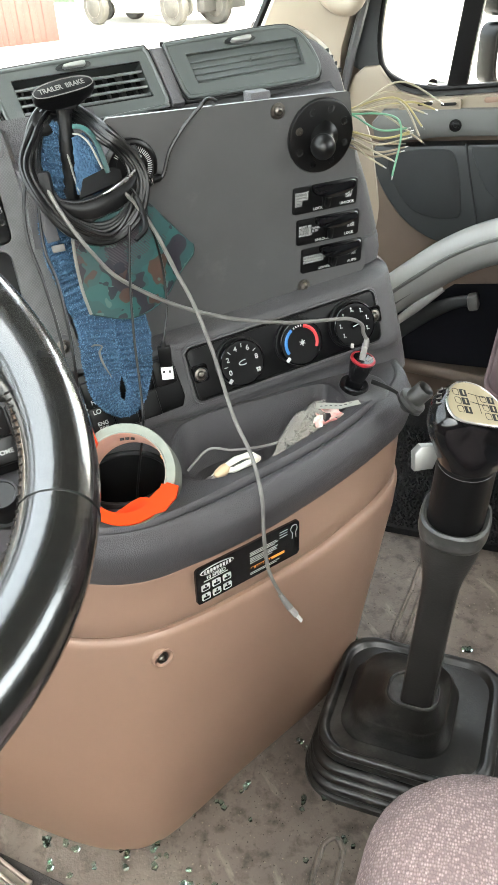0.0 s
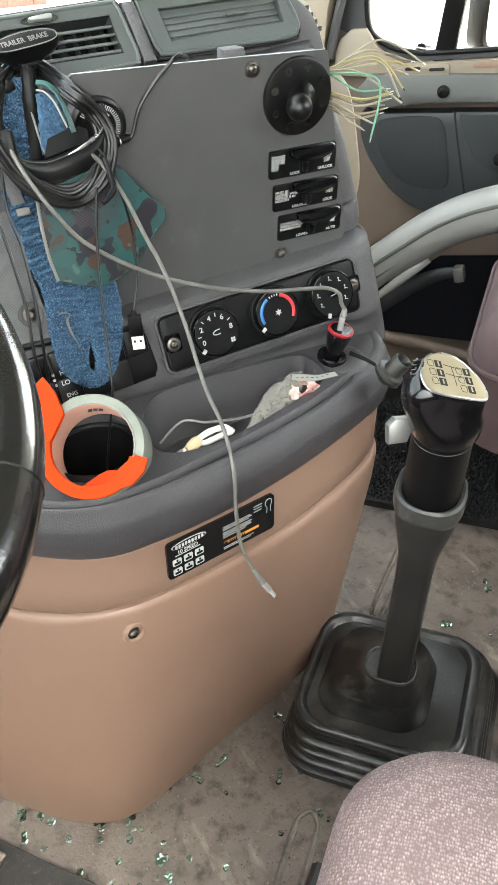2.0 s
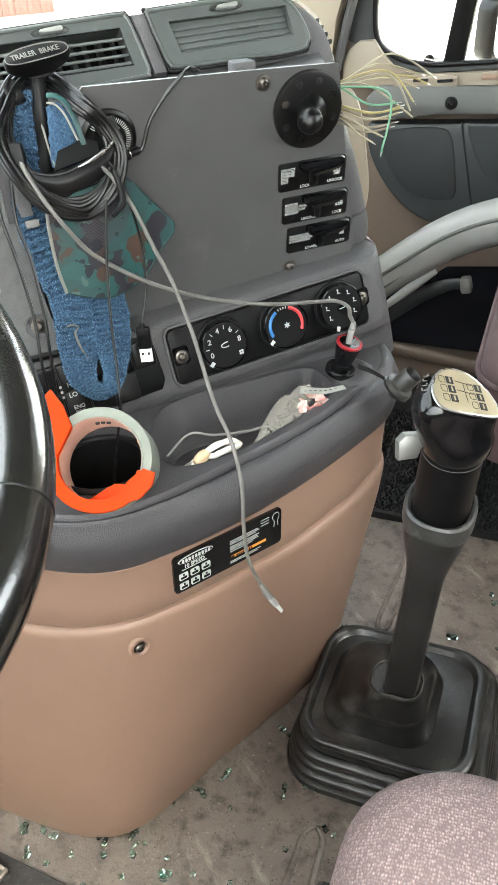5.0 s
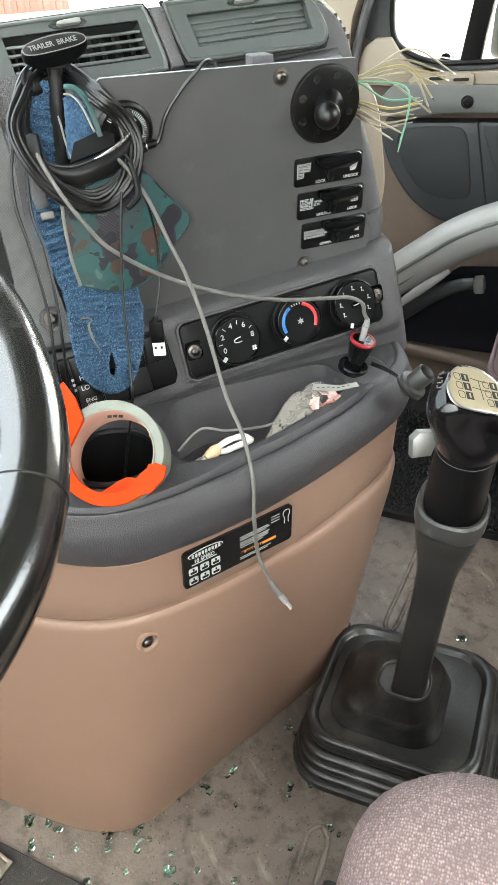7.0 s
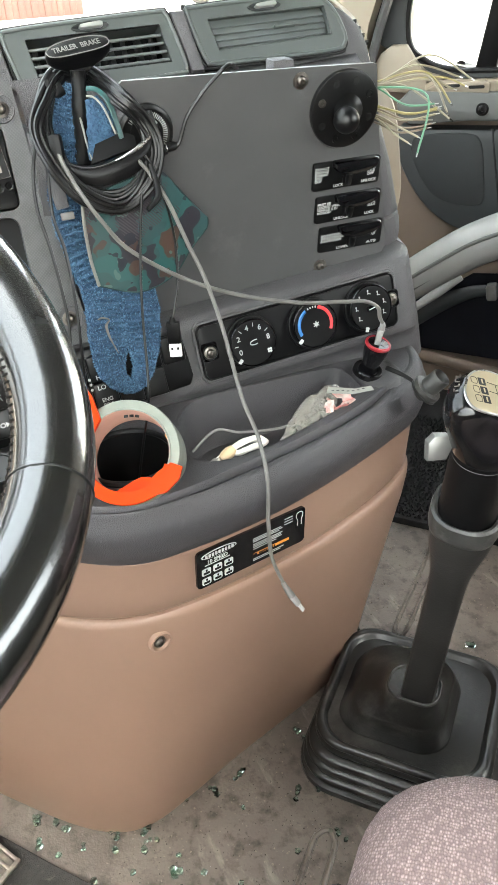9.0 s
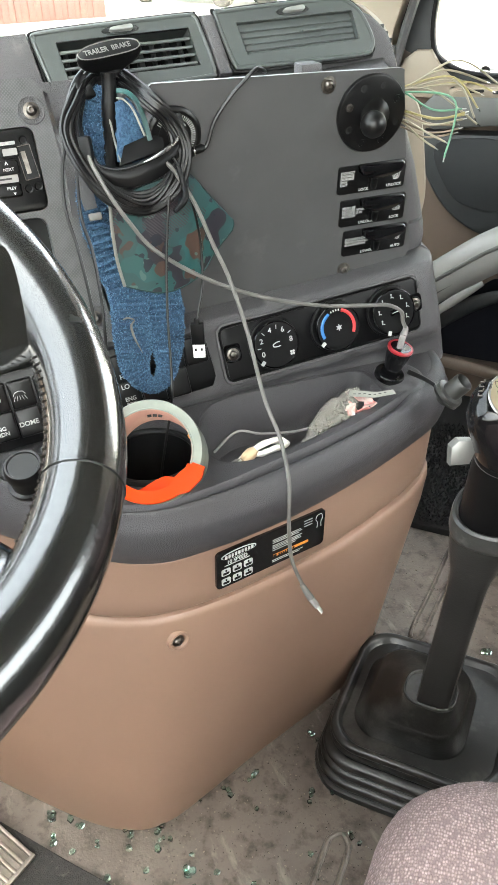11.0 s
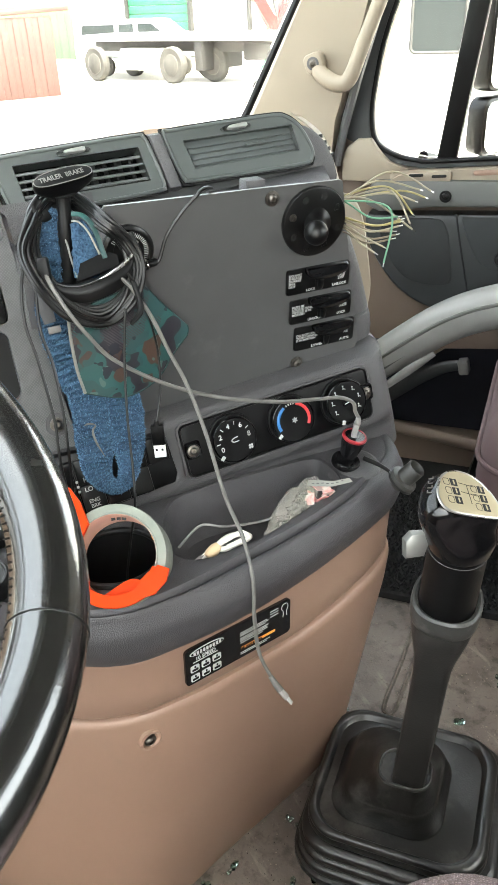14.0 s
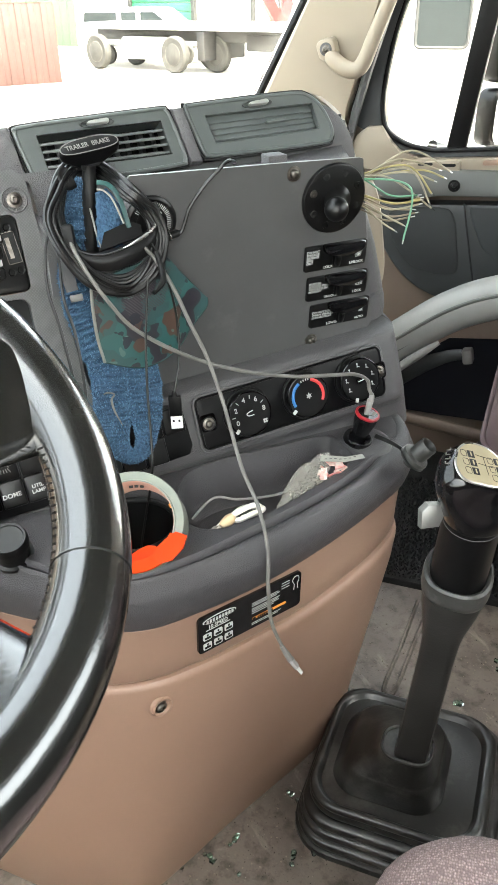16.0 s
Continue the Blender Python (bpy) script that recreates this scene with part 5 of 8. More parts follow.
def vent(panel, grid_, slats, open_):
    """A louvred outlet: panel and grid_ are its outlines on the brow's face."""
    host = part("air_vent", holed(flat(panel, 96), [flat(grid_)], -0.005, 0.02, VF), VENT, dash, "dark grey " + ("open" if open_ else "closed") + " air vent", smooth=False)
    part("lip", tube([VF @ Vector((x, -0.0042, z)) for x, z in flat(panel, 96)], 0.0024, 8, closed=True), VENT, host)
    part("gap", tube([VF @ Vector((x * 1.0 + (0.0026 if x > sum(q[0] for q in panel) / len(panel) else -0.0026), -0.0010, z + (0.0030 if z > 0 else -0.0030))) for x, z in flat(panel, 96)], 0.0016, 6, closed=True), DARK, host)
    (x0, z0), (x1, z1), (x2, z2), (x3, z3) = grid_
    part("duct", prism([(x - 0.001, z) for x, z in grid_], 0.034, 0.036, VF), DARK, host)
    part("frame_edge", tube([VF @ Vector((x, -0.0046, z)) for x, z in grid_], 0.0009, 6, closed=True), BLACK if open_ else VENT, host)
    for k in range(slats):
        u = (k + (0.95 if open_ else 0.5)) / (slats + (0.5 if open_ else 0))
        a, b = Vector((x0 + (x3 - x0) * u, 0.003, z0 + (z3 - z0) * u)), Vector((x1 + (x2 - x1) * u, 0.003, z1 + (z2 - z1) * u))
        d = (b - a).normalized()
        m = VF @ Matrix.Translation((a + b) / 2) @ pose(0, 0, 0, 0, -math.degrees(math.atan2(d.z, d.x)), 0) @ pose(0, 0, 0, 16 if open_ else 64)
        part("slat", box((b - a).length - 0.001, 0.013, 0.0030 if open_ else 0.0020, m, 0.0010, 2), SLAT, host)
    if open_:
        for k in range(9):
            u = (k + 0.7) / 9
            part("fin", box(0.0085 if k % 2 else 0.0035, 0.004, abs(z0 - z3) * 0.98, VF @ pose(x0 + (x1 - x0) * u, 0.024, (z0 + z3) / 2, 0, 0, 38)), FIN, host)
    else:
        part("slide", prism(rrect(0.026, 0.0030, 0.001), -0.0060, 0.0, VF @ pose((x0 + x1) / 2 + 0.018, 0, -0.0005), 0.001), VENT, host)
    tx = (x0 + x1) / 2 - 0.002
    part("tab_recess", lathe([(0.0, 0.0004), (0.0165, 0.0004), (0.0182, 0.0011), (0.0192, 0.0)], VF @ pose(tx, -0.0050, z1 + 0.0062, 90) @ Matrix.Diagonal((1, 0.24, 1, 1)), 32), SHADE_BLACK, host)
    part("tab", prism([(-0.0125, -0.0006), (-0.0105, 0.0012), (-0.004, 0.0020), (0.009, 0.0026), (0.0112, 0.0018), (0.0118, -0.0010), (0.0100, -0.0022), (-0.0105, -0.0020)], -0.0120, -0.0050, VF @ pose(tx + 0.0005, 0, z1 + 0.0062), 0.0010), TABS, host, "pale vent tab")


vent([(-0.1855, 0.0215), (-0.1790, 0.0262), (-0.10, 0.0275), (-0.0300, 0.0275), (-0.0225, 0.0255), (-0.0185, 0.0160), (-0.0120, -0.0200), (-0.0130, -0.0300), (-0.020, -0.0330), (-0.10, -0.0350), (-0.1700, -0.0360), (-0.1765, -0.0320), (-0.1860, 0.0160)], [(-0.1660, 0.0160), (-0.0302, 0.0150), (-0.0255, -0.0205), (-0.1620, -0.0190)], 4, True)
vent([(0.0015, 0.0250), (0.010, 0.0270), (0.08, 0.0275), (0.135, 0.0268), (0.1500, 0.0235), (0.1620, 0.0140), (0.1690, 0.0020), (0.1745, -0.0170), (0.1720, -0.0270), (0.1600, -0.0320), (0.09, -0.0310), (0.0220, -0.0290), (0.0130, -0.0250), (0.0085, -0.0120)], [(0.0216, 0.0150), (0.1560, 0.0140), (0.1585, -0.0165), (0.0277, -0.0168)], 5, False)


def brow_row(y, z, xr, x0):
    """One line across the brow, from x0 to its passenger end at xr, where it droops."""
    return [Vector((x, y, z + 0.045 * x - max(0, x - xr + 0.04) ** 2 * 10)) for x in [x0 + (xr - x0) * k / 30 for k in range(31)]]


face_rows = ((0.155, 0.892, 0.150), (0.163, 0.910, 0.144))
top_rows = ((0.169, 0.920, 0.136), (0.176, 0.926, 0.127), (0.188, 0.9285, 0.122), (0.23, 0.923, 0.125), (0.38, 0.86, 0.15))
sill_rows = ((0.146, 0.862, 0.150), (0.148, 0.874, 0.152))
part("brow", rings(bmesh.new(), [brow_row(y, z, xr, -0.62) for y, z, xr in top_rows], closed_u=False), GREY, dash)
# the underside is coloured darker than the brow to stand for its shade
part("brow_sill", rings(bmesh.new(), [brow_row(y, z, xr, -0.62) for y, z, xr in sill_rows] + [brow_row(0.170, 0.876, 0.152, -0.62)], closed_u=False), SHADE_BLACK, dash, "brow underside with its shade put in as near-black")
part("brow_end", rings(bmesh.new(), [brow_row(y, z, xr, 0.104) for y, z, xr in sill_rows + face_rows + top_rows[:1]], closed_u=False), GREY, dash)
part("vent_box", box(0.40, 0.003, 0.046, face((-0.060, 0.192, 0.888), EV, UPV) @ pose(-0.02, 0, 0)), DARK, dash)
part("divider", prism([(-0.006, -0.034), (0.008, -0.034), (-0.002, 0.0265), (-0.016, 0.0265)], -0.0070, 0.01, face((-0.060, 0.1545, 0.904), EV, UPV), 0.004), GREY, dash)
part("brow_panel", prism([(-0.36, -0.036), (-0.184, -0.036), (-0.192, 0.0285), (-0.36, 0.0285)], -0.007, 0.01, face((-0.060, 0.1545, 0.904), EV, UPV), 0.004), GREY, dash)
dtop = [[Vector((x, 0.20, 0.9275 + 0.045 * x)) for x in (-0.62, -0.3, 0.0, 0.105)], [cab(-0.75, 0.52, 0.80), cab(-0.3, 0.60, 0.80), cab(0.1, 0.62, 0.80), cab(0.35, 0.60, 0.80)]]
part("dash_top", rings(bmesh.new(), dtop, closed_u=False), GREY, dash)
# tan flank that closes the stack towards the passenger
flank = [[Vector(p) for p in row] for row in (((0.120, 0.195, 0.928), (0.138, 0.182, 0.912), (0.149, 0.165, 0.885), (0.150, 0.130, 0.80), (0.155, 0.115, 0.70), (0.168, 0.10, 0.55)), ((0.140, 0.215, 0.924), (0.158, 0.195, 0.904), (0.165, 0.175, 0.87), (0.170, 0.145, 0.80), (0.176, 0.128, 0.70), (0.178, 0.11, 0.55)), ((0.145, 0.26, 0.925), (0.165, 0.25, 0.905), (0.175, 0.24, 0.88), (0.188, 0.22, 0.80), (0.19, 0.20, 0.70), (0.185, 0.18, 0.55)))]
part("flank", rings(bmesh.new(), [spline(r, 24) for r in flank], closed_u=False), TAN_PALE, dash, "tan side trim")
for k in range(4):
    part("demist_slot", box(0.013, 0.003, 0.005, face((0.147 + 0.0035 * k, 0.183 - 0.004 * k, 0.904 - 0.007 * k), (0.8, 0.6, 0), (0, 0, 1)), 0.001), DARK, dash)

# ---- blank plate, its knob mount and warning plates ----
UPP = Vector((0.0, -0.119, 0.993))
PF = face((0, 0.028, 0.876), EX, UPP)
pfi = PF.inverted()


def on_plate(x, z):
    """Frame on the plate over a world x and z."""
    p = pfi @ Vector((x, 0.028 + (0.876 - z) * 0.12, z))
    return PF @ pose(p.x, 0, p.z)


corners = [pfi @ Vector((x, 0.028 + (0.876 - z) * 0.12, z)) for x, z in ((-0.1690, 0.8740), (-0.1700, 0.8890), (-0.1675, 0.8912), (0.0003, 0.8879), (0.0853, 0.8854), (0.0892, 0.8839), (0.0901, 0.878), (0.1097, 0.7767), (0.1277, 0.6963), (0.1284, 0.6866), (0.1241, 0.677), (0.1112, 0.6722), (0.0914, 0.6688), (-0.0221, 0.6583), (-0.1334, 0.6487), (-0.1531, 0.6482))]
plate = part("blank_plate", prism([(p.x, p.z) for p in corners], -0.0012, 0.0022, PF, 0.0), PLATE, dash, "satin black blank plate", smooth=False)
for x, z in ((0.007, 0.876), (0.0453, 0.676)):
    screw_head("screw", on_plate(x, z) @ pose(0, -0.0012, 0), 0.0052, SCREW, plate, "dark steel socket screw")
part("bracket", box(0.022, 0.02, 0.012, Matrix.Translation(Vector((-0.006, 0.047, 0.888))), 0.002), GREY, dash)
ball_mount = thing("ball_mount", on_plate(0.056, 0.846) @ Vector((0, -0.002, 0)), "round black ball mount screwed to the blank plate", "ball mount")
bmm = on_plate(0.056, 0.846) @ pose(0, -0.0012, 0, 90)
part("base", lathe([(0.0375, 0.0), (0.0378, 0.003), (0.037, 0.0048), (0.0345, 0.0056), (0.018, 0.0062), (0.0, 0.0065)], bmm, 48), BLACK, ball_mount)
bd = Vector((-0.42, -0.86, -0.12)).normalized()
b0 = bmm @ Vector((0, 0, 0.005))
part("neck", tube([b0, b0 + bd * 0.006, b0 + bd * 0.014, b0 + bd * 0.022], [0.017, 0.0125, 0.0095, 0.0090], 20, 16), BLACK, ball_mount)
part("ball", ball(Matrix.Translation(b0 + bd * 0.029), 0.0128, 24), BLACK, ball_mount, "rubber ball")
for k in range(8):
    a = radians(22 + 45 * k)
    hm_ = bmm @ pose(0.0285 * math.cos(a), 0.0285 * math.sin(a), 0.0054)
    if k in (0, 3, 5, 6):
        part("bolt", lathe([(0.0042, 0.0), (0.0040, 0.0016), (0.0022, 0.0018), (0.0020, 0.0006), (0, 0.0005)], hm_, 14), SCREW if k == 3 else BLACK, ball_mount)
    else:
        part("bolt_hole", lathe([(0.0040, 0.0), (0.0038, 0.0008), (0.0028, 0.0005), (0, 0.0003)], hm_, 14), DARK, ball_mount)


def warning(x, z, w, h, left, right, low, lx, top):
    m = on_plate(x, z) @ pose(0, 0, 0, 0, 4.5, 0)
    p = part("switch_plate", prism(rrect(w, h, 0.003), -0.0038, -0.0005, m, 0.001), BLACK, plate, "black warning plate with a guarded toggle switch")
    text("lettering", left, 0.0036, m @ pose(-w / 2 + 0.002, -0.0042, 0.002), WHITE_INK, p, "LEFT", 0.9, 1.12)
    text("lettering", right, 0.0041, m @ pose(w / 2 - 0.0112, -0.0042, -0.0004), WHITE_INK, p, "CENTER", 0.82, 0.95)
    text("lettering", low[0], 0.0044, m @ pose(lx, -0.0042, -h / 2 + 0.0036), WHITE_INK, p)
    text("lettering", low[1], 0.0044, m @ pose(w / 2 - 0.013, -0.0042, -h / 2 + 0.0042), WHITE_INK, p)
    hood = [(0.0255 * math.cos(a), 0.0095 * math.sin(a)) for a in (math.pi + math.pi * k / 18 for k in range(19))]
    hood += [(0.0262, 0.0040), (0.0240, 0.0055), (-0.0240, 0.0055), (-0.0262, 0.0040)]
    part("guard", prism([(gx + 0.008, gz + h / 2 - 0.0046) for gx, gz in hood], -0.0120, -0.003, m, 0.0035), GLOSS, p, "glossy toggle guard")
    part("toggle", box(0.0055, 0.008, 0.013, m @ pose(0.0005, -0.0075, -0.0040, 14), 0.002), BLACK, p)
    part("toggle_seat", box(0.011, 0.002, 0.016, m @ pose(0.001, -0.0042, -0.003), 0.001), BLACK, p)


warning(0.0666, 0.7801, 0.080, 0.030, "DO NOT\nENGAGE\nDURING\nSPIN\nOUT", "INTER\nAXLE\nDIFF", ("LOCK", "UNLOCK"), -0.0095, True)
warning(0.0725, 0.7432, 0.080, 0.030, "MUST BE\nLOCKED WHEN\nVEHICLE IS IN\nMOTION", "WHL\nSLIDE", ("UNLOCK", "LOCK"), -0.0080, True)
warning(0.0798, 0.7078, 0.080, 0.030, "DO NOT LOWER\nWHEN VEHICLE\nIS IN MOTION", "SUSP\nAIR", ("LOWER", "AUTO"), -0.0100, True)

# tan trim on the passenger end of the dash, behind the stack
end_line = flat([(0.11, 0.842), (0.150, 0.842), (0.1690, 0.838), (0.1829, 0.8122), (0.1926, 0.7667), (0.1988, 0.7188), (0.191, 0.681), (0.175, 0.655), (0.12, 0.65)], 60)
part("end_trim", prism(end_line, 0.0, 0.04, face((0, 0.13, 0), (1, 0, 0), (0, 0, 1)), 0.010), TAN_PALE, dash, "pale tan end trim of the dash")

# dial half hidden by the coil
dial = part("ticked_dial", lathe([(0.0265, 0.0), (0.0265, 0.0025), (0.0250, 0.0040), (0.0225, 0.0046), (0.0212, 0.0040), (0.0155, 0.0042), (0.0148, 0.0036), (0.0, 0.0036)], on_plate(-0.1495, 0.8455) @ pose(0, -0.001, 0, 90), 40), BLACK, dash, "black dial with white tick marks")
dm = on_plate(-0.1495, 0.8455) @ pose(0, -0.0056, 0)
for k in range(34):
    a = radians(-60 + k * 6)
    part("tick", box(0.0042, 0.0004, 0.0007, dm @ pose(0.0182 * math.cos(a), -0.0003, 0.0182 * math.sin(a), 0, -math.degrees(a), 0)), WHITE_INK, dial)
part("dial_pointer", tube([dm @ Vector((0.001, -0.002, 0.008)), dm @ Vector((0.006, -0.004, 0.012)), dm @ Vector((0.010, -0.003, 0.009))], 0.0012, 8, 12), CHROME, dial)

# ---- heater controls ----
HV = face((0, 0.0, 0.634), EX, (0, 0.25, 0.97)) @ pose(-0.003, 0, 0)
hv = part("heater_panel", prism(rrect(0.234, 0.0590, 0.006), -0.003, 0.03, HV @ pose(0, 0, 0), 0.002), PANEL_BLACK, dash, "gloss black heater control panel")
part("panel_rim", tube([HV @ Vector((x, -0.0020, z)) for x, z in rrect(0.2345, 0.0595, 0.007)], 0.0016, 6, closed=True), BLACK, hv)
part("panel_step", tube([HV @ Vector((x, 0.0002, z)) for x, z in rrect(0.2400, 0.0650, 0.010)], 0.0020, 6, closed=True), GREY, hv)
for x in (-0.1075, 0.1125):
    part("screw_recess", prism(rrect(0.018, 0.020, 0.004), -0.0036, -0.001, HV @ pose(x, 0, 0.001)), GLOSS, hv)
    part("screw_well", lathe([(0.0085, 0.0), (0.008, 0.001), (0.006, 0.0004), (0.0, 0.0004)], HV @ pose(x, -0.0036, 0, 90), 20), MATT, hv)
    screw_head("screw", HV @ pose(x, -0.004, 0), 0.0044, SCREW, hv, "rusty screw")
for i, x in enumerate((-0.0612, 0.0120, 0.0808)):
    km = HV @ pose(x, -0.003, 0.0)
    kn = part("knob", lathe([(0.0288, 0.0), (0.0288, 0.002), (0.0280, 0.003), (0.0268, 0.0032), (0.0265, 0.0085), (0.0256, 0.0105), (0.0245, 0.0110), (0.020, 0.0106), (0.0, 0.0104)], km @ pose(0, 0, 0, 90), 44), MATT, hv, "black rotary knob")
    fm_ = km @ pose(0, -0.0110, 0)
    part("knob_rim", tube([fm_ @ Vector((0.0250 * math.cos(a), 0.0002, 0.0250 * math.sin(a))) for a in (2 * math.pi * k / 40 for k in range(40))], 0.0009, 6, closed=True), GLOSS, kn)
    a = radians((222, 216, 250)[i])
    part("pointer", box(0.0055, 0.0012, 0.0042, fm_ @ pose(0.0243 * math.cos(a), -0.0004, 0.0243 * math.sin(a), 0, -math.degrees(a), 0), 0.0005, 1), WHITE_INK, kn)
    if i == 0:
        for k, s in enumerate("02468"):
            b = radians(204 - k * 49)
            text("numeral", s, 0.0078, fm_ @ pose(0.0175 * math.cos(b), -0.0002, 0.0175 * math.sin(b)), WHITE_INK, kn)
            if k < 4:
                c = radians(204 - k * 49 - 24.5)
                part("tick", box(0.0042, 0.0004, 0.0008, fm_ @ pose(0.0195 * math.cos(c), -0.0002, 0.0195 * math.sin(c), 0, -math.degrees(c), 0)), WHITE_INK, kn)
        part("arrow", tube([fm_ @ Vector((x_, -0.0004, z_)) for x_, z_ in ((0.0040, 0.0030), (0.0, 0.0026), (-0.0036, 0.0010), (-0.0030, -0.0014), (0.001, -0.0022), (0.0045, -0.0018))], 0.0006, 5, 20), WHITE_INK, kn)
        for k in range(4):
            b = math.pi / 4 + k * math.pi / 2
            part("fan_sign", lathe([(0.0014, 0), (0.0012, 0.0004), (0, 0.0004)], fm_ @ pose(0.0165 + 0.0018 * math.cos(b), -0.0002, -0.0125 + 0.0018 * math.sin(b), 90), 8), WHITE_INK, kn)
    elif i == 1:
        for c0, c1, mt_ in ((205, 118, BLUE_INK), (72, -28, RED_INK)):
            part("colour_arc", tube([fm_ @ Vector((0.0192 * math.cos(b), -0.0002, 0.0192 * math.sin(b))) for b in (radians(c0 + (c1 - c0) * k / 16) for k in range(17))], 0.0019, 4, flat=0.4, up=fm_.to_3x3() @ Vector((0, 1, 0))), mt_, kn)
        for k in range(4):
            b = radians(108 - k * 9)
            part("tick", box(0.0022, 0.0004, 0.0012, fm_ @ pose(0.0195 * math.cos(b), -0.0002, 0.0195 * math.sin(b), 0, -math.degrees(b), 0)), WHITE_INK, kn)
        for k in range(3):
            part("snow_sign", box(0.0072, 0.0004, 0.0008, fm_ @ pose(0.001, -0.0003, 0.0, 0, 60 * k + 30, 0)), WHITE_INK, kn)
            part("snow_sign", box(0.0046, 0.0004, 0.0008, fm_ @ pose(0.001, -0.0003, 0.0, 0, 60 * k, 0)), WHITE_INK, kn)
    else:
        part("grip", box(0.013, 0.003, 0.0055, fm_ @ pose(0.001, -0.001, 0, 0, -8, 0), 0.001), GLOSS, kn)
        part("grip_line", box(0.010, 0.0006, 0.0009, fm_ @ pose(0.001, -0.0027, 0, 0, -8, 0)), WHITE_INK, kn)
        for k in range(7):
            b = radians(212 - k * 40)
            o = Vector((0.0175 * math.cos(b), -0.0003, 0.0175 * math.sin(b)))
            part("mode_sign", box(0.0008, 0.0004, 0.0034, fm_ @ Matrix.Translation(o) @ pose(-0.001, 0, 0, 0, 10, 0)), WHITE_INK, kn)
            part("mode_sign", box(0.0030, 0.0004, 0.0008, fm_ @ Matrix.Translation(o) @ pose(0.0006, 0, -0.0012, 0, 25, 0)), WHITE_INK, kn)
            part("mode_sign", lathe([(0.0010, 0), (0.0009, 0.0004), (0, 0.0004)], fm_ @ Matrix.Translation(o) @ pose(-0.0010, 0, 0.0024, 90), 8), WHITE_INK, kn)


# ---- steering wheel ----
WC, WN = Vector((-0.503, -0.370, 0.891)), Vector((0.379, -0.337, 0.862)).normalized()
wheel = thing("steering_wheel", WC, "worn black leather steering wheel with stitched seams", "steering wheel")
wx = (RW - WN * RW.dot(WN)).normalized()          # to the passenger side in the wheel's plane
wy = WN.cross(wx)                                 # towards the bonnet in the wheel's plane


def on_wheel(a, r, h=0.0):
    return WC + (wx * math.cos(radians(a)) + wy * math.sin(radians(a))) * r + WN * h


part("rim", tube([on_wheel(k * 3.0, 0.2068) for k in range(120)], 0.0197, 20, closed=True), LEATHER, wheel)
for a in (3.0, 62.0, 118, 242, 298):
    part("seam", tube([on_wheel(a, 0.2068) + (wx * math.cos(radians(a)) + wy * math.sin(radians(a))) * 0.0194 * math.cos(b) + WN * 0.0194 * math.sin(b) for b in (2 * math.pi * k / 28 for k in range(28))], 0.0007, 8, closed=True), MATT, wheel)
stitch = bmesh.new()
for k in range(240):
    a = k * 1.5
    if 322 < a % 360 < 356 or 252 < a % 360 < 285:
        continue
    p, q = on_wheel(a - 0.45, 0.2068 - 0.0194, 0.0036), on_wheel(a + 0.55, 0.2068 - 0.0194, -0.0020)
    tube([p, (p + q) / 2 + (WC - (p + q) / 2).normalized() * 0.0006, q], 0.00055, 5, bm=stitch)
tagged(part("stitching", stitch, MATT, wheel, "coarse black stitching"), kind="stuff")
for a0, a1 in ((-21, -30), (-90, -82), (159, 150), (87, 96)):
    sp = [on_wheel(a0, 0.200, -0.002), on_wheel((a0 * 2 + a1) / 3, 0.165, -0.010), on_wheel((a0 + a1) / 2, 0.12, -0.018), on_wheel(a1, 0.06, -0.02)]
    part("spoke", tube(sp, [0.060, 0.047, 0.042, 0.044], 20, 24, flat=0.30, up=WN), LEATHER, wheel, "leather wrapped spoke")
part("hub", lathe([(0.085, -0.05), (0.09, -0.02), (0.082, -0.004), (0.05, 0.006), (0.0, 0.008)], Matrix.Translation(WC) @ WN.to_track_quat("Z", "Y").to_matrix().to_4x4(), 36), MATT, wheel)
part("column", tube([WC - WN * 0.04, WC - WN * 0.25 + FW * 0.12, WC - WN * 0.42 + FW * 0.32], 0.045, 16), MATT, wheel)

# ---- gear lever and boot ----
boot = thing("gear_lever_boot", cab(-0.02, -0.19, 0), "stepped black rubber gear lever boot on the cab floor", "gear boot")


def step(r0, r1, f0, f1, z, rad):
    return [cab((r0 + r1) / 2 + x, (f0 + f1) / 2 + y, z) for x, y in rrect(r1 - r0, f1 - f0, rad, 7)]


tiers = [(-0.14, 0.134, -0.323, -0.038, 0.0, 0.06), (-0.14, 0.134, -0.323, -0.038, 0.01, 0.06), (-0.135, 0.127, -0.319, -0.044, 0.016, 0.057), (-0.137, 0.129, -0.321, -0.042, 0.028, 0.057), (-0.132, 0.121, -0.315, -0.048, 0.034, 0.054), (-0.134, 0.123, -0.317, -0.046, 0.046, 0.054), (-0.131, 0.112, -0.311, -0.051, 0.052, 0.051), (-0.133, 0.114, -0.313, -0.05, 0.066, 0.051), (-0.125, 0.1, -0.301, -0.057, 0.074, 0.048), (-0.126, 0.098, -0.297, -0.058, 0.088, 0.048)]


def moulded(rows, n):
    """A skin through tiers of rounded rectangles, eased between them."""
    a = spline([t[:3] for t in rows], n)
    b = spline([t[3:] for t in rows], n)
    return rings(bmesh.new(), [[cab((p.x + p.y) / 2 + x, (p.z + q.x) / 2 + y, q.y) for x, y in rrect(p.y - p.x, q.x - p.z, q.z, 10)] for p, q in zip(a, b)])


part("flange", rings(bmesh.new(), [step(*t) for t in tiers[:2] + [(-0.133, 0.137, -0.328, -0.046, 0.0135, 0.056)]]), RUBBER, boot)
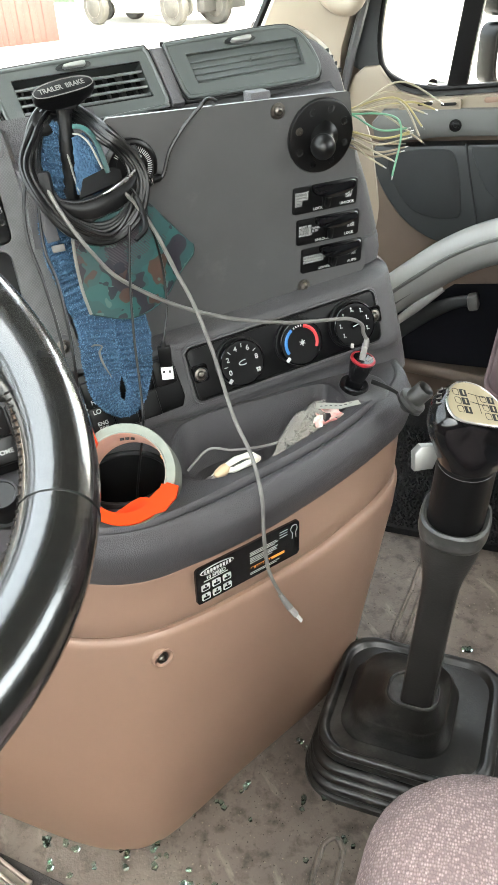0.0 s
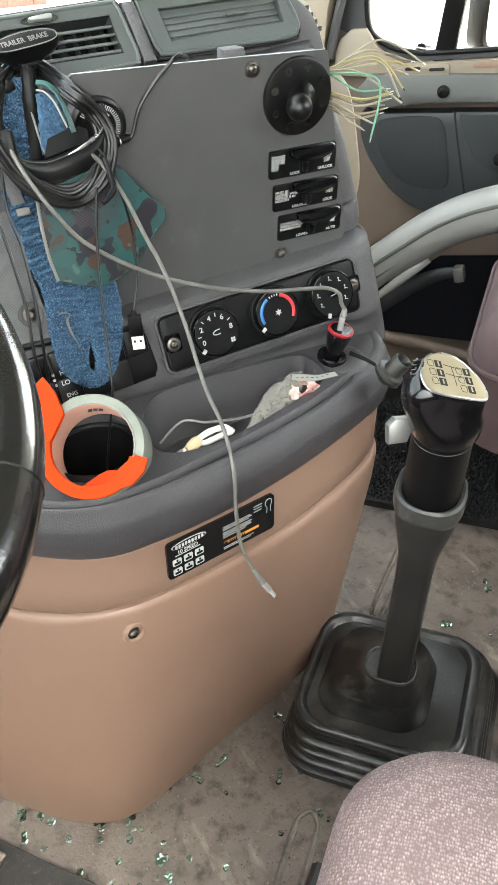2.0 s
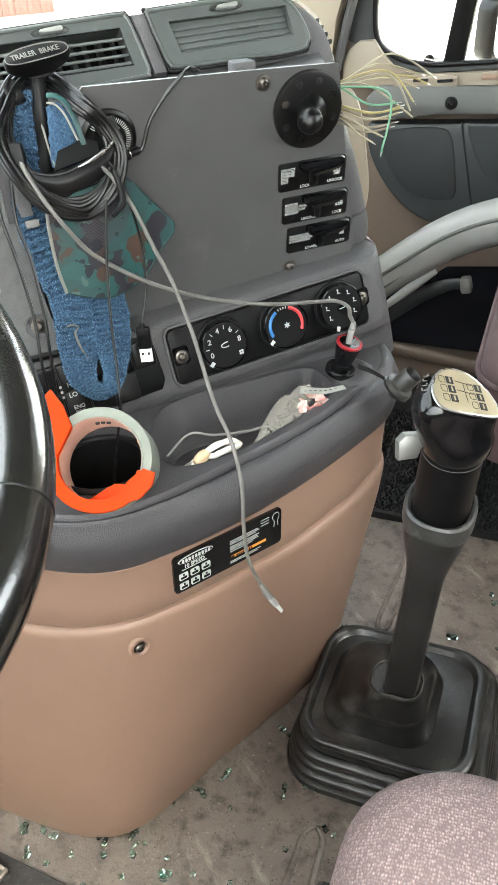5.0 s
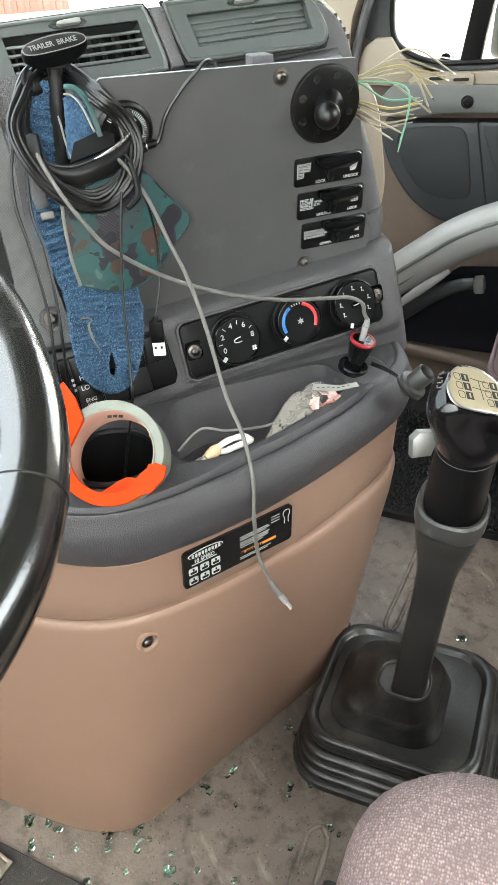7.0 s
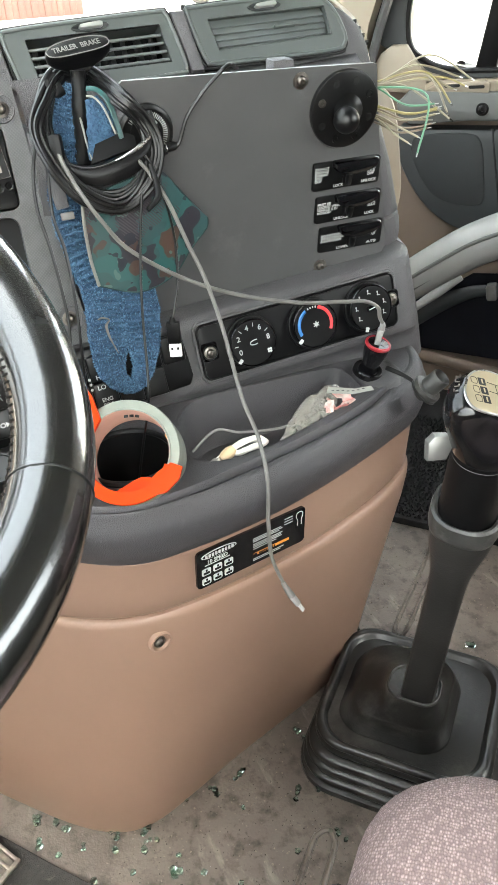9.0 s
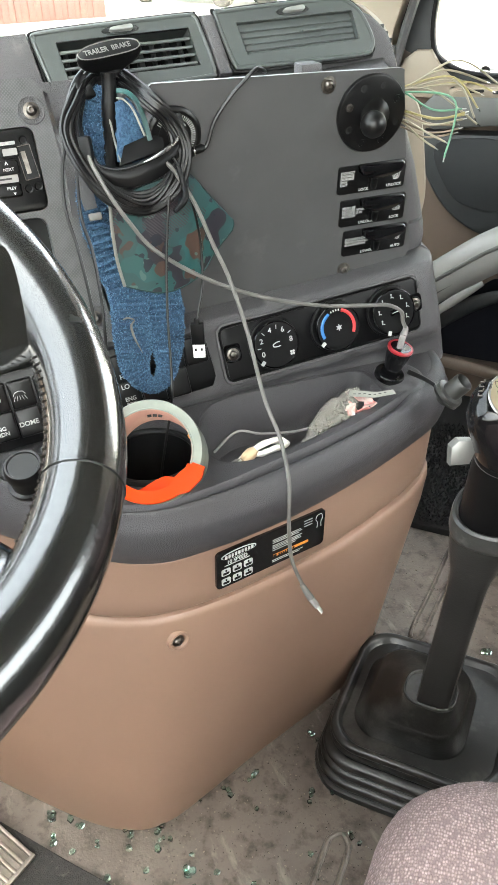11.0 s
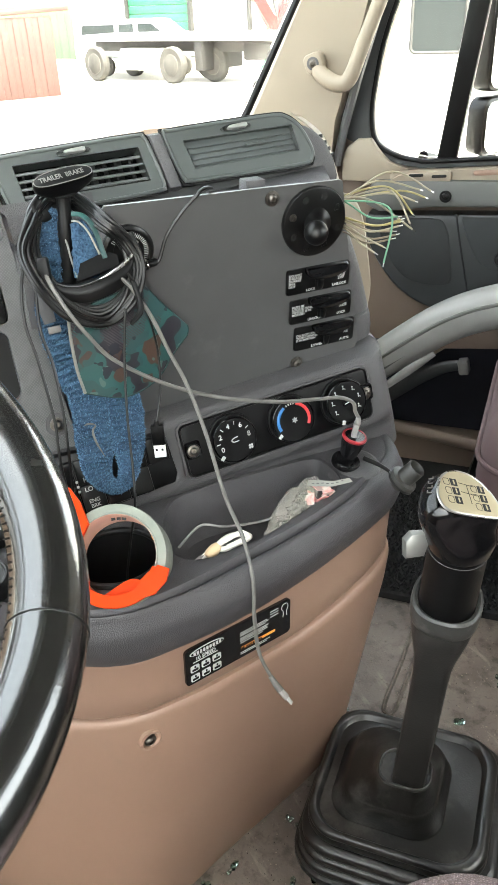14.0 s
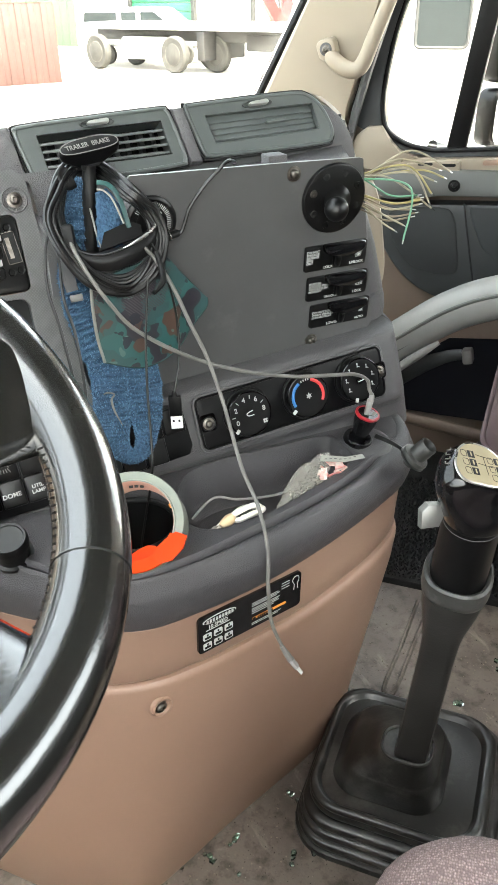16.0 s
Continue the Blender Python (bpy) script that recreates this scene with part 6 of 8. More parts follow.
for i in range(2, len(tiers), 2):
    r0, r1, f0, f1, z1, rad = tiers[i + 1]
    z0 = tiers[i - 1][4]
    g, h = 0.0055, z1 - z0
    rows = [(r0 + g + d, r1 - g - d, f0 + g + d, f1 - g - d, z0 + h * u, rad) for d, u in ((0.004, -0.1), (0.0, 0.08), (-0.0042, 0.26), (-0.0060, 0.52), (-0.0046, 0.78), (-0.001, 0.94), (0.004, 1.05))]
    part("rib", moulded(rows, 16), RUBBER, boot)
ledge = [(-0.124, 0.094, -0.294, -0.06, 0.082, 0.048), (-0.127, 0.096, -0.297, -0.058, 0.0885, 0.048), (-0.126, 0.094, -0.294, -0.059, 0.0935, 0.047), (-0.122, 0.09, -0.289, -0.063, 0.0962, 0.046), (-0.118, 0.085, -0.283, -0.067, 0.0955, 0.044), (-0.1145, 0.080, -0.278, -0.071, 0.0905, 0.042), (-0.111, 0.076, -0.272, -0.075, 0.0872, 0.041), (-0.102, 0.067, -0.252, -0.079, 0.0865, 0.041), (-0.0955, 0.060, -0.238, -0.083, 0.0885, 0.041), (-0.0952, 0.055, -0.2345, -0.087, 0.097, 0.041), (-0.0965, 0.046, -0.231, -0.095, 0.117, 0.040), (-0.0968, 0.040, -0.2285, -0.100, 0.1275, 0.039), (-0.0955, 0.036, -0.2262, -0.104, 0.1335, 0.037), (-0.0938, 0.030, -0.2238, -0.109, 0.1375, 0.035), (-0.0915, 0.014, -0.2212, -0.122, 0.1460, 0.031), (-0.0893, -0.006, -0.2186, -0.136, 0.1570, 0.027), (-0.0878, -0.022, -0.2166, -0.1445, 0.1680, 0.024), (-0.0866, -0.028, -0.2154, -0.147, 0.1750, 0.0228)]
part("gaiter", moulded(ledge, 90), RUBBER, boot, "dusty moulded rubber gaiter")
cuff = [(-0.0868, -0.0275, -0.2156, -0.1465, 0.1735, 0.023), (-0.0872, -0.0285, -0.2158, -0.1465, 0.1765, 0.0226), (-0.0862, -0.030, -0.2148, -0.1475, 0.1790, 0.022), (-0.0846, -0.0312, -0.2132, -0.149, 0.1788, 0.0212), (-0.0838, -0.032, -0.2122, -0.150, 0.1760, 0.021), (-0.084, -0.033, -0.211, -0.151, 0.160, 0.02)]
part("collar", moulded(cuff, 36), RUBBER_WORN, boot, "worn rubber cuff")
lever = thing("gear_lever", (0.086, -0.178, 0.17), "tall black gear lever with a glossy knob and gold shift plate", "gear lever")
LA, LB = Vector((0.092, -0.172, 0.165)), Vector((0.0385, -0.275, 0.640))
LD = (LB - LA).normalized()
lx = (RW - LD * RW.dot(LD)).normalized()
LM = Matrix((lx, LD.cross(lx), LD)).transposed().to_4x4()


def lev(s):
    m = LM.copy()
    m.translation = LA + LD * s
    return m


def squarish(r, k, seg=48):
    """Outline between a circle and a square."""
    out = []
    for j in range(seg):
        a = 2 * math.pi * j / seg
        c, s = math.cos(a), math.sin(a)
        q = (abs(c) ** k + abs(s) ** k) ** (-1 / k)
        out.append((r * c * q, r * s * q))
    return out


def lever_skin(rows):
    return rings(bmesh.new(), [[lev(s) @ Vector((x + ox, y, 0)) for x, y in squarish(r, k)] for s, r, k, ox in rows])


part("shaft", lever_skin([(-0.02, 0.0214, 7, 0), (0.02, 0.0212, 7, 0), (0.10, 0.0205, 7, 0), (0.20, 0.0195, 7, 0), (0.265, 0.0193, 6, 0), (0.292, 0.0200, 5, 0), (0.312, 0.0222, 4, 0), (0.332, 0.0258, 3.4, 0), (0.352, 0.0292, 3.0, 0), (0.366, 0.0305, 2.8, 0), (0.384, 0.0305, 2.6, 0), (0.392, 0.029, 2.4, 0)]), SHAFT, lever, "square rubber lever cover")
part("collar", lever_skin([(0.3715, 0.0300, 2.8, 0), (0.3735, 0.0322, 2.7, 0), (0.380, 0.0336, 2.6, 0), (0.390, 0.0338, 2.5, 0), (0.3965, 0.0328, 2.5, 0), (0.3985, 0.0305, 2.4, 0), (0.397, 0.0280, 2.3, 0), (0.392, 0.027, 2.2, 0)]), RUBBER_WORN, lever, "scuffed rubber collar")
part("sleeve", lever_skin([(0.385, 0.0268, 2.1, 0), (0.40, 0.0268, 2.1, 0), (0.43, 0.0268, 2.1, 0), (0.480, 0.0262, 2.1, 0), (0.497, 0.0255, 2.1, 0), (0.502, 0.022, 2.1, 0)]), MATT, lever)
part("sleeve_ring", tube([lev(0.474) @ Vector((x, y, 0)) for x, y in squarish(0.0265, 2.1)], 0.0003, 6, closed=True), GREY, lever)
part("red_button", tube([lev(s) @ Vector((0.0255, -0.013, 0)) for s in (0.399, 0.404, 0.409)], 0.0022, 6), RED_RING, lever)
# knob: a leaning egg with a slanted plate on top
kup = Vector((0.24, -0.46, 0.945)).normalized()     # plate's outward side
kx = (Vector((0.94, -0.33, -0.03)) - kup * Vector((0.94, -0.33, -0.03)).dot(kup)).normalized()
KM = Matrix((kx, kup.cross(kx), kup)).transposed().to_4x4()
KM.translation = Vector((0.029, -0.282, 0.689)) + kx * 0.0035
PLATE_LINE = [(p.x, p.y) for p in spline([(x, y, 0) for x, y in ((-0.0292, -0.0060), (-0.0262, 0.0050), (-0.0205, 0.0150), (-0.0110, 0.0222), (0.0000, 0.0236), (0.0115, 0.0205), (0.0210, 0.0115), (0.0275, -0.0010), (0.0292, -0.0110), (0.0270, -0.0175), (0.0190, -0.0200), (0.0000, -0.0207), (-0.0170, -0.0202), (-0.0262, -0.0165))], 56, True)]


def plate_reach(a):
    """How far the plate's outline lies from its centre in the direction a."""
    best = min(PLATE_LINE, key=lambda p: abs((math.atan2(p[1], p[0]) - a + math.pi) % (2 * math.pi) - math.pi))
    return math.hypot(*best)


reach = [plate_reach(2 * math.pi * k / 48) for k in range(48)]
reach = [(reach[k - 1] + 2 * reach[k] + reach[(k + 1) % 48]) / 4 for k in range(48)]
neck_x = (kx - LD * kx.dot(LD)).normalized()
krows = []
for share, at, wide, grow in ((0, lev(0.478).translation, 0.0264, 1), (0, lev(0.4805).translation, 0.0282, 1), (0.08, lev(0.4840).translation, 0.0300, 1.08), (0.24, KM @ Vector((0.0150, -0.0065, -0.0370)), 0.0318, 1.18), (0.46, KM @ Vector((0.0085, -0.0045, -0.0300)), 0.0328, 1.24), (0.70, KM @ Vector((0.0030, -0.0022, -0.0230)), 0.033, 1.265), (0.90, KM @ Vector((-0.0005, -0.0008, -0.0160)), 0.032, 1.255), (1, KM @ Vector((-0.0014, -0.0002, -0.0100)), 0.03, 1.21), (1, KM @ Vector((-0.0010, 0, -0.0050)), 0.03, 1.14), (1, KM @ Vector((-0.0004, 0, -0.0014)), 0.03, 1.065), (1, KM @ Vector((0, 0, 0.0006)), 0.03, 1.0), (1, KM @ Vector((0, 0, 0.0012)), 0.03, 0.94)):
    up_ = LD.lerp(kup, share).normalized()
    ax = neck_x.lerp(kx, share)
    ax = (ax - up_ * ax.dot(up_)).normalized()
    ay = up_.cross(ax)
    krows.append([at + (ax * math.cos(2 * math.pi * k / 48) + ay * math.sin(2 * math.pi * k / 48)) * (wide * (1 - share) + reach[k] * grow * share) for k in range(48)])
part("knob", rings(bmesh.new(), krows), GLOSS, lever, "glossy black knob")
part("plate_rim", tube([KM @ Vector((x * 1.01, y * 1.01, 0.0014)) for x, y in PLATE_LINE], 0.0012, 6, closed=True), CHROME, lever, "bright plate rim")
kplate = part("shift_plate", rings(bmesh.new(), [[KM @ Vector((x, y, z)) for x, y in PLATE_LINE] for z in (0.0006, 0.0022)]), BRASS, lever, "gold shift pattern plate", smooth=False)
for cx, up in ((-0.0108, 0.0), (0.0150, -0.0035)):
    for k in range(3):
        cy = 0.0105 - k * 0.0092 + up
        part("gear_mark", box(0.0064, 0.0072, 0.0004, KM @ pose(cx, cy, 0.0025), 0.0001, 1), BLACK_INK, kplate)
        part("gear_mark", box(0.0014, 0.0046, 0.0003, KM @ pose(cx, cy, 0.0028)), BRASS, kplate)
        part("gear_ring", tube([KM @ Vector((cx - 0.0072 + x, cy + y, 0.0024)) for x, y in rrect(0.0056, 0.0066, 0.0016, 3)], 0.00022, 4, closed=True), BLACK_INK, kplate)
        if k < 2:
            part("pattern_line", box(0.0150, 0.0003, 0.0003, KM @ pose(0.0015, 0.0100 - k * 0.0092, 0.0024, 0, 0, -7)), BLACK_INK, kplate)
part("pattern_line", box(0.0003, 0.0190, 0.0003, KM @ pose(0.0015, 0.0000, 0.0024)), BLACK_INK, kplate)
for k in range(4):
    m_ = KM @ pose(-0.0335 + 0.0018 * k, 0.000 + k * 0.0052, -0.0035, 0, -40, -20)
    part("raised_mark", box(0.0040, 0.0010, 0.0010, m_, 0.0003, 1), SCREW, lever)
    part("raised_mark", box(0.0010, 0.0030, 0.0010, m_ @ pose(0.0018 if k % 2 else -0.0016, 0.0012, 0), 0.0003, 1), SCREW, lever)
FL = face((-0.0015, -0.2640, 0.6380), (0.96, -0.26, 0.05), (0.15, 0.2, 0.97))
part("range_switch", prism([(-0.0105, -0.0115), (0.006, -0.012), (0.011, -0.002), (0.009, 0.009), (-0.003, 0.0105), (-0.0095, 0.005)], -0.005, 0.005, FL, 0.002), ALU, lever, "silver range switch")
part("switch_neck", tube([FL @ Vector((0.008, 0.0, 0.0)), FL @ Vector((0.024, -0.004, 0.001))], 0.003, 8), ALU, lever)

# ---- seats ----
def cushion(name, r0, r1, f0, f1, z0, z1, mat_, label, piping):
    s = thing(name, cab((r0 + r1) / 2, (f0 + f1) / 2, 0), label, "seat")
    rows = []
    for z, inset, rad in ((z0, 0.03, 0.06), (z0 + 0.02, 0.008, 0.07), ((z0 + z1) / 2, 0.0, 0.08), (z1 - 0.055, 0.004, 0.085), (z1 - 0.03, 0.014, 0.085), (z1 - 0.012, 0.034, 0.08), (z1 - 0.003, 0.065, 0.07), (z1, 0.11, 0.05)):
        rows.append([cab((r0 + r1) / 2 + x, (f0 + f1) / 2 + y, z) for x, y in rrect(r1 - r0 - 2 * inset, f1 - f0 - 2 * inset, rad, 8)])
    part("cushion", rings(bmesh.new(), rows), mat_, s)
    if piping:
        part("piping", tube([cab((r0 + r1) / 2 + x, (f0 + f1) / 2 + y, z1 - 0.075) for x, y in rrect(r1 - r0 + 0.002, f1 - f0 + 0.002, 0.08, 8)], 0.005, 8, closed=True), mat_, s)
    part("base", box(r1 - r0 - 0.06, f1 - f0 - 0.1, 0.10, cabm((r0 + r1) / 2, (f0 + f1) / 2 - 0.02, z0 - 0.045), 0.02, 3), MATT, s, "black plastic seat base")
    part("pedestal", box(r1 - r0 - 0.16, f1 - f0 - 0.2, z0 - 0.09, cabm((r0 + r1) / 2, (f0 + f1) / 2 - 0.03, (z0 - 0.09) / 2), 0.02), MATT, s)
    part("slide_rail", tube([cab(r0 + 0.06, f1 - 0.02, z0 - 0.07), cab(r0 + 0.03, f1 + 0.02, z0 - 0.10), cab((r0 + r1) / 2, f1 + 0.03, z0 - 0.11), cab(r1 - 0.03, f1 + 0.02, z0 - 0.10)], 0.012, 8, 24), BLACK, s)
    return s


cushion("driver_seat", -0.88, -0.320, -0.80, -0.193, 0.30, 0.463, SEAT, "mauve woven cloth driver seat cushion", False)
pseat = cushion("passenger_seat", 0.365, 0.90, -0.80, -0.195, 0.22, 0.455, SEAT_P, "plum cloth passenger seat on a black base", True)
part("backrest", box(0.50, 0.14, 0.62, cabm(0.66, -0.83, 0.74, 10), 0.06, 4), SEAT_P, pseat)

# ---- trailer brake handle ----
tb = thing("trailer_brake_lever", (-0.205, 0.05, 0.80), "black t shaped trailer brake lever with white lettering", "brake lever")
TF = Vector((-0.06, -0.60, 0.80)).normalized()                # the way the lettered top faces
tex = (Vector((0.985, 0.12, 0.05)) - TF * Vector((0.985, 0.12, 0.05)).dot(TF)).normalized()
TG = Matrix((tex, TF.cross(tex), TF)).transposed().to_4x4()
TG.translation = Vector((-0.1965, 0.0500, 0.9165))
top = [Vector((0.0295 * x, 0.0090 * y + 0.0016 * (1 - x * x), 0)) for x, y in squarish(1.0, 2.5, 44)]
grip = []
for k, h, low_, mixed in ((0.90, 0.0006, 0, 0), (0.965, 0.0002, 0, 0), (1.0, -0.0014, 0, 0), (1.01, -0.0040, 0, 0), (0.985, -0.0085, 0, 0), (0.90, -0.0125, 0.05, 0.02), (0.70, -0.0160, 0.25, 0.12), (0.50, -0.0190, 0.55, 0.35), (0.36, -0.0225, 0.85, 0.7), (0.26, -0.0260, 1.0, 1.0)):
    ring_ = []
    for (x, y), p in zip(squarish(1.0, 2.5, 44), top):
        q = TG @ Vector((p.x * k, p.y * (k * 0.5 + 0.5), h))
        foot = Vector((-0.1990 + 0.0072 * x, 0.0515 + 0.0066 * y, 0.8960 + 0.0010 * y))
        ring_.append(q.lerp(foot, mixed))
    grip.append(ring_)
part("grip", rings(bmesh.new(), grip), MATT, tb)
part("grip_rim", tube([TG @ Vector((p.x * 0.955, p.y * 0.93, 0.0006)) for p in top], 0.0005, 6, closed=True), CABLE_GREY, tb)
text("lettering", "TRAILER  BRAKE", 0.0078, TG @ pose(-0.001, 0.0012, 0.0007, -90), CABLE_GREY, tb, squeeze=0.76)
part("stem", tube([(-0.1990, 0.0515, 0.8985), (-0.1995, 0.0510, 0.892), (-0.2005, 0.050, 0.880), (-0.2020, 0.049, 0.866), (-0.2045, 0.048, 0.837), (-0.210, 0.050, 0.80)], [0.0072, 0.0066, 0.0071, 0.0081, 0.0074, 0.010], 16, 40), MATT, tb)

# ---- blue terry strap with camouflage flap ----
glove = thing("terry_strap", (-0.2, -0.02, 0.61), "blue terry cloth strap with camouflage flap on the brake lever", "strap")
STR = [(-0.2060, 0.058, 0.8860), (-0.2140, 0.055, 0.868), (-0.223, 0.050, 0.82), (-0.2250, 0.044, 0.777), (-0.2195, 0.034, 0.740), (-0.2125, 0.016, 0.708), (-0.2150, 0.000, 0.683), (-0.2172, -0.011, 0.658), (-0.2195, -0.019, 0.640), (-0.2130, -0.0245, 0.6255), (-0.2030, -0.0255, 0.6195), (-0.1920, -0.0235, 0.6240), (-0.1855, -0.0170, 0.638), (-0.1812, -0.008, 0.658), (-0.1780, 0.004, 0.683), (-0.1768, 0.018, 0.705), (-0.179, 0.034, 0.740), (-0.183, 0.046, 0.78)]


def ribbon(points, half, thick, n, seg=20, wob=0.0, rows_=0.0):
    """A soft flat band: 'half' wide to each side, with a lumpy surface; rows_: the turn from ring to ring of its knitted ridges."""
    pts = spline(points, n)
    hs = [v.x for v in spline([(h, 0, 0) for h in half], n)]
    loops = []
    for i, p in enumerate(pts):
        d = (pts[min(i + 1, n - 1)] - pts[max(i - 1, 0)]).normalized()
        side = Vector((0, -1, 0)).cross(d).normalized()
        nor = d.cross(side).normalized()
        ring_ = []
        for a, b in squarish(1.0, 3.0, seg):
            k = 1 + wob * noise.noise(p * 160 + Vector((a, b, 0)) * 2.0)
            rib_ = 1 + (0.34 * math.sin(i * rows_ + 1.4 * noise.noise(p * 90)) if rows_ else 0)
            ring_.append(p + side * (a * hs[i] * k) + nor * (b * thick * k * rib_))
        loops.append(ring_)
    return rings(bmesh.new(), loops)


band = part("band", ribbon(STR, [0.006, 0.0130, 0.0165, 0.018, 0.018, 0.0178, 0.0178, 0.0172, 0.0135, 0.0088, 0.0064, 0.0085, 0.0112, 0.0165, 0.0182, 0.0172, 0.017, 0.017], 0.006, 420, 22, 0.14, 1.35), TERRY, glove)
# loops of the pile
rng = random.Random(4)
tuft = bmesh.new()
mesh_ = band.data
for poly in mesh_.polygons:
    if poly.normal.y > 0.35:
        continue
    for _ in range(2):
        vs = [mesh_.vertices[i].co for i in poly.vertices]
        u, v = rng.random(), rng.random()
        if len(vs) < 4:
            continue
        p = vs[0].lerp(vs[1], u).lerp(vs[3].lerp(vs[2], u), v)
        h = 0.0011 + 0.0015 * rng.random()
        d = (poly.normal + Vector((rng.uniform(-1, 1), rng.uniform(-1, 1), rng.uniform(-1, 1))) * 0.55).normalized()
        s = d.orthogonal().normalized() * 0.0007
        e = d.cross(s)
        a = [tuft.verts.new(p + s), tuft.verts.new(p - s * 0.5 + e * 0.8), tuft.verts.new(p - s * 0.5 - e * 0.8), tuft.verts.new(p + d * h)]
        for i, j in ((0, 1), (1, 2), (2, 0)):
            tuft.faces.new((a[i], a[j], a[3]))
pile = part("terry_nap", tuft, NAP, glove)
tagged(pile, kind="stuff")
part("inner_band", ribbon([(-0.1928, 0.0395, 0.8772), (-0.1899, 0.0365, 0.8663), (-0.1882, 0.0335, 0.8534), (-0.1914, 0.0310, 0.8250)], [0.006, 0.0095, 0.0125, 0.012], 0.005, 30, 18, 0.16), TERRY, glove)
part("edge_binding", tube([(-0.1979, 0.030, 0.8869), (-0.1887, 0.026, 0.8848), (-0.1812, 0.019, 0.8741), (-0.1762, 0.010, 0.8469)], 0.0026, 8, 30, flat=0.5), CAMO, glove, "camouflage binding")
part("edge_piping", tube([(-0.1995, 0.027, 0.8812), (-0.1931, 0.024, 0.8796), (-0.1872, 0.017, 0.8714), (-0.1815, 0.008, 0.8518)], 0.0010, 6, 30), PIPING, glove)
part("edge_piping", tube([(-0.2060, 0.046, 0.872), (-0.2040, 0.040, 0.856), (-0.203, 0.034, 0.840), (-0.2005, 0.026, 0.824)], 0.0010, 6, 30), PIPING, glove)
# printed tick
tick = [(-0.2235, -0.0075, 0.6880), (-0.2190, -0.0085, 0.6895), (-0.2130, -0.0105, 0.6870), (-0.2170, -0.0120, 0.6820), (-0.2155, -0.0160, 0.6700), (-0.2105, -0.0215, 0.6560)]
part("print", tube(tick, [0.0005, 0.0010, 0.0007, 0.0014, 0.0012, 0.0003], 6, 30, flat=0.4), CABLE_GREY, glove, "pale curved print")
# flap
fl_a = [(-0.219, 0.018, 0.800), (-0.220, 0.020, 0.775), (-0.219, 0.019, 0.742), (-0.2150, 0.0165, 0.7155)]
fl_b = [(-0.175, 0.014, 0.812), (-0.178, 0.016, 0.775), (-0.179, 0.015, 0.738), (-0.176, 0.014, 0.7035)]
fl_c = [(-0.146, 0.016, 0.817), (-0.143, 0.018, 0.780), (-0.141, 0.018, 0.745), (-0.140, 0.018, 0.7125)]
fl_d = [(-0.123, 0.020, 0.790), (-0.119, 0.021, 0.770), (-0.118, 0.022, 0.752), (-0.119, 0.022, 0.7345)]
fl_e = [(-0.0990, 0.023, 0.7640), (-0.0985, 0.023, 0.7605), (-0.0988, 0.023, 0.7570), (-0.1000, 0.023, 0.7535)]
cols = [spline([(x, y - 0.009, z) for x, y, z in c], 16) for c in (fl_a, fl_b, fl_c, fl_d, fl_e)]
grid = [spline([c[i] for c in cols], 28) for i in range(16)]
flap_bm = rings(bmesh.new(), [row + [p + Vector((0, 0.0022, 0)) for p in row[::-1]] for row in grid])
part("camouflage_flap", flap_bm, CAMO, glove, "teal camouflage flap")
part("flap_piping", tube([r[0] for r in grid], 0.0016, 6), PIPING, glove)
part("flap_edge", tube([p + Vector((0, -0.0006, 0)) for p in grid[-1]] + [r[-1] for r in grid[::-1]], 0.0007, 6), surface("flap_edge", (0.012, 0.040, 0.040), rough=0.7, fine=400, bump=0.2), glove)
clip = thing("steel_clip", (-0.24, 0.01, 0.78), "flat steel spring clip on a grey strap", "clip")
part("strap", ribbon([(-0.2370, 0.040, 0.826), (-0.2365, 0.032, 0.806), (-0.2345, 0.026, 0.788)], [0.006, 0.0065, 0.006], 0.0018, 14, 12), GREY, clip)
part("clip_plate", box(0.0125, 0.003, 0.007, face((-0.2320, 0.0235, 0.7815), (0.99, -0.05, 0.06), (0, 0.3, 0.95)), 0.001), CABLE_GREY, clip)

# ---- headset with its coil of cable ----
coil = thing("coiled_cable", (-0.19, 0.01, 0.79), "coil of thin black cable looped over the brake lever", "cable")
LOOP = [(-0.2049, 0.066, 0.8976), (-0.1872, 0.066, 0.8945), (-0.1720, 0.018, 0.8800), (-0.1537, 0.016, 0.8587), (-0.1472, 0.010, 0.8348), (-0.1589, 0.0, 0.8088), (-0.1873, -0.004, 0.7923), (-0.2178, 0.0, 0.8043), (-0.2368, 0.010, 0.8303), (-0.2442, 0.030, 0.8579), (-0.2321, 0.050, 0.8807), (-0.2187, 0.060, 0.8939)]
rng = random.Random(11)
mid_ = sum((Vector(p) for p in LOOP), Vector()) / len(LOOP)
for k in range(15):
    grow, ph = 0.83 + 0.017 * k + rng.uniform(-0.02, 0.02), rng.uniform(0, 6.28)
    pts = []
    for j, p in enumerate(LOOP):
        a = 2 * math.pi * j / len(LOOP)
        low_ = max(0, -math.cos(a))
        q = mid_ + (Vector(p) - mid_) * (grow + 0.035 * math.sin(2 * a + ph) + 0.02 * math.sin(3 * a - ph))
        pts.append(q + Vector((rng.uniform(-0.0015, 0.0015), -0.0012 * (k % 4) + 0.002 * math.sin(a + ph), -0.004 * low_ * rng.random())))
    part("turn", tube(pts, 0.0022 if k < 10 else 0.0027, 8, 96, closed=True), CABLE, coil)
headset = thing("headset", (-0.18, 0.0, 0.80), "black plastic headset band nested in the cable coil", "headset")
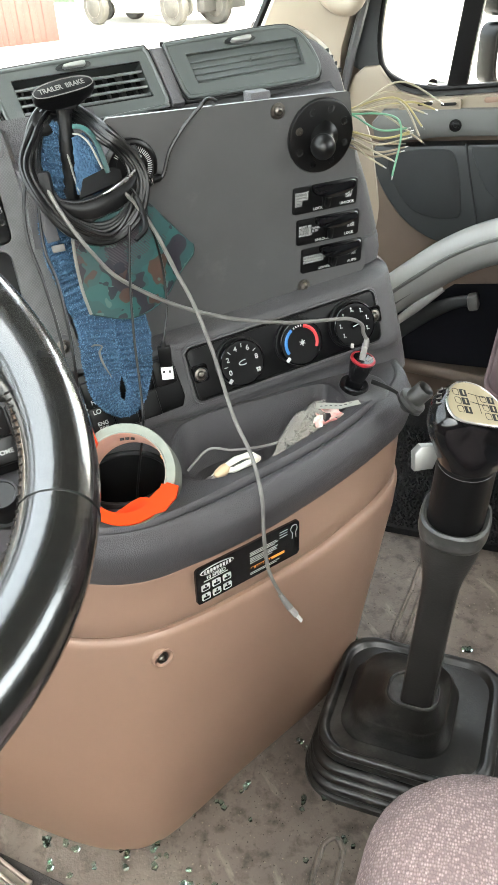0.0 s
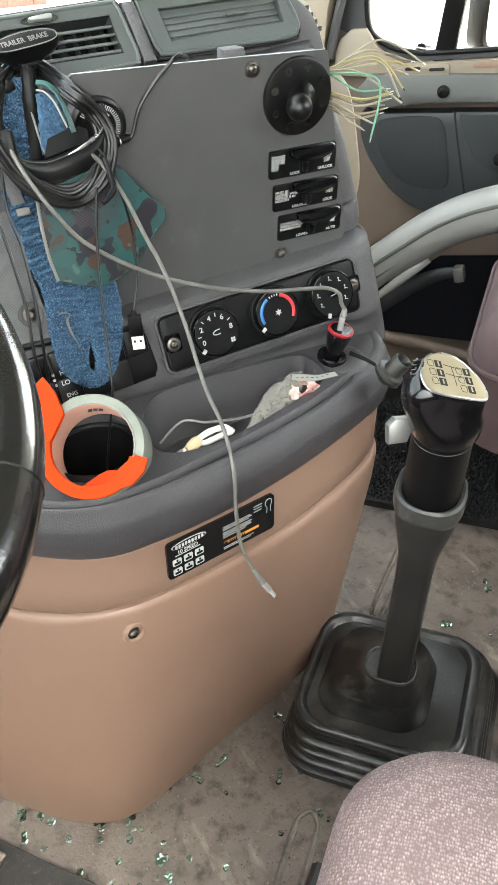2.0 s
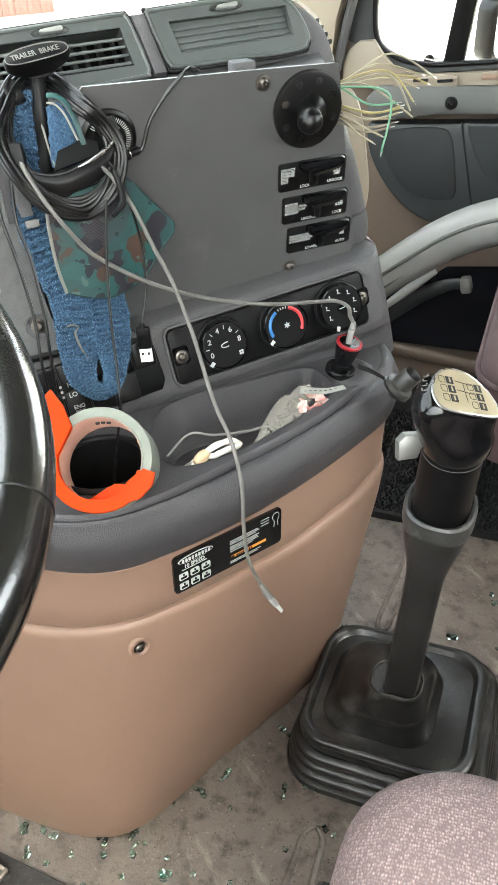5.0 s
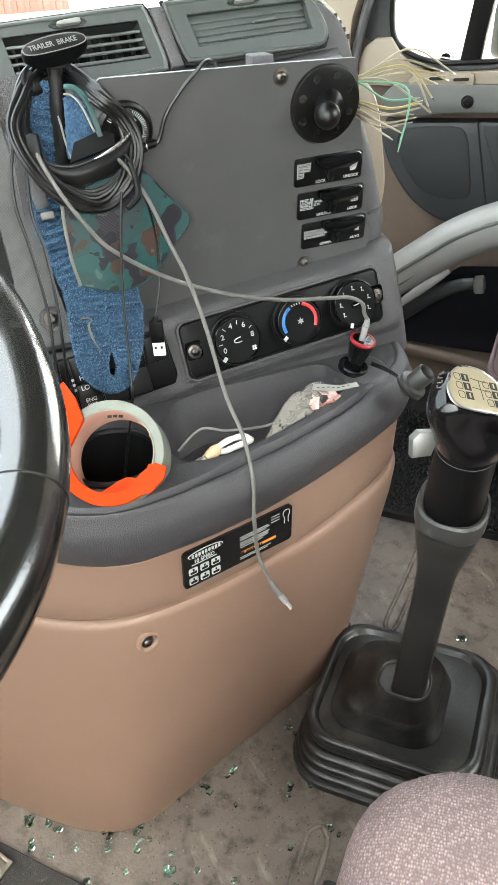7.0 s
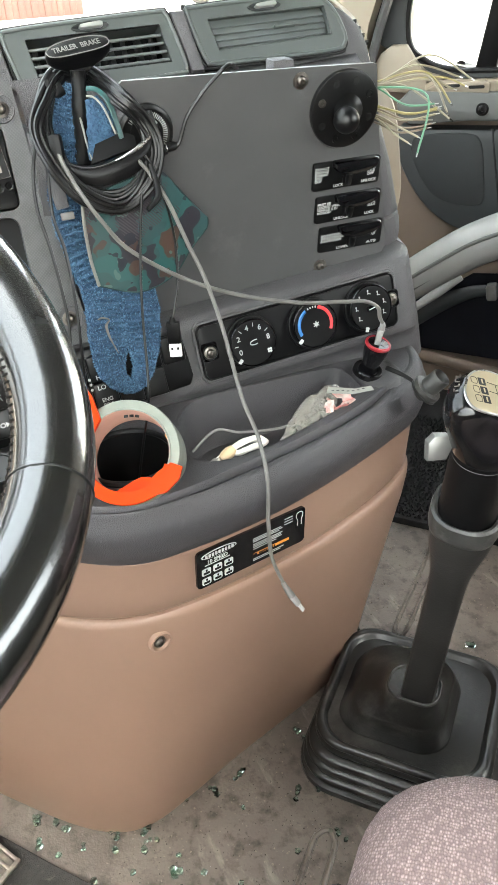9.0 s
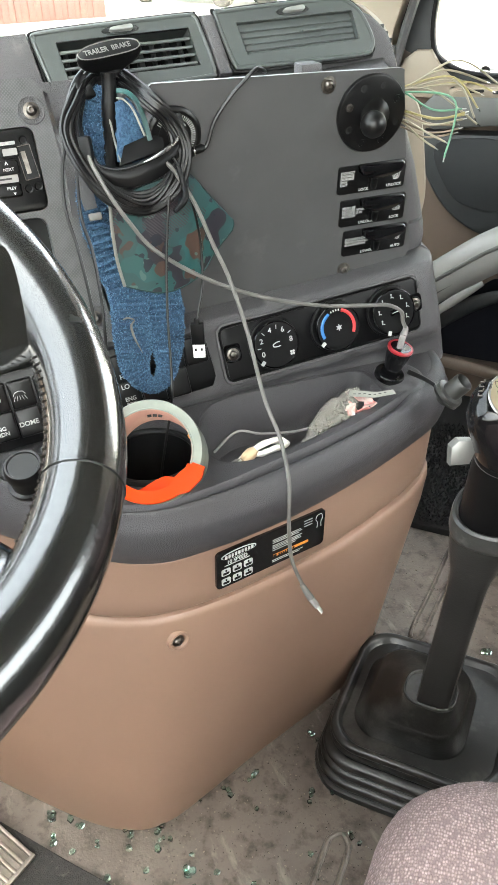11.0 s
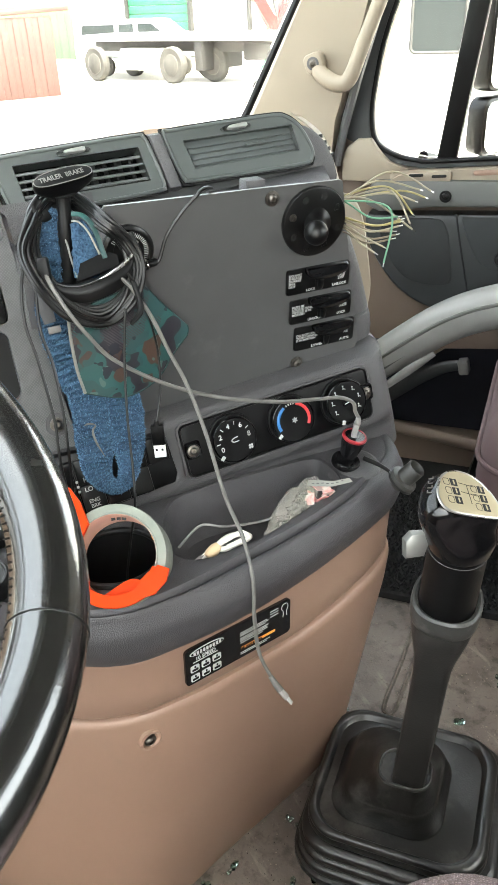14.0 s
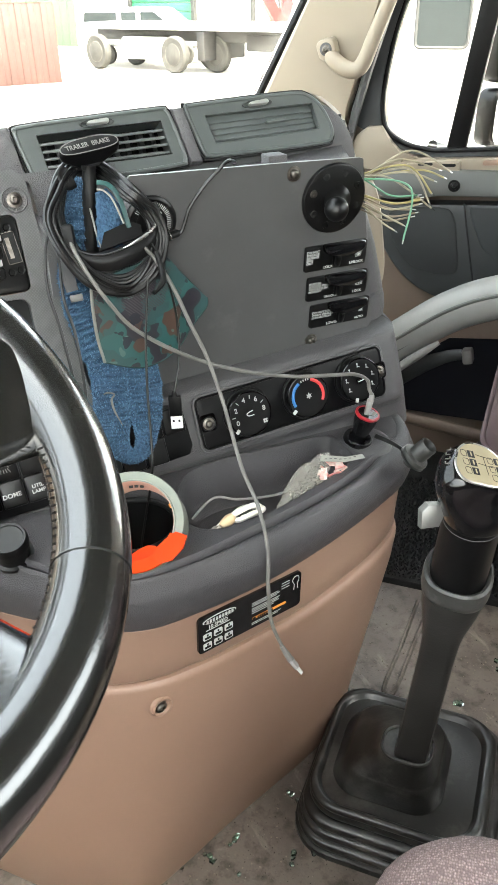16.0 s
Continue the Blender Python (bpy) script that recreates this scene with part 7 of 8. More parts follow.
hb = [(-0.2330, 0.0270, 0.8450), (-0.2280, 0.012, 0.8320), (-0.208, 0.002, 0.8265), (-0.180, 0.000, 0.8325), (-0.157, 0.006, 0.8415), (-0.1455, 0.013, 0.8500)]
lower = [(-0.2320, 0.0260, 0.835), (-0.2250, 0.009, 0.8190), (-0.205, -0.001, 0.8115), (-0.180, -0.003, 0.8150), (-0.158, 0.003, 0.8240), (-0.1490, 0.011, 0.8370)]
rowa, rowb = spline(hb, 30), spline(lower, 30)
mid = [a.lerp(b, 0.5) + Vector((0.0, -0.003, 0)) for a, b in zip(rowa, rowb)]
shell = rings(bmesh.new(), [rowa, [a.lerp(m_, 0.5) + Vector((0, -0.0012, 0)) for a, m_ in zip(rowa, mid)], mid, rowb, [p + Vector((0, 0.006, 0.004)) for p in rowb], [p + Vector((0, 0.007, 0.001)) for p in rowa]], closed_u=False, closed_v=True)
part("band", shell, MATT, headset)
part("lip", tube([p + Vector((0, -0.0006, 0.0006)) for p in rowa], 0.0009, 8), BLACK, headset)
# chrome strip over half of the black lip, drawn for its highlight
part("lip", tube([p + Vector((0, -0.0010, 0.0010)) for p in rowa[16:]], [0.0005, 0.0016, 0.0018, 0.0014, 0.0004], 8), CHROME, headset, "highlight on the black lip, put in as a chrome strip")
part("inner_leaf", prism([(-0.024, -0.004), (-0.014, 0.012), (0.014, 0.015), (0.022, 0.008), (0.020, -0.002)], -0.001, 0.002, face((-0.182, 0.018, 0.834), (0.96, -0.05, 0.2), (0.0, 0.6, 0.8)), 0.0), MATT, headset)
part("yoke", tube([(-0.1480, 0.0130, 0.850), (-0.1470, 0.0150, 0.857), (-0.1480, 0.0170, 0.866)], [0.0042, 0.0044, 0.0030], 8, 10), MATT, headset)
part("yoke", box(0.011, 0.010, 0.026, face((-0.2330, 0.016, 0.842), (0.9, -0.4, 0.1), (-0.2, 0.3, 0.93)), 0.003), MATT, headset)
part("drop_tube", tube([(-0.157, -0.006, 0.826), (-0.1545, -0.012, 0.812), (-0.1560, -0.020, 0.800), (-0.168, -0.026, 0.792)], [0.0024, 0.0027, 0.0031, 0.0022], 10, 20), MATT, headset)
part("strap_end", tube([(-0.2195, 0.056, 0.896), (-0.2245, 0.052, 0.891), (-0.2215, 0.048, 0.884), (-0.2150, 0.049, 0.886)], 0.0055, 10, 20, flat=0.35, up=(0.3, -0.9, 0.2)), MATT, headset)

# ---- loose leads ----
lead = thing("audio_lead", (-0.1, 0.02, 0.83), "black lead with a plug leaning over the plate", "cable")
part("wire", tube([(-0.1300, 0.0150, 0.8320), (-0.122, 0.015, 0.836), (-0.113, 0.0135, 0.858), (-0.097, 0.0115, 0.878), (-0.083, 0.0115, 0.890), (-0.0745, 0.0125, 0.8965), (-0.066, 0.020, 0.8965), (-0.050, 0.048, 0.889)], 0.0019, 8, 60), CABLE, lead)
part("plug", lathe([(0.0, 0.0), (0.0046, 0.0), (0.0052, 0.002), (0.0052, 0.009), (0.0040, 0.012), (0.0040, 0.019), (0.0022, 0.022), (0.0, 0.022)], Matrix.Translation(Vector((-0.1450, 0.016, 0.8300))) @ Vector((0.97, 0.0, 0.2)).to_track_quat("Z", "Y").to_matrix().to_4x4(), 16), MATT, lead)
part("ring", lathe([(0.0050, 0.0), (0.0056, 0.001), (0.0050, 0.002)], Matrix.Translation(Vector((-0.1360, 0.016, 0.8318))) @ Vector((0.97, 0.0, 0.2)).to_track_quat("Z", "Y").to_matrix().to_4x4(), 16), CHROME, lead)
phone = thing("phone_lead", (-0.1, -0.17, 0.42), "grey phone charging lead hanging over the console", "cable")
part("wire", tube([(-0.166, 0.0, 0.829), (-0.157, -0.002, 0.817), (-0.145, -0.014, 0.792), (-0.134, -0.030, 0.756), (-0.125, -0.046, 0.727), (-0.118, -0.070, 0.684), (-0.115, -0.106, 0.628), (-0.112, -0.139, 0.600), (-0.1150, -0.167, 0.569), (-0.1200, -0.179, 0.530), (-0.118, -0.182, 0.487), (-0.108, -0.187, 0.453), (-0.105, -0.191, 0.446)], 0.00195, 8, 100), CABLE_GREY, phone)
part("strain_relief", tube([(-0.1085, -0.187, 0.4535), (-0.105, -0.191, 0.4450), (-0.1015, -0.1945, 0.438)], [0.0026, 0.0034, 0.0038], 10, 12), CABLE_GREY, phone)
part("plug", tube([(-0.1018, -0.1943, 0.4385), (-0.0965, -0.199, 0.4295)], 0.0042, 8, flat=0.6), USB_GREY, phone)
part("contact", tube([(-0.0965, -0.199, 0.4295), (-0.0925, -0.2025, 0.4225)], 0.0028, 6, flat=0.4), DIM_INK, phone)
usb = thing("usb_lead", (-0.145, 0.0, 0.62), "thin black lead with a usb plug hanging down", "cable")
part("wire", tube([(-0.159, 0.000, 0.832), (-0.152, 0.000, 0.818), (-0.141, 0.004, 0.780), (-0.137, 0.002, 0.745), (-0.1415, -0.009, 0.710), (-0.1525, -0.021, 0.682)], 0.0013, 8, 50), CABLE, usb)
UM = face((-0.1530, -0.0215, 0.6660), (0.93, -0.36, 0.02), (0, -0.02, 1))
part("shell", box(0.0135, 0.0066, 0.0235, UM, 0.0015), MATT, usb)
part("neck", tube([UM @ Vector((0, 0, 0.011)), UM @ Vector((0, 0, 0.0165))], [0.0036, 0.0022], 8), MATT, usb)
part("metal_tongue", box(0.0122, 0.0046, 0.0150, UM @ pose(0.0002, 0, -0.0190), 0.0004, 1), USB_WHITE, usb, "bright metal usb tongue")
for x in (-0.003, 0.003):
    part("tongue_window", box(0.0022, 0.0004, 0.0026, UM @ pose(x, -0.0024, -0.0170)), DARK, usb)
thin = thing("thin_lead", (-0.2, -0.08, 0.56), "thin black wire hanging over the strap into the cup well", "cable")
part("wire", tube([(-0.171, -0.022, 0.806), (-0.180, -0.030, 0.756), (-0.188, -0.046, 0.704), (-0.193, -0.062, 0.654), (-0.198, -0.072, 0.622), (-0.208, -0.072, 0.578), (-0.215, -0.06, 0.52), (-0.218, -0.055, 0.465)], 0.0013, 8, 60), CABLE, thin)
for name_, pts in (("LEFT1", [(-0.214, 0.058, 0.886), (-0.238, 0.050, 0.856), (-0.253, 0.036, 0.828), (-0.2585, 0.020, 0.794), (-0.255, 0.0, 0.759), (-0.253, -0.020, 0.708), (-0.256, -0.030, 0.667), (-0.2555, -0.035, 0.62), (-0.26, -0.05, 0.57)]), ("LEFT2", [(-0.24, 0.036, 0.835), (-0.247, 0.010, 0.790), (-0.243, -0.003, 0.758), (-0.2435, -0.020, 0.719), (-0.246, -0.030, 0.684), (-0.25, -0.033, 0.62)])):
    w = thing("side_lead", pts[0], "thin black wire hanging beside the dash trim", "cable")
    part("wire", tube(pts, 0.0015, 8, 60), CABLE, w)

# ---- 12 volt charger in its socket ----
chg = thing("car_charger", (0.070, -0.036, 0.577), "black car charger with a red ring and a grey usb plug", "charger")
CB, CT = Vector((0.0690, -0.0290, 0.5750)), Vector((0.0755, -0.0380, 0.6150))
cax = (CT - CB).normalized()
CMX = Matrix.Translation(CB) @ cax.to_track_quat("Z", "Y").to_matrix().to_4x4() @ Matrix.Diagonal((0.88, 0.88, 0.82, 1))
pod = part("socket_pod", lathe([(0.034, -0.010), (0.0325, -0.005), (0.0305, -0.0015), (0.026, 0.0005), (0.018, 0.001)], Matrix.Translation(CB + Vector((0.010, 0.0, -0.0045))) @ EZ.to_track_quat("Z", "Y").to_matrix().to_4x4() @ Matrix.Diagonal((1.12, 0.95, 1, 1)), 40), GREY, console, "raised socket pod")
part("socket_ring", lathe([(0.0, -0.006), (0.0125, -0.006), (0.0130, 0.003), (0.0150, 0.0042), (0.0185, 0.0040), (0.0195, 0.002), (0.0195, -0.004)], CMX, 32), GLOSS, console)
part("body", lathe([(0.0, 0.0), (0.0105, 0.0), (0.0110, 0.012), (0.0125, 0.020), (0.0150, 0.032), (0.0160, 0.042), (0.0160, 0.0475), (0.0, 0.0475)], CMX, 28), GLOSS, chg)
part("red_ring", lathe([(0.0161, 0.0435), (0.0166, 0.0442), (0.0168, 0.0468), (0.0155, 0.0482), (0.0135, 0.0482), (0.0135, 0.0470)], CMX, 32, ring=True), RED_RING, chg, "red ring")
part("usb_port", box(0.012, 0.005, 0.0008, CMX @ pose(0.0045, -0.0070, 0.0478)), ALU, chg)
part("usb_plug", box(0.0135, 0.0075, 0.021, CMX @ pose(-0.001, 0.002, 0.058, -4, 6, 20), 0.0014), USB_GREY, chg, "grey usb plug")
part("plug_relief", tube([CMX @ Vector((-0.0005, 0.002, 0.067)), CMX @ Vector((0.0, 0.003, 0.074)), CMX @ Vector((-0.001, 0.004, 0.079))], [0.0036, 0.0032, 0.0024], 10, 12), USB_GREY, chg)
p_end = CMX @ Vector((-0.001, 0.004, 0.078))
part("lead", tube([(-0.2333, 0.020, 0.8490), (-0.2318, 0.008, 0.8340), (-0.2225, -0.004, 0.8100), (-0.2075, -0.010, 0.7830), (-0.185, -0.014, 0.753), (-0.136, -0.022, 0.719), (-0.081, -0.030, 0.695), (-0.022, -0.034, 0.678), (0.030, -0.034, 0.6690), (0.055, -0.036, 0.6655), (0.070, -0.039, 0.6570), tuple(p_end + Vector((-0.003, 0.002, 0.008))), tuple(p_end)], 0.0021, 8, 90), CABLE_GREY, chg, "long grey lead")
cap = thing("socket_cap", (0.132, -0.066, 0.56), "black socket cap hanging on its rubber tether", "cap")
CC = Matrix.Translation(Vector((0.0985, -0.1015, 0.5805))) @ Vector((0.45, -0.42, 0.77)).to_track_quat("Z", "Y").to_matrix().to_4x4() @ Matrix.Diagonal((0.98, 0.98, 0.98, 1))
part("cup", lathe([(0.0, 0.006), (0.0085, 0.006), (0.0090, 0.024), (0.0100, 0.0255), (0.0110, 0.024), (0.0112, 0.006), (0.0165, 0.005), (0.0172, 0.002), (0.0165, -0.001), (0.010, -0.003), (0.008, -0.010), (0.0, -0.012)], CC, 28), RUBBER_WORN, cap)
part("collar", lathe([(0.0150, -0.004), (0.0175, -0.003), (0.0175, -0.001), (0.0150, 0.0)], CC, 26, ring=True), RUBBER, cap)
part("tether", tube([(0.0880, -0.0380, 0.5790), (0.094, -0.058, 0.580), (0.0965, -0.078, 0.581), (0.0950, -0.0910, 0.5800)], [0.0030, 0.0026, 0.0022, 0.0022], 8, 20, flat=0.6), RUBBER, cap)

# ---- tape roll on the cup well ----
tape = thing("tape_roll", (-0.225, -0.09, 0.54), "roll of clear packing tape with an orange cutter", "tape roll")
tz = Vector((-0.30, -0.66, 0.69)).normalized()
TM = Matrix.Translation(Vector((-0.2274, -0.1069, 0.5922))) @ tz.to_track_quat("Z", "Y").to_matrix().to_4x4()
part("tape", lathe([(0.0405, -0.024), (0.0480, -0.024), (0.0488, -0.023), (0.0488, 0.022), (0.0480, 0.0235), (0.0405, 0.0235)], TM, 64, ring=True), TAPE, tape)
part("card_core", lathe([(0.0405, 0.0232), (0.0405, 0.0240), (0.0388, 0.0240), (0.0385, 0.0230), (0.0385, -0.023), (0.0404, -0.024)], TM, 64, ring=True), CARD, tape, "pink card core")
part("core_edge", tube([TM @ Vector((0.0397 * math.cos(a), 0.0397 * math.sin(a), 0.0241)) for a in (2 * math.pi * k / 48 for k in range(48))], 0.0009, 5, closed=True), TAPE, tape)
txu = (EX - tz * EX.dot(tz)).normalized()
tyu = tz.cross(txu)


def on_tape(a, r, h):
    return TM.translation + (txu * math.cos(radians(a)) + tyu * math.sin(radians(a))) * r + tz * h


cut = [[on_tape(a, r, h) for r, h in ((0.0372, 0.028), (0.0484, 0.0292), (0.0490, 0.0280), (0.0489, 0.0240), (0.0476, 0.0236), (0.0388, 0.0236), (0.0372, 0.020))] for a in [126 + 196 * k / 36 for k in range(37)]]
part("cutter_ring", rings(bmesh.new(), cut), ORANGE, tape, "orange plastic cutter")
bl = [on_tape(a, r, 0.026) for a, r in ((279, 0.0400), (294, 0.0345), (310, 0.0360), (325, 0.0425), (324, 0.0535), (312, 0.0550), (295, 0.0530), (283, 0.0480))]
part("cutter_blade", rings(bmesh.new(), [[p + tz * 0.004 for p in bl], [p - tz * 0.002 for p in bl]]), ORANGE, tape, smooth=False)
gd = [on_tape(a, r, 0.026) for a, r in ((108, 0.0385), (117, 0.036), (150, 0.036), (152, 0.048), (134, 0.060), (114, 0.076), (103, 0.078), (102, 0.060))]
part("cutter_guard", rings(bmesh.new(), [[p + tz * 0.004 for p in gd], [p - tz * 0.003 for p in gd]]), ORANGE, tape, smooth=False)
tongue = [on_tape(a, r, 0.010) for a, r in ((232, 0.037), (245, 0.030), (262, 0.0255), (280, 0.025), (292, 0.030), (296, 0.037), (270, 0.0375), (250, 0.0375))]
part("cutter_tongue", rings(bmesh.new(), [[p + tz * 0.004 for p in tongue], [p - tz * 0.02 for p in tongue]]), ORANGE, tape, smooth=False)
for a in (8, 62, 70, 78):
    part("core_print", tube([on_tape(a - 3, 0.0382, 0.004), on_tape(a + 3, 0.0382, 0.004)], 0.0022, 4, flat=0.3), BLACK_INK if a > 60 else ORANGE_INK, tape)

# ---- odds and ends in the tray ----
bag = thing("plastic_bag", (-0.02, -0.05, 0.515), "crumpled clear plastic bag with dark bits inside", "plastic bag")
rng = random.Random(7)
rows = []
for i in range(17):
    u = i / 16
    c = Vector((-0.066, -0.092, 0.551)).lerp(Vector((0.022, -0.046, 0.572)), u)
    r = 0.003 + 0.020 * math.sin(math.pi * min(max(u, 0.04), 0.97)) ** 0.7
    rows.append([c + Vector((0.15 * math.cos(a), math.cos(a), 0.55 * math.sin(a))) * r * (1 + 0.5 * noise.noise(Vector((u * 8, math.cos(a) * 2.2, math.sin(a) * 2.2)))) for a in (2 * math.pi * j / 26 for j in range(26))])
part("film", rings(bmesh.new(), rows), POLY, bag)
bits = bmesh.new()
for k in range(60):
    c = Vector((-0.046, -0.084, 0.557)).lerp(Vector((0.004, -0.060, 0.571)), rng.random()) + Vector((rng.uniform(-0.006, 0.006), rng.uniform(-0.009, 0.009), rng.uniform(-0.004, 0.004)))
    box(rng.uniform(0.003, 0.008), rng.uniform(0.001, 0.003), 0.0015, Matrix.Translation(c) @ pose(0, 0, 0, rng.uniform(0, 90), rng.uniform(0, 90), rng.uniform(0, 180)), bm=bits)
tagged(part("dark_bits", bits, MATT, bag, smooth=False), kind="stuff")
tagm = face((0.0220, -0.0700, 0.5830), (0.86, -0.42, 0.05), (0.0, 0.65, 0.76))
part("paper_strip", prism([(-0.024, -0.003), (-0.022, 0.004), (0.006, 0.001), (0.024, 0.0035), (0.027, -0.001), (0.004, -0.005)], -0.0006, 0.0006, tagm), PIPING, bag, "white paper strip", smooth=False)
for k in range(7):
    part("print_bar", box(0.0030, 0.0004, 0.0009, tagm @ pose(-0.017 + k * 0.0054, -0.0008, -0.0006 + (0.0012 if k > 5 else -0.0008 if 2 < k < 5 else 0))), BLACK_INK, bag)
wrap = thing("sweet_wrapper", (0.01, -0.05, 0.52), "crumpled red and white wrapper", "wrapper")
wr = bmesh.new()
for k in range(7):
    box(0.014, 0.010, 0.0008, Matrix.Translation(Vector((0.008 + rng.uniform(-0.010, 0.014), -0.072 + rng.uniform(-0.008, 0.008), 0.568 + rng.uniform(-0.004, 0.008)))) @ pose(0, 0, 0, rng.uniform(-50, 50), rng.uniform(-50, 50), rng.uniform(0, 180)), bm=wr)
part("foil", wr, surface("wrapper", (0.62, 0.55, 0.50), (0.60, 0.20, 0.18), rough=0.4, big=110, fine=300, bump=0.1), wrap, smooth=False)
wl = thing("white_lead", (-0.11, -0.09, 0.52), "tangled white lead with a cream connector", "cable")
part("wire", tube([(-0.154, -0.104, 0.551), (-0.139, -0.102, 0.560), (-0.122, -0.099, 0.567), (-0.104, -0.094, 0.568), (-0.092, -0.092, 0.566), (-0.090, -0.100, 0.564), (-0.102, -0.104, 0.566), (-0.119, -0.106, 0.564), (-0.124, -0.096, 0.562), (-0.108, -0.086, 0.562), (-0.090, -0.080, 0.556), (-0.084, -0.090, 0.558), (-0.094, -0.099, 0.562), (-0.114, -0.102, 0.562)], 0.0030, 8, 110), WHITE_CABLE, wl)
part("connector", lathe([(0.0, -0.008), (0.0040, -0.008), (0.0058, -0.004), (0.0062, 0.004), (0.0045, 0.009), (0.0, 0.010)], Matrix.Translation(Vector((-0.1320, -0.1040, 0.5640))) @ Vector((0.8, 0.3, 0.3)).to_track_quat("Z", "Y").to_matrix().to_4x4(), 16), CREAM, wl, "cream connector")
part("film_scrap", prism([(-0.016, -0.006), (-0.010, 0.003), (0.006, 0.006), (0.016, 0.002), (0.008, -0.006)], -0.0005, 0.0005, face((-0.150, -0.106, 0.556), (0.96, 0.1, 0.2), (0, 0.5, 0.86))), USB_GREY, wl, smooth=False)
pen = thing("clear_hook", (-0.08, -0.04, 0.52), "bent clear plastic hook lying in the tray", "hook")
part("wire", tube([(-0.150, -0.045, 0.535), (-0.120, -0.035, 0.548), (-0.095, -0.045, 0.545), (-0.060, -0.050, 0.542), (-0.040, -0.052, 0.543)], 0.0014, 6, 40), USB_GREY, pen)

# ---- cut wires behind the plate ----
bundle = thing("cut_wires", (0.09, 0.02, 0.85), "cut cream, yellow and green wires behind the blank plate", "wires")
rng = random.Random(3)
ends = [((0.171, 0.004, 0.869), (0.125, 0.012, 0.882), 0), ((0.186, 0.004, 0.866), (0.140, 0.012, 0.889), 0), ((0.139, -0.028, 0.844), (0.128, 0.002, 0.874), 2), ((0.137, -0.036, 0.840), (0.112, 0.006, 0.866), 2), ((0.150, -0.016, 0.850), (0.130, 0.004, 0.876), 1), ((0.085, -0.064, 0.820), (0.112, -0.028, 0.862), 3), ((0.124, -0.032, 0.849), (0.098, -0.020, 0.846), 1), ((0.127, -0.028, 0.850), (0.102, -0.014, 0.842), 1), ((0.120, -0.036, 0.846), (0.096, -0.018, 0.838), 0), ((0.122, -0.030, 0.854), (0.104, -0.010, 0.853), 3)]
ends += [((0.116, -0.037, 0.838), (0.094, -0.020, 0.834), 4), ((0.112, -0.036, 0.834), (0.092, -0.020, 0.829), 4), ((0.114, -0.034, 0.841), (0.095, -0.016, 0.839), 4), ((0.091, -0.038, 0.823), (0.085, -0.018, 0.830), 0), ((0.100, -0.040, 0.828), (0.090, -0.018, 0.833), 0), ((0.176, 0.000, 0.861), (0.142, 0.004, 0.871), 1), ((0.160, -0.004, 0.860), (0.128, 0.006, 0.868), 0)]
for e, mid_, c in ends:
    e, mid_ = Vector(e), Vector(mid_)
    zs = mid_.z if mid_.z < 0.85 else 0.864
    s0 = Vector((0.070, 0.046, zs - 0.004 + rng.uniform(-0.004, 0.004)))
    s1 = Vector((0.094, 0.036, zs + rng.uniform(-0.003, 0.003)))
    pth = spline([s0, s1, mid_ + Vector((rng.uniform(-0.003, 0.003), 0, rng.uniform(-0.002, 0.002))), e], 26)
    part("wire", tube(pth, 0.0010, 7), WIRES[c], bundle)
    part("bare_end", tube([pth[-1], pth[-1] + (pth[-1] - pth[-2]).normalized() * 0.004], 0.0006, 5), CHROME, bundle)

# ---- accelerator pedal ----
pedal = thing("accelerator_pedal", (-0.52, 0.02, 0.0), "worn ribbed metal accelerator pedal", "pedal")
PM = face((-0.5186, -0.0733, 0.060), (0.80, 0.60, 0.0), (-0.55, 0.80, 0.30))
part("pedal_plate", box(0.085, 0.006, 0.17, PM @ pose(0, 0.006, 0.0), 0.002), PEDAL, pedal)
for k in range(7):
    part("rib", box(0.005, 0.010, 0.168, PM @ pose(-0.039 + k * 0.013, 0.0, 0.0), 0.0015), PEDAL, pedal)
for z in (-0.083, 0.083):
    part("end_bar", box(0.085, 0.010, 0.006, PM @ pose(0, 0.0, z), 0.0015), PEDAL, pedal)
part("pedal_arm", tube([PM @ Vector((0, 0.01, 0.06)), PM @ Vector((0, 0.04, 0.06)), PM @ Vector((0, 0.075, 0.03))], 0.01, 8), MATT, pedal)

# ---- glass shards on the floor ----
def shard(rng_, s):
    bm = bmesh.new()
    n = rng_.choice((4, 5, 5, 6))
    base = [(s * rng_.uniform(0.55, 1.0) * math.cos(2 * math.pi * k / n + rng_.uniform(-0.3, 0.3)), s * rng_.uniform(0.4, 0.9) * math.sin(2 * math.pi * k / n)) for k in range(n)]
    h = s * rng_.uniform(0.45, 0.8)
    rings(bm, [[Vector((x, y, 0)) for x, y in base], [Vector((x * rng_.uniform(0.7, 1.0), y * rng_.uniform(0.7, 1.0), h)) for x, y in base]])
    return bm


rng = random.Random(21)
protos = [shard(rng, s) for s in (0.0055, 0.0045, 0.0065, 0.005)]
meshes = []
for i, b in enumerate(protos):
    me = bpy.data.meshes.new("glass_shard")
    bmesh.ops.recalc_face_normals(b, faces=b.faces)
    b.to_mesh(me)
    b.free()
    me.materials.append(SHARD)
    meshes.append(me)
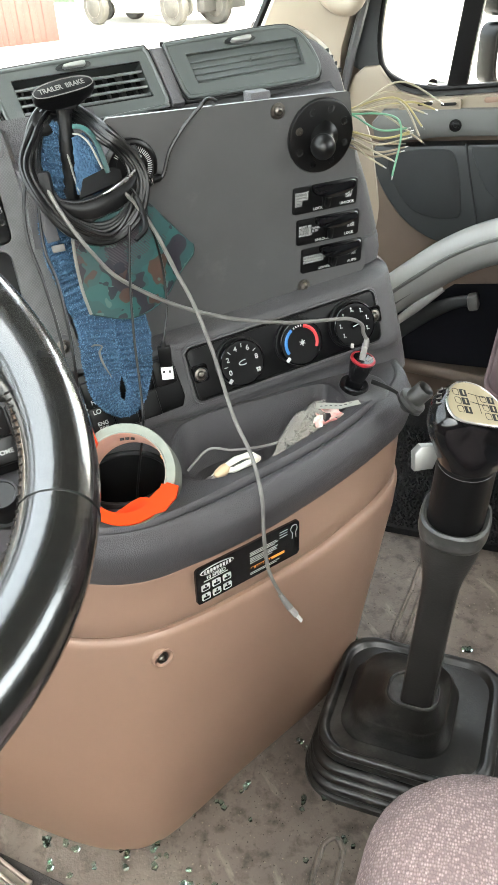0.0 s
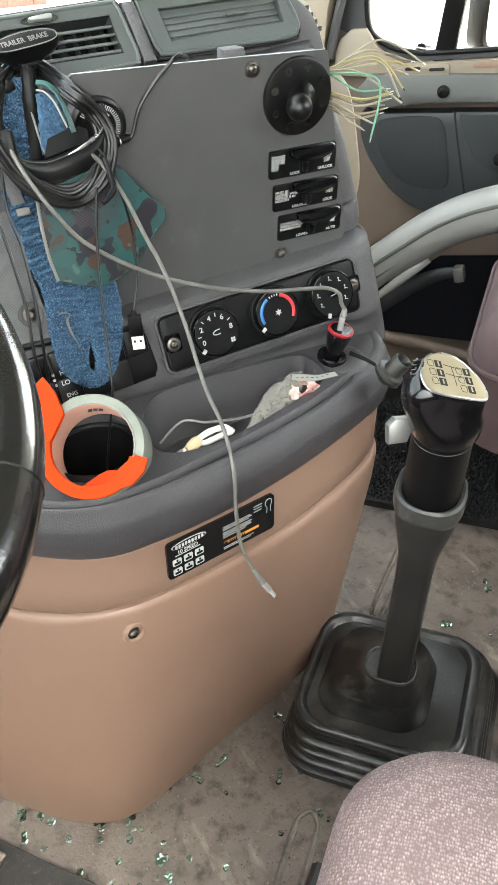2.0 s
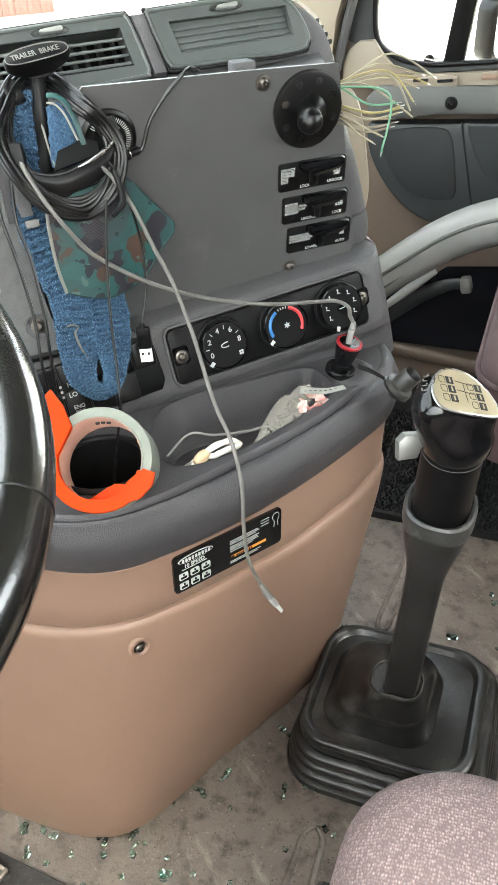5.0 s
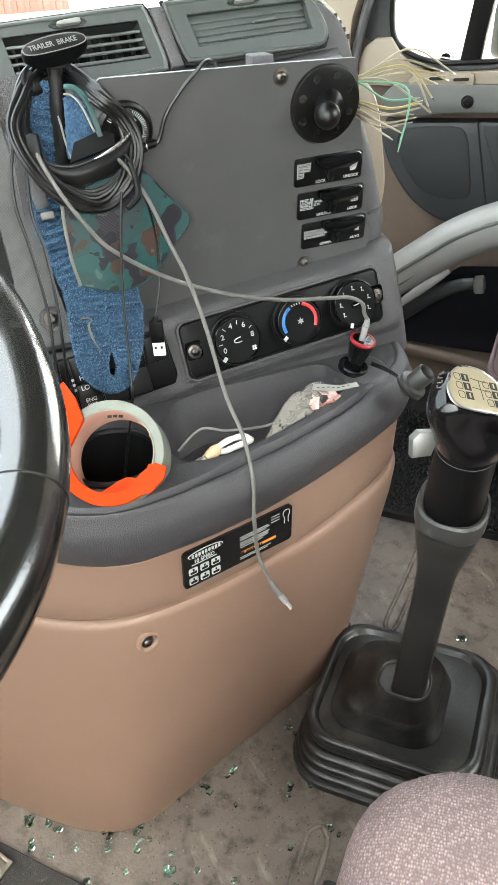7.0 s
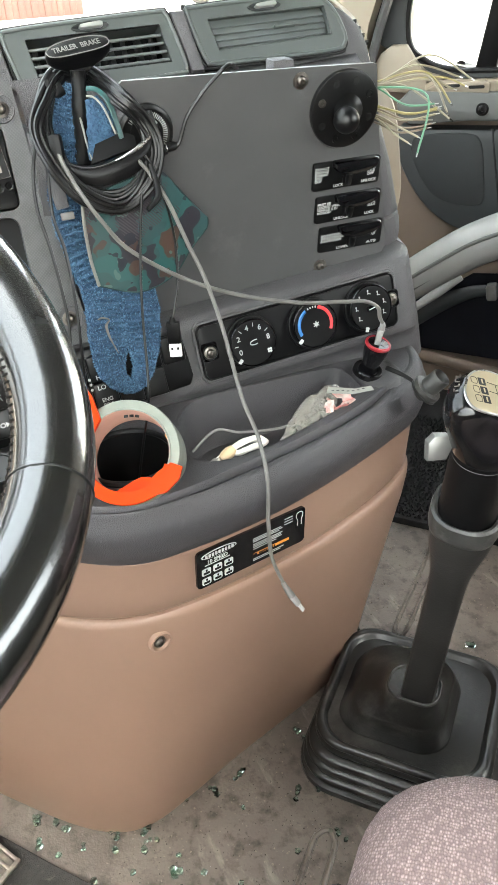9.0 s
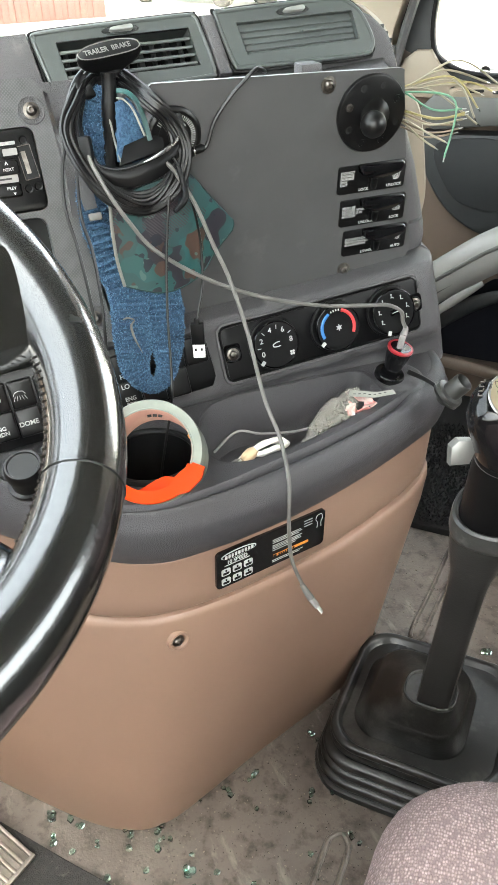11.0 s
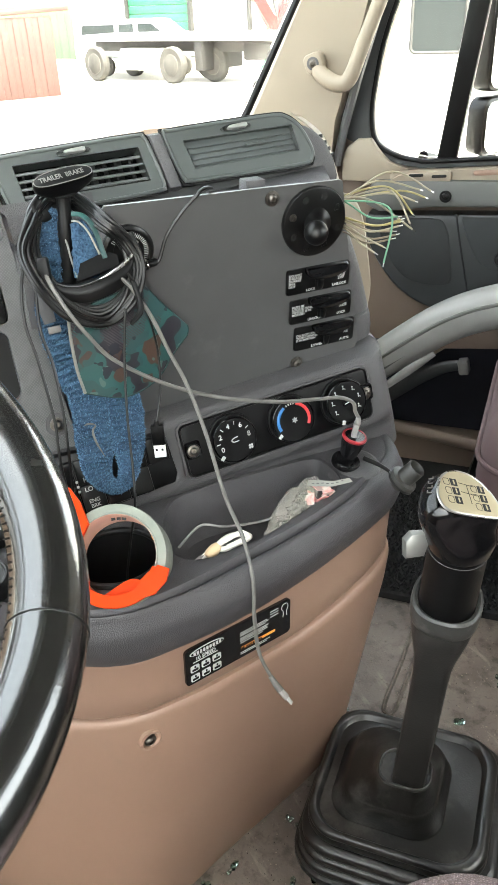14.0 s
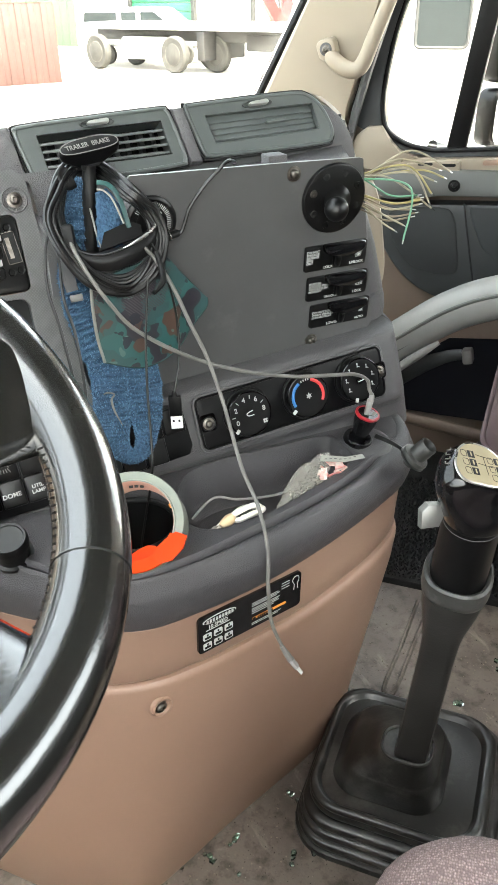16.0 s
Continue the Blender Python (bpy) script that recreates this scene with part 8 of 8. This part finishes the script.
SINGLES = [(-0.023, -0.071), (-0.173, -0.106), (-0.038, -0.233), (0.151, 0.08), (-0.146, -0.139), (-0.215, -0.097), (-0.225, -0.199), (-0.186, -0.231), (-0.393, -0.105), (-0.287, -0.142), (-0.309, -0.165), (-0.323, -0.128), (-0.248, -0.167), (-0.039, -0.144), (-0.103, -0.222), (-0.092, -0.273), (-0.283, -0.121), (-0.324, -0.186), (-0.268, -0.204), (-0.358, -0.157), (-0.387, -0.061), (0.429, -0.019), (0.423, 0.024), (0.354, -0.075), (0.353, -0.114), (0.327, -0.156)]
CLUSTERS = [(-0.029, -0.054), (-0.132, -0.091), (-0.178, -0.093), (-0.07, -0.149), (-0.04, -0.155), (-0.043, -0.216), (0.306, -0.028), (-0.413, -0.04), (-0.38, -0.071), (-0.413, -0.084), (-0.36, -0.104), (-0.314, -0.107), (-0.273, -0.114), (-0.276, -0.132), (-0.26, -0.187), (-0.294, -0.207), (-0.261, -0.188), (-0.257, -0.216), (0.413, 0.006)]
for (x, y), k in [(p, 1) for p in SINGLES] + [(p, 2 + i % 2) for i, p in enumerate(CLUSTERS)]:
    for j in range(k):
        s = rng.uniform(0.85, 1.35)
        ob = new("glass_shard", meshes[rng.randrange(4)])
        a = rng.uniform(0, 6.28)
        d = 0.0065 * math.sqrt(j)
        ob.matrix_basis = pose(x + d * math.cos(a), y + d * math.sin(a), 0.0005, rng.uniform(-8, 8), rng.uniform(-8, 8), rng.uniform(0, 360)) @ Matrix.Diagonal((s, s, s, 1))
        tagged(ob, "small cube of green broken safety glass on the floor", "glass shard", "glass shards on the floor")
crumbs = bmesh.new()
for k in range(900):
    r, f = rng.uniform(-0.42, 0.42), rng.uniform(-0.34, 0.10)
    p = cab(r, f, 0.0004)
    if rng.random() < 0.35:
        p = cab(rng.uniform(-0.36, -0.08), rng.uniform(-0.20, 0.12), 0.0004)
    s = rng.uniform(0.0004, 0.0013)
    m = Matrix.Translation(p + Vector((0, 0, s * 0.3))) @ pose(0, 0, 0, rng.uniform(0, 90), rng.uniform(0, 90), rng.uniform(0, 90))
    vs = [crumbs.verts.new(m @ Vector(q)) for q in ((s, 0, -s * 0.5), (-s * 0.6, s * 0.8, -s * 0.5), (-s * 0.6, -s * 0.8, -s * 0.5), (0, 0, s))]
    for i, j, l in ((0, 1, 2), (0, 1, 3), (1, 2, 3), (2, 0, 3)):
        crumbs.faces.new((vs[i], vs[j], vs[l]))
tagged(part("glass_crumbs", crumbs, SHARD_PALE, smooth=False), "fine glass crumbs scattered over the floor", "glass crumbs", kind="stuff")
grit = bmesh.new()
for k in range(1500):
    p = cab(rng.uniform(-0.44, 0.44), rng.uniform(-0.36, 0.14), 0.0002)
    s = rng.uniform(0.0004, 0.0012)
    box(s * 2, s * 1.4, s, Matrix.Translation(p + Vector((0, 0, s * 0.4))) @ pose(0, 0, 0, 0, 0, rng.uniform(0, 180)), bm=grit)
tagged(part("grit", grit, surface("grit", (0.20, 0.17, 0.14), (0.10, 0.085, 0.07), rough=0.9, big=300, fine=300, bump=0.1), smooth=False), "sand and grit on the floor", "grit", kind="stuff")
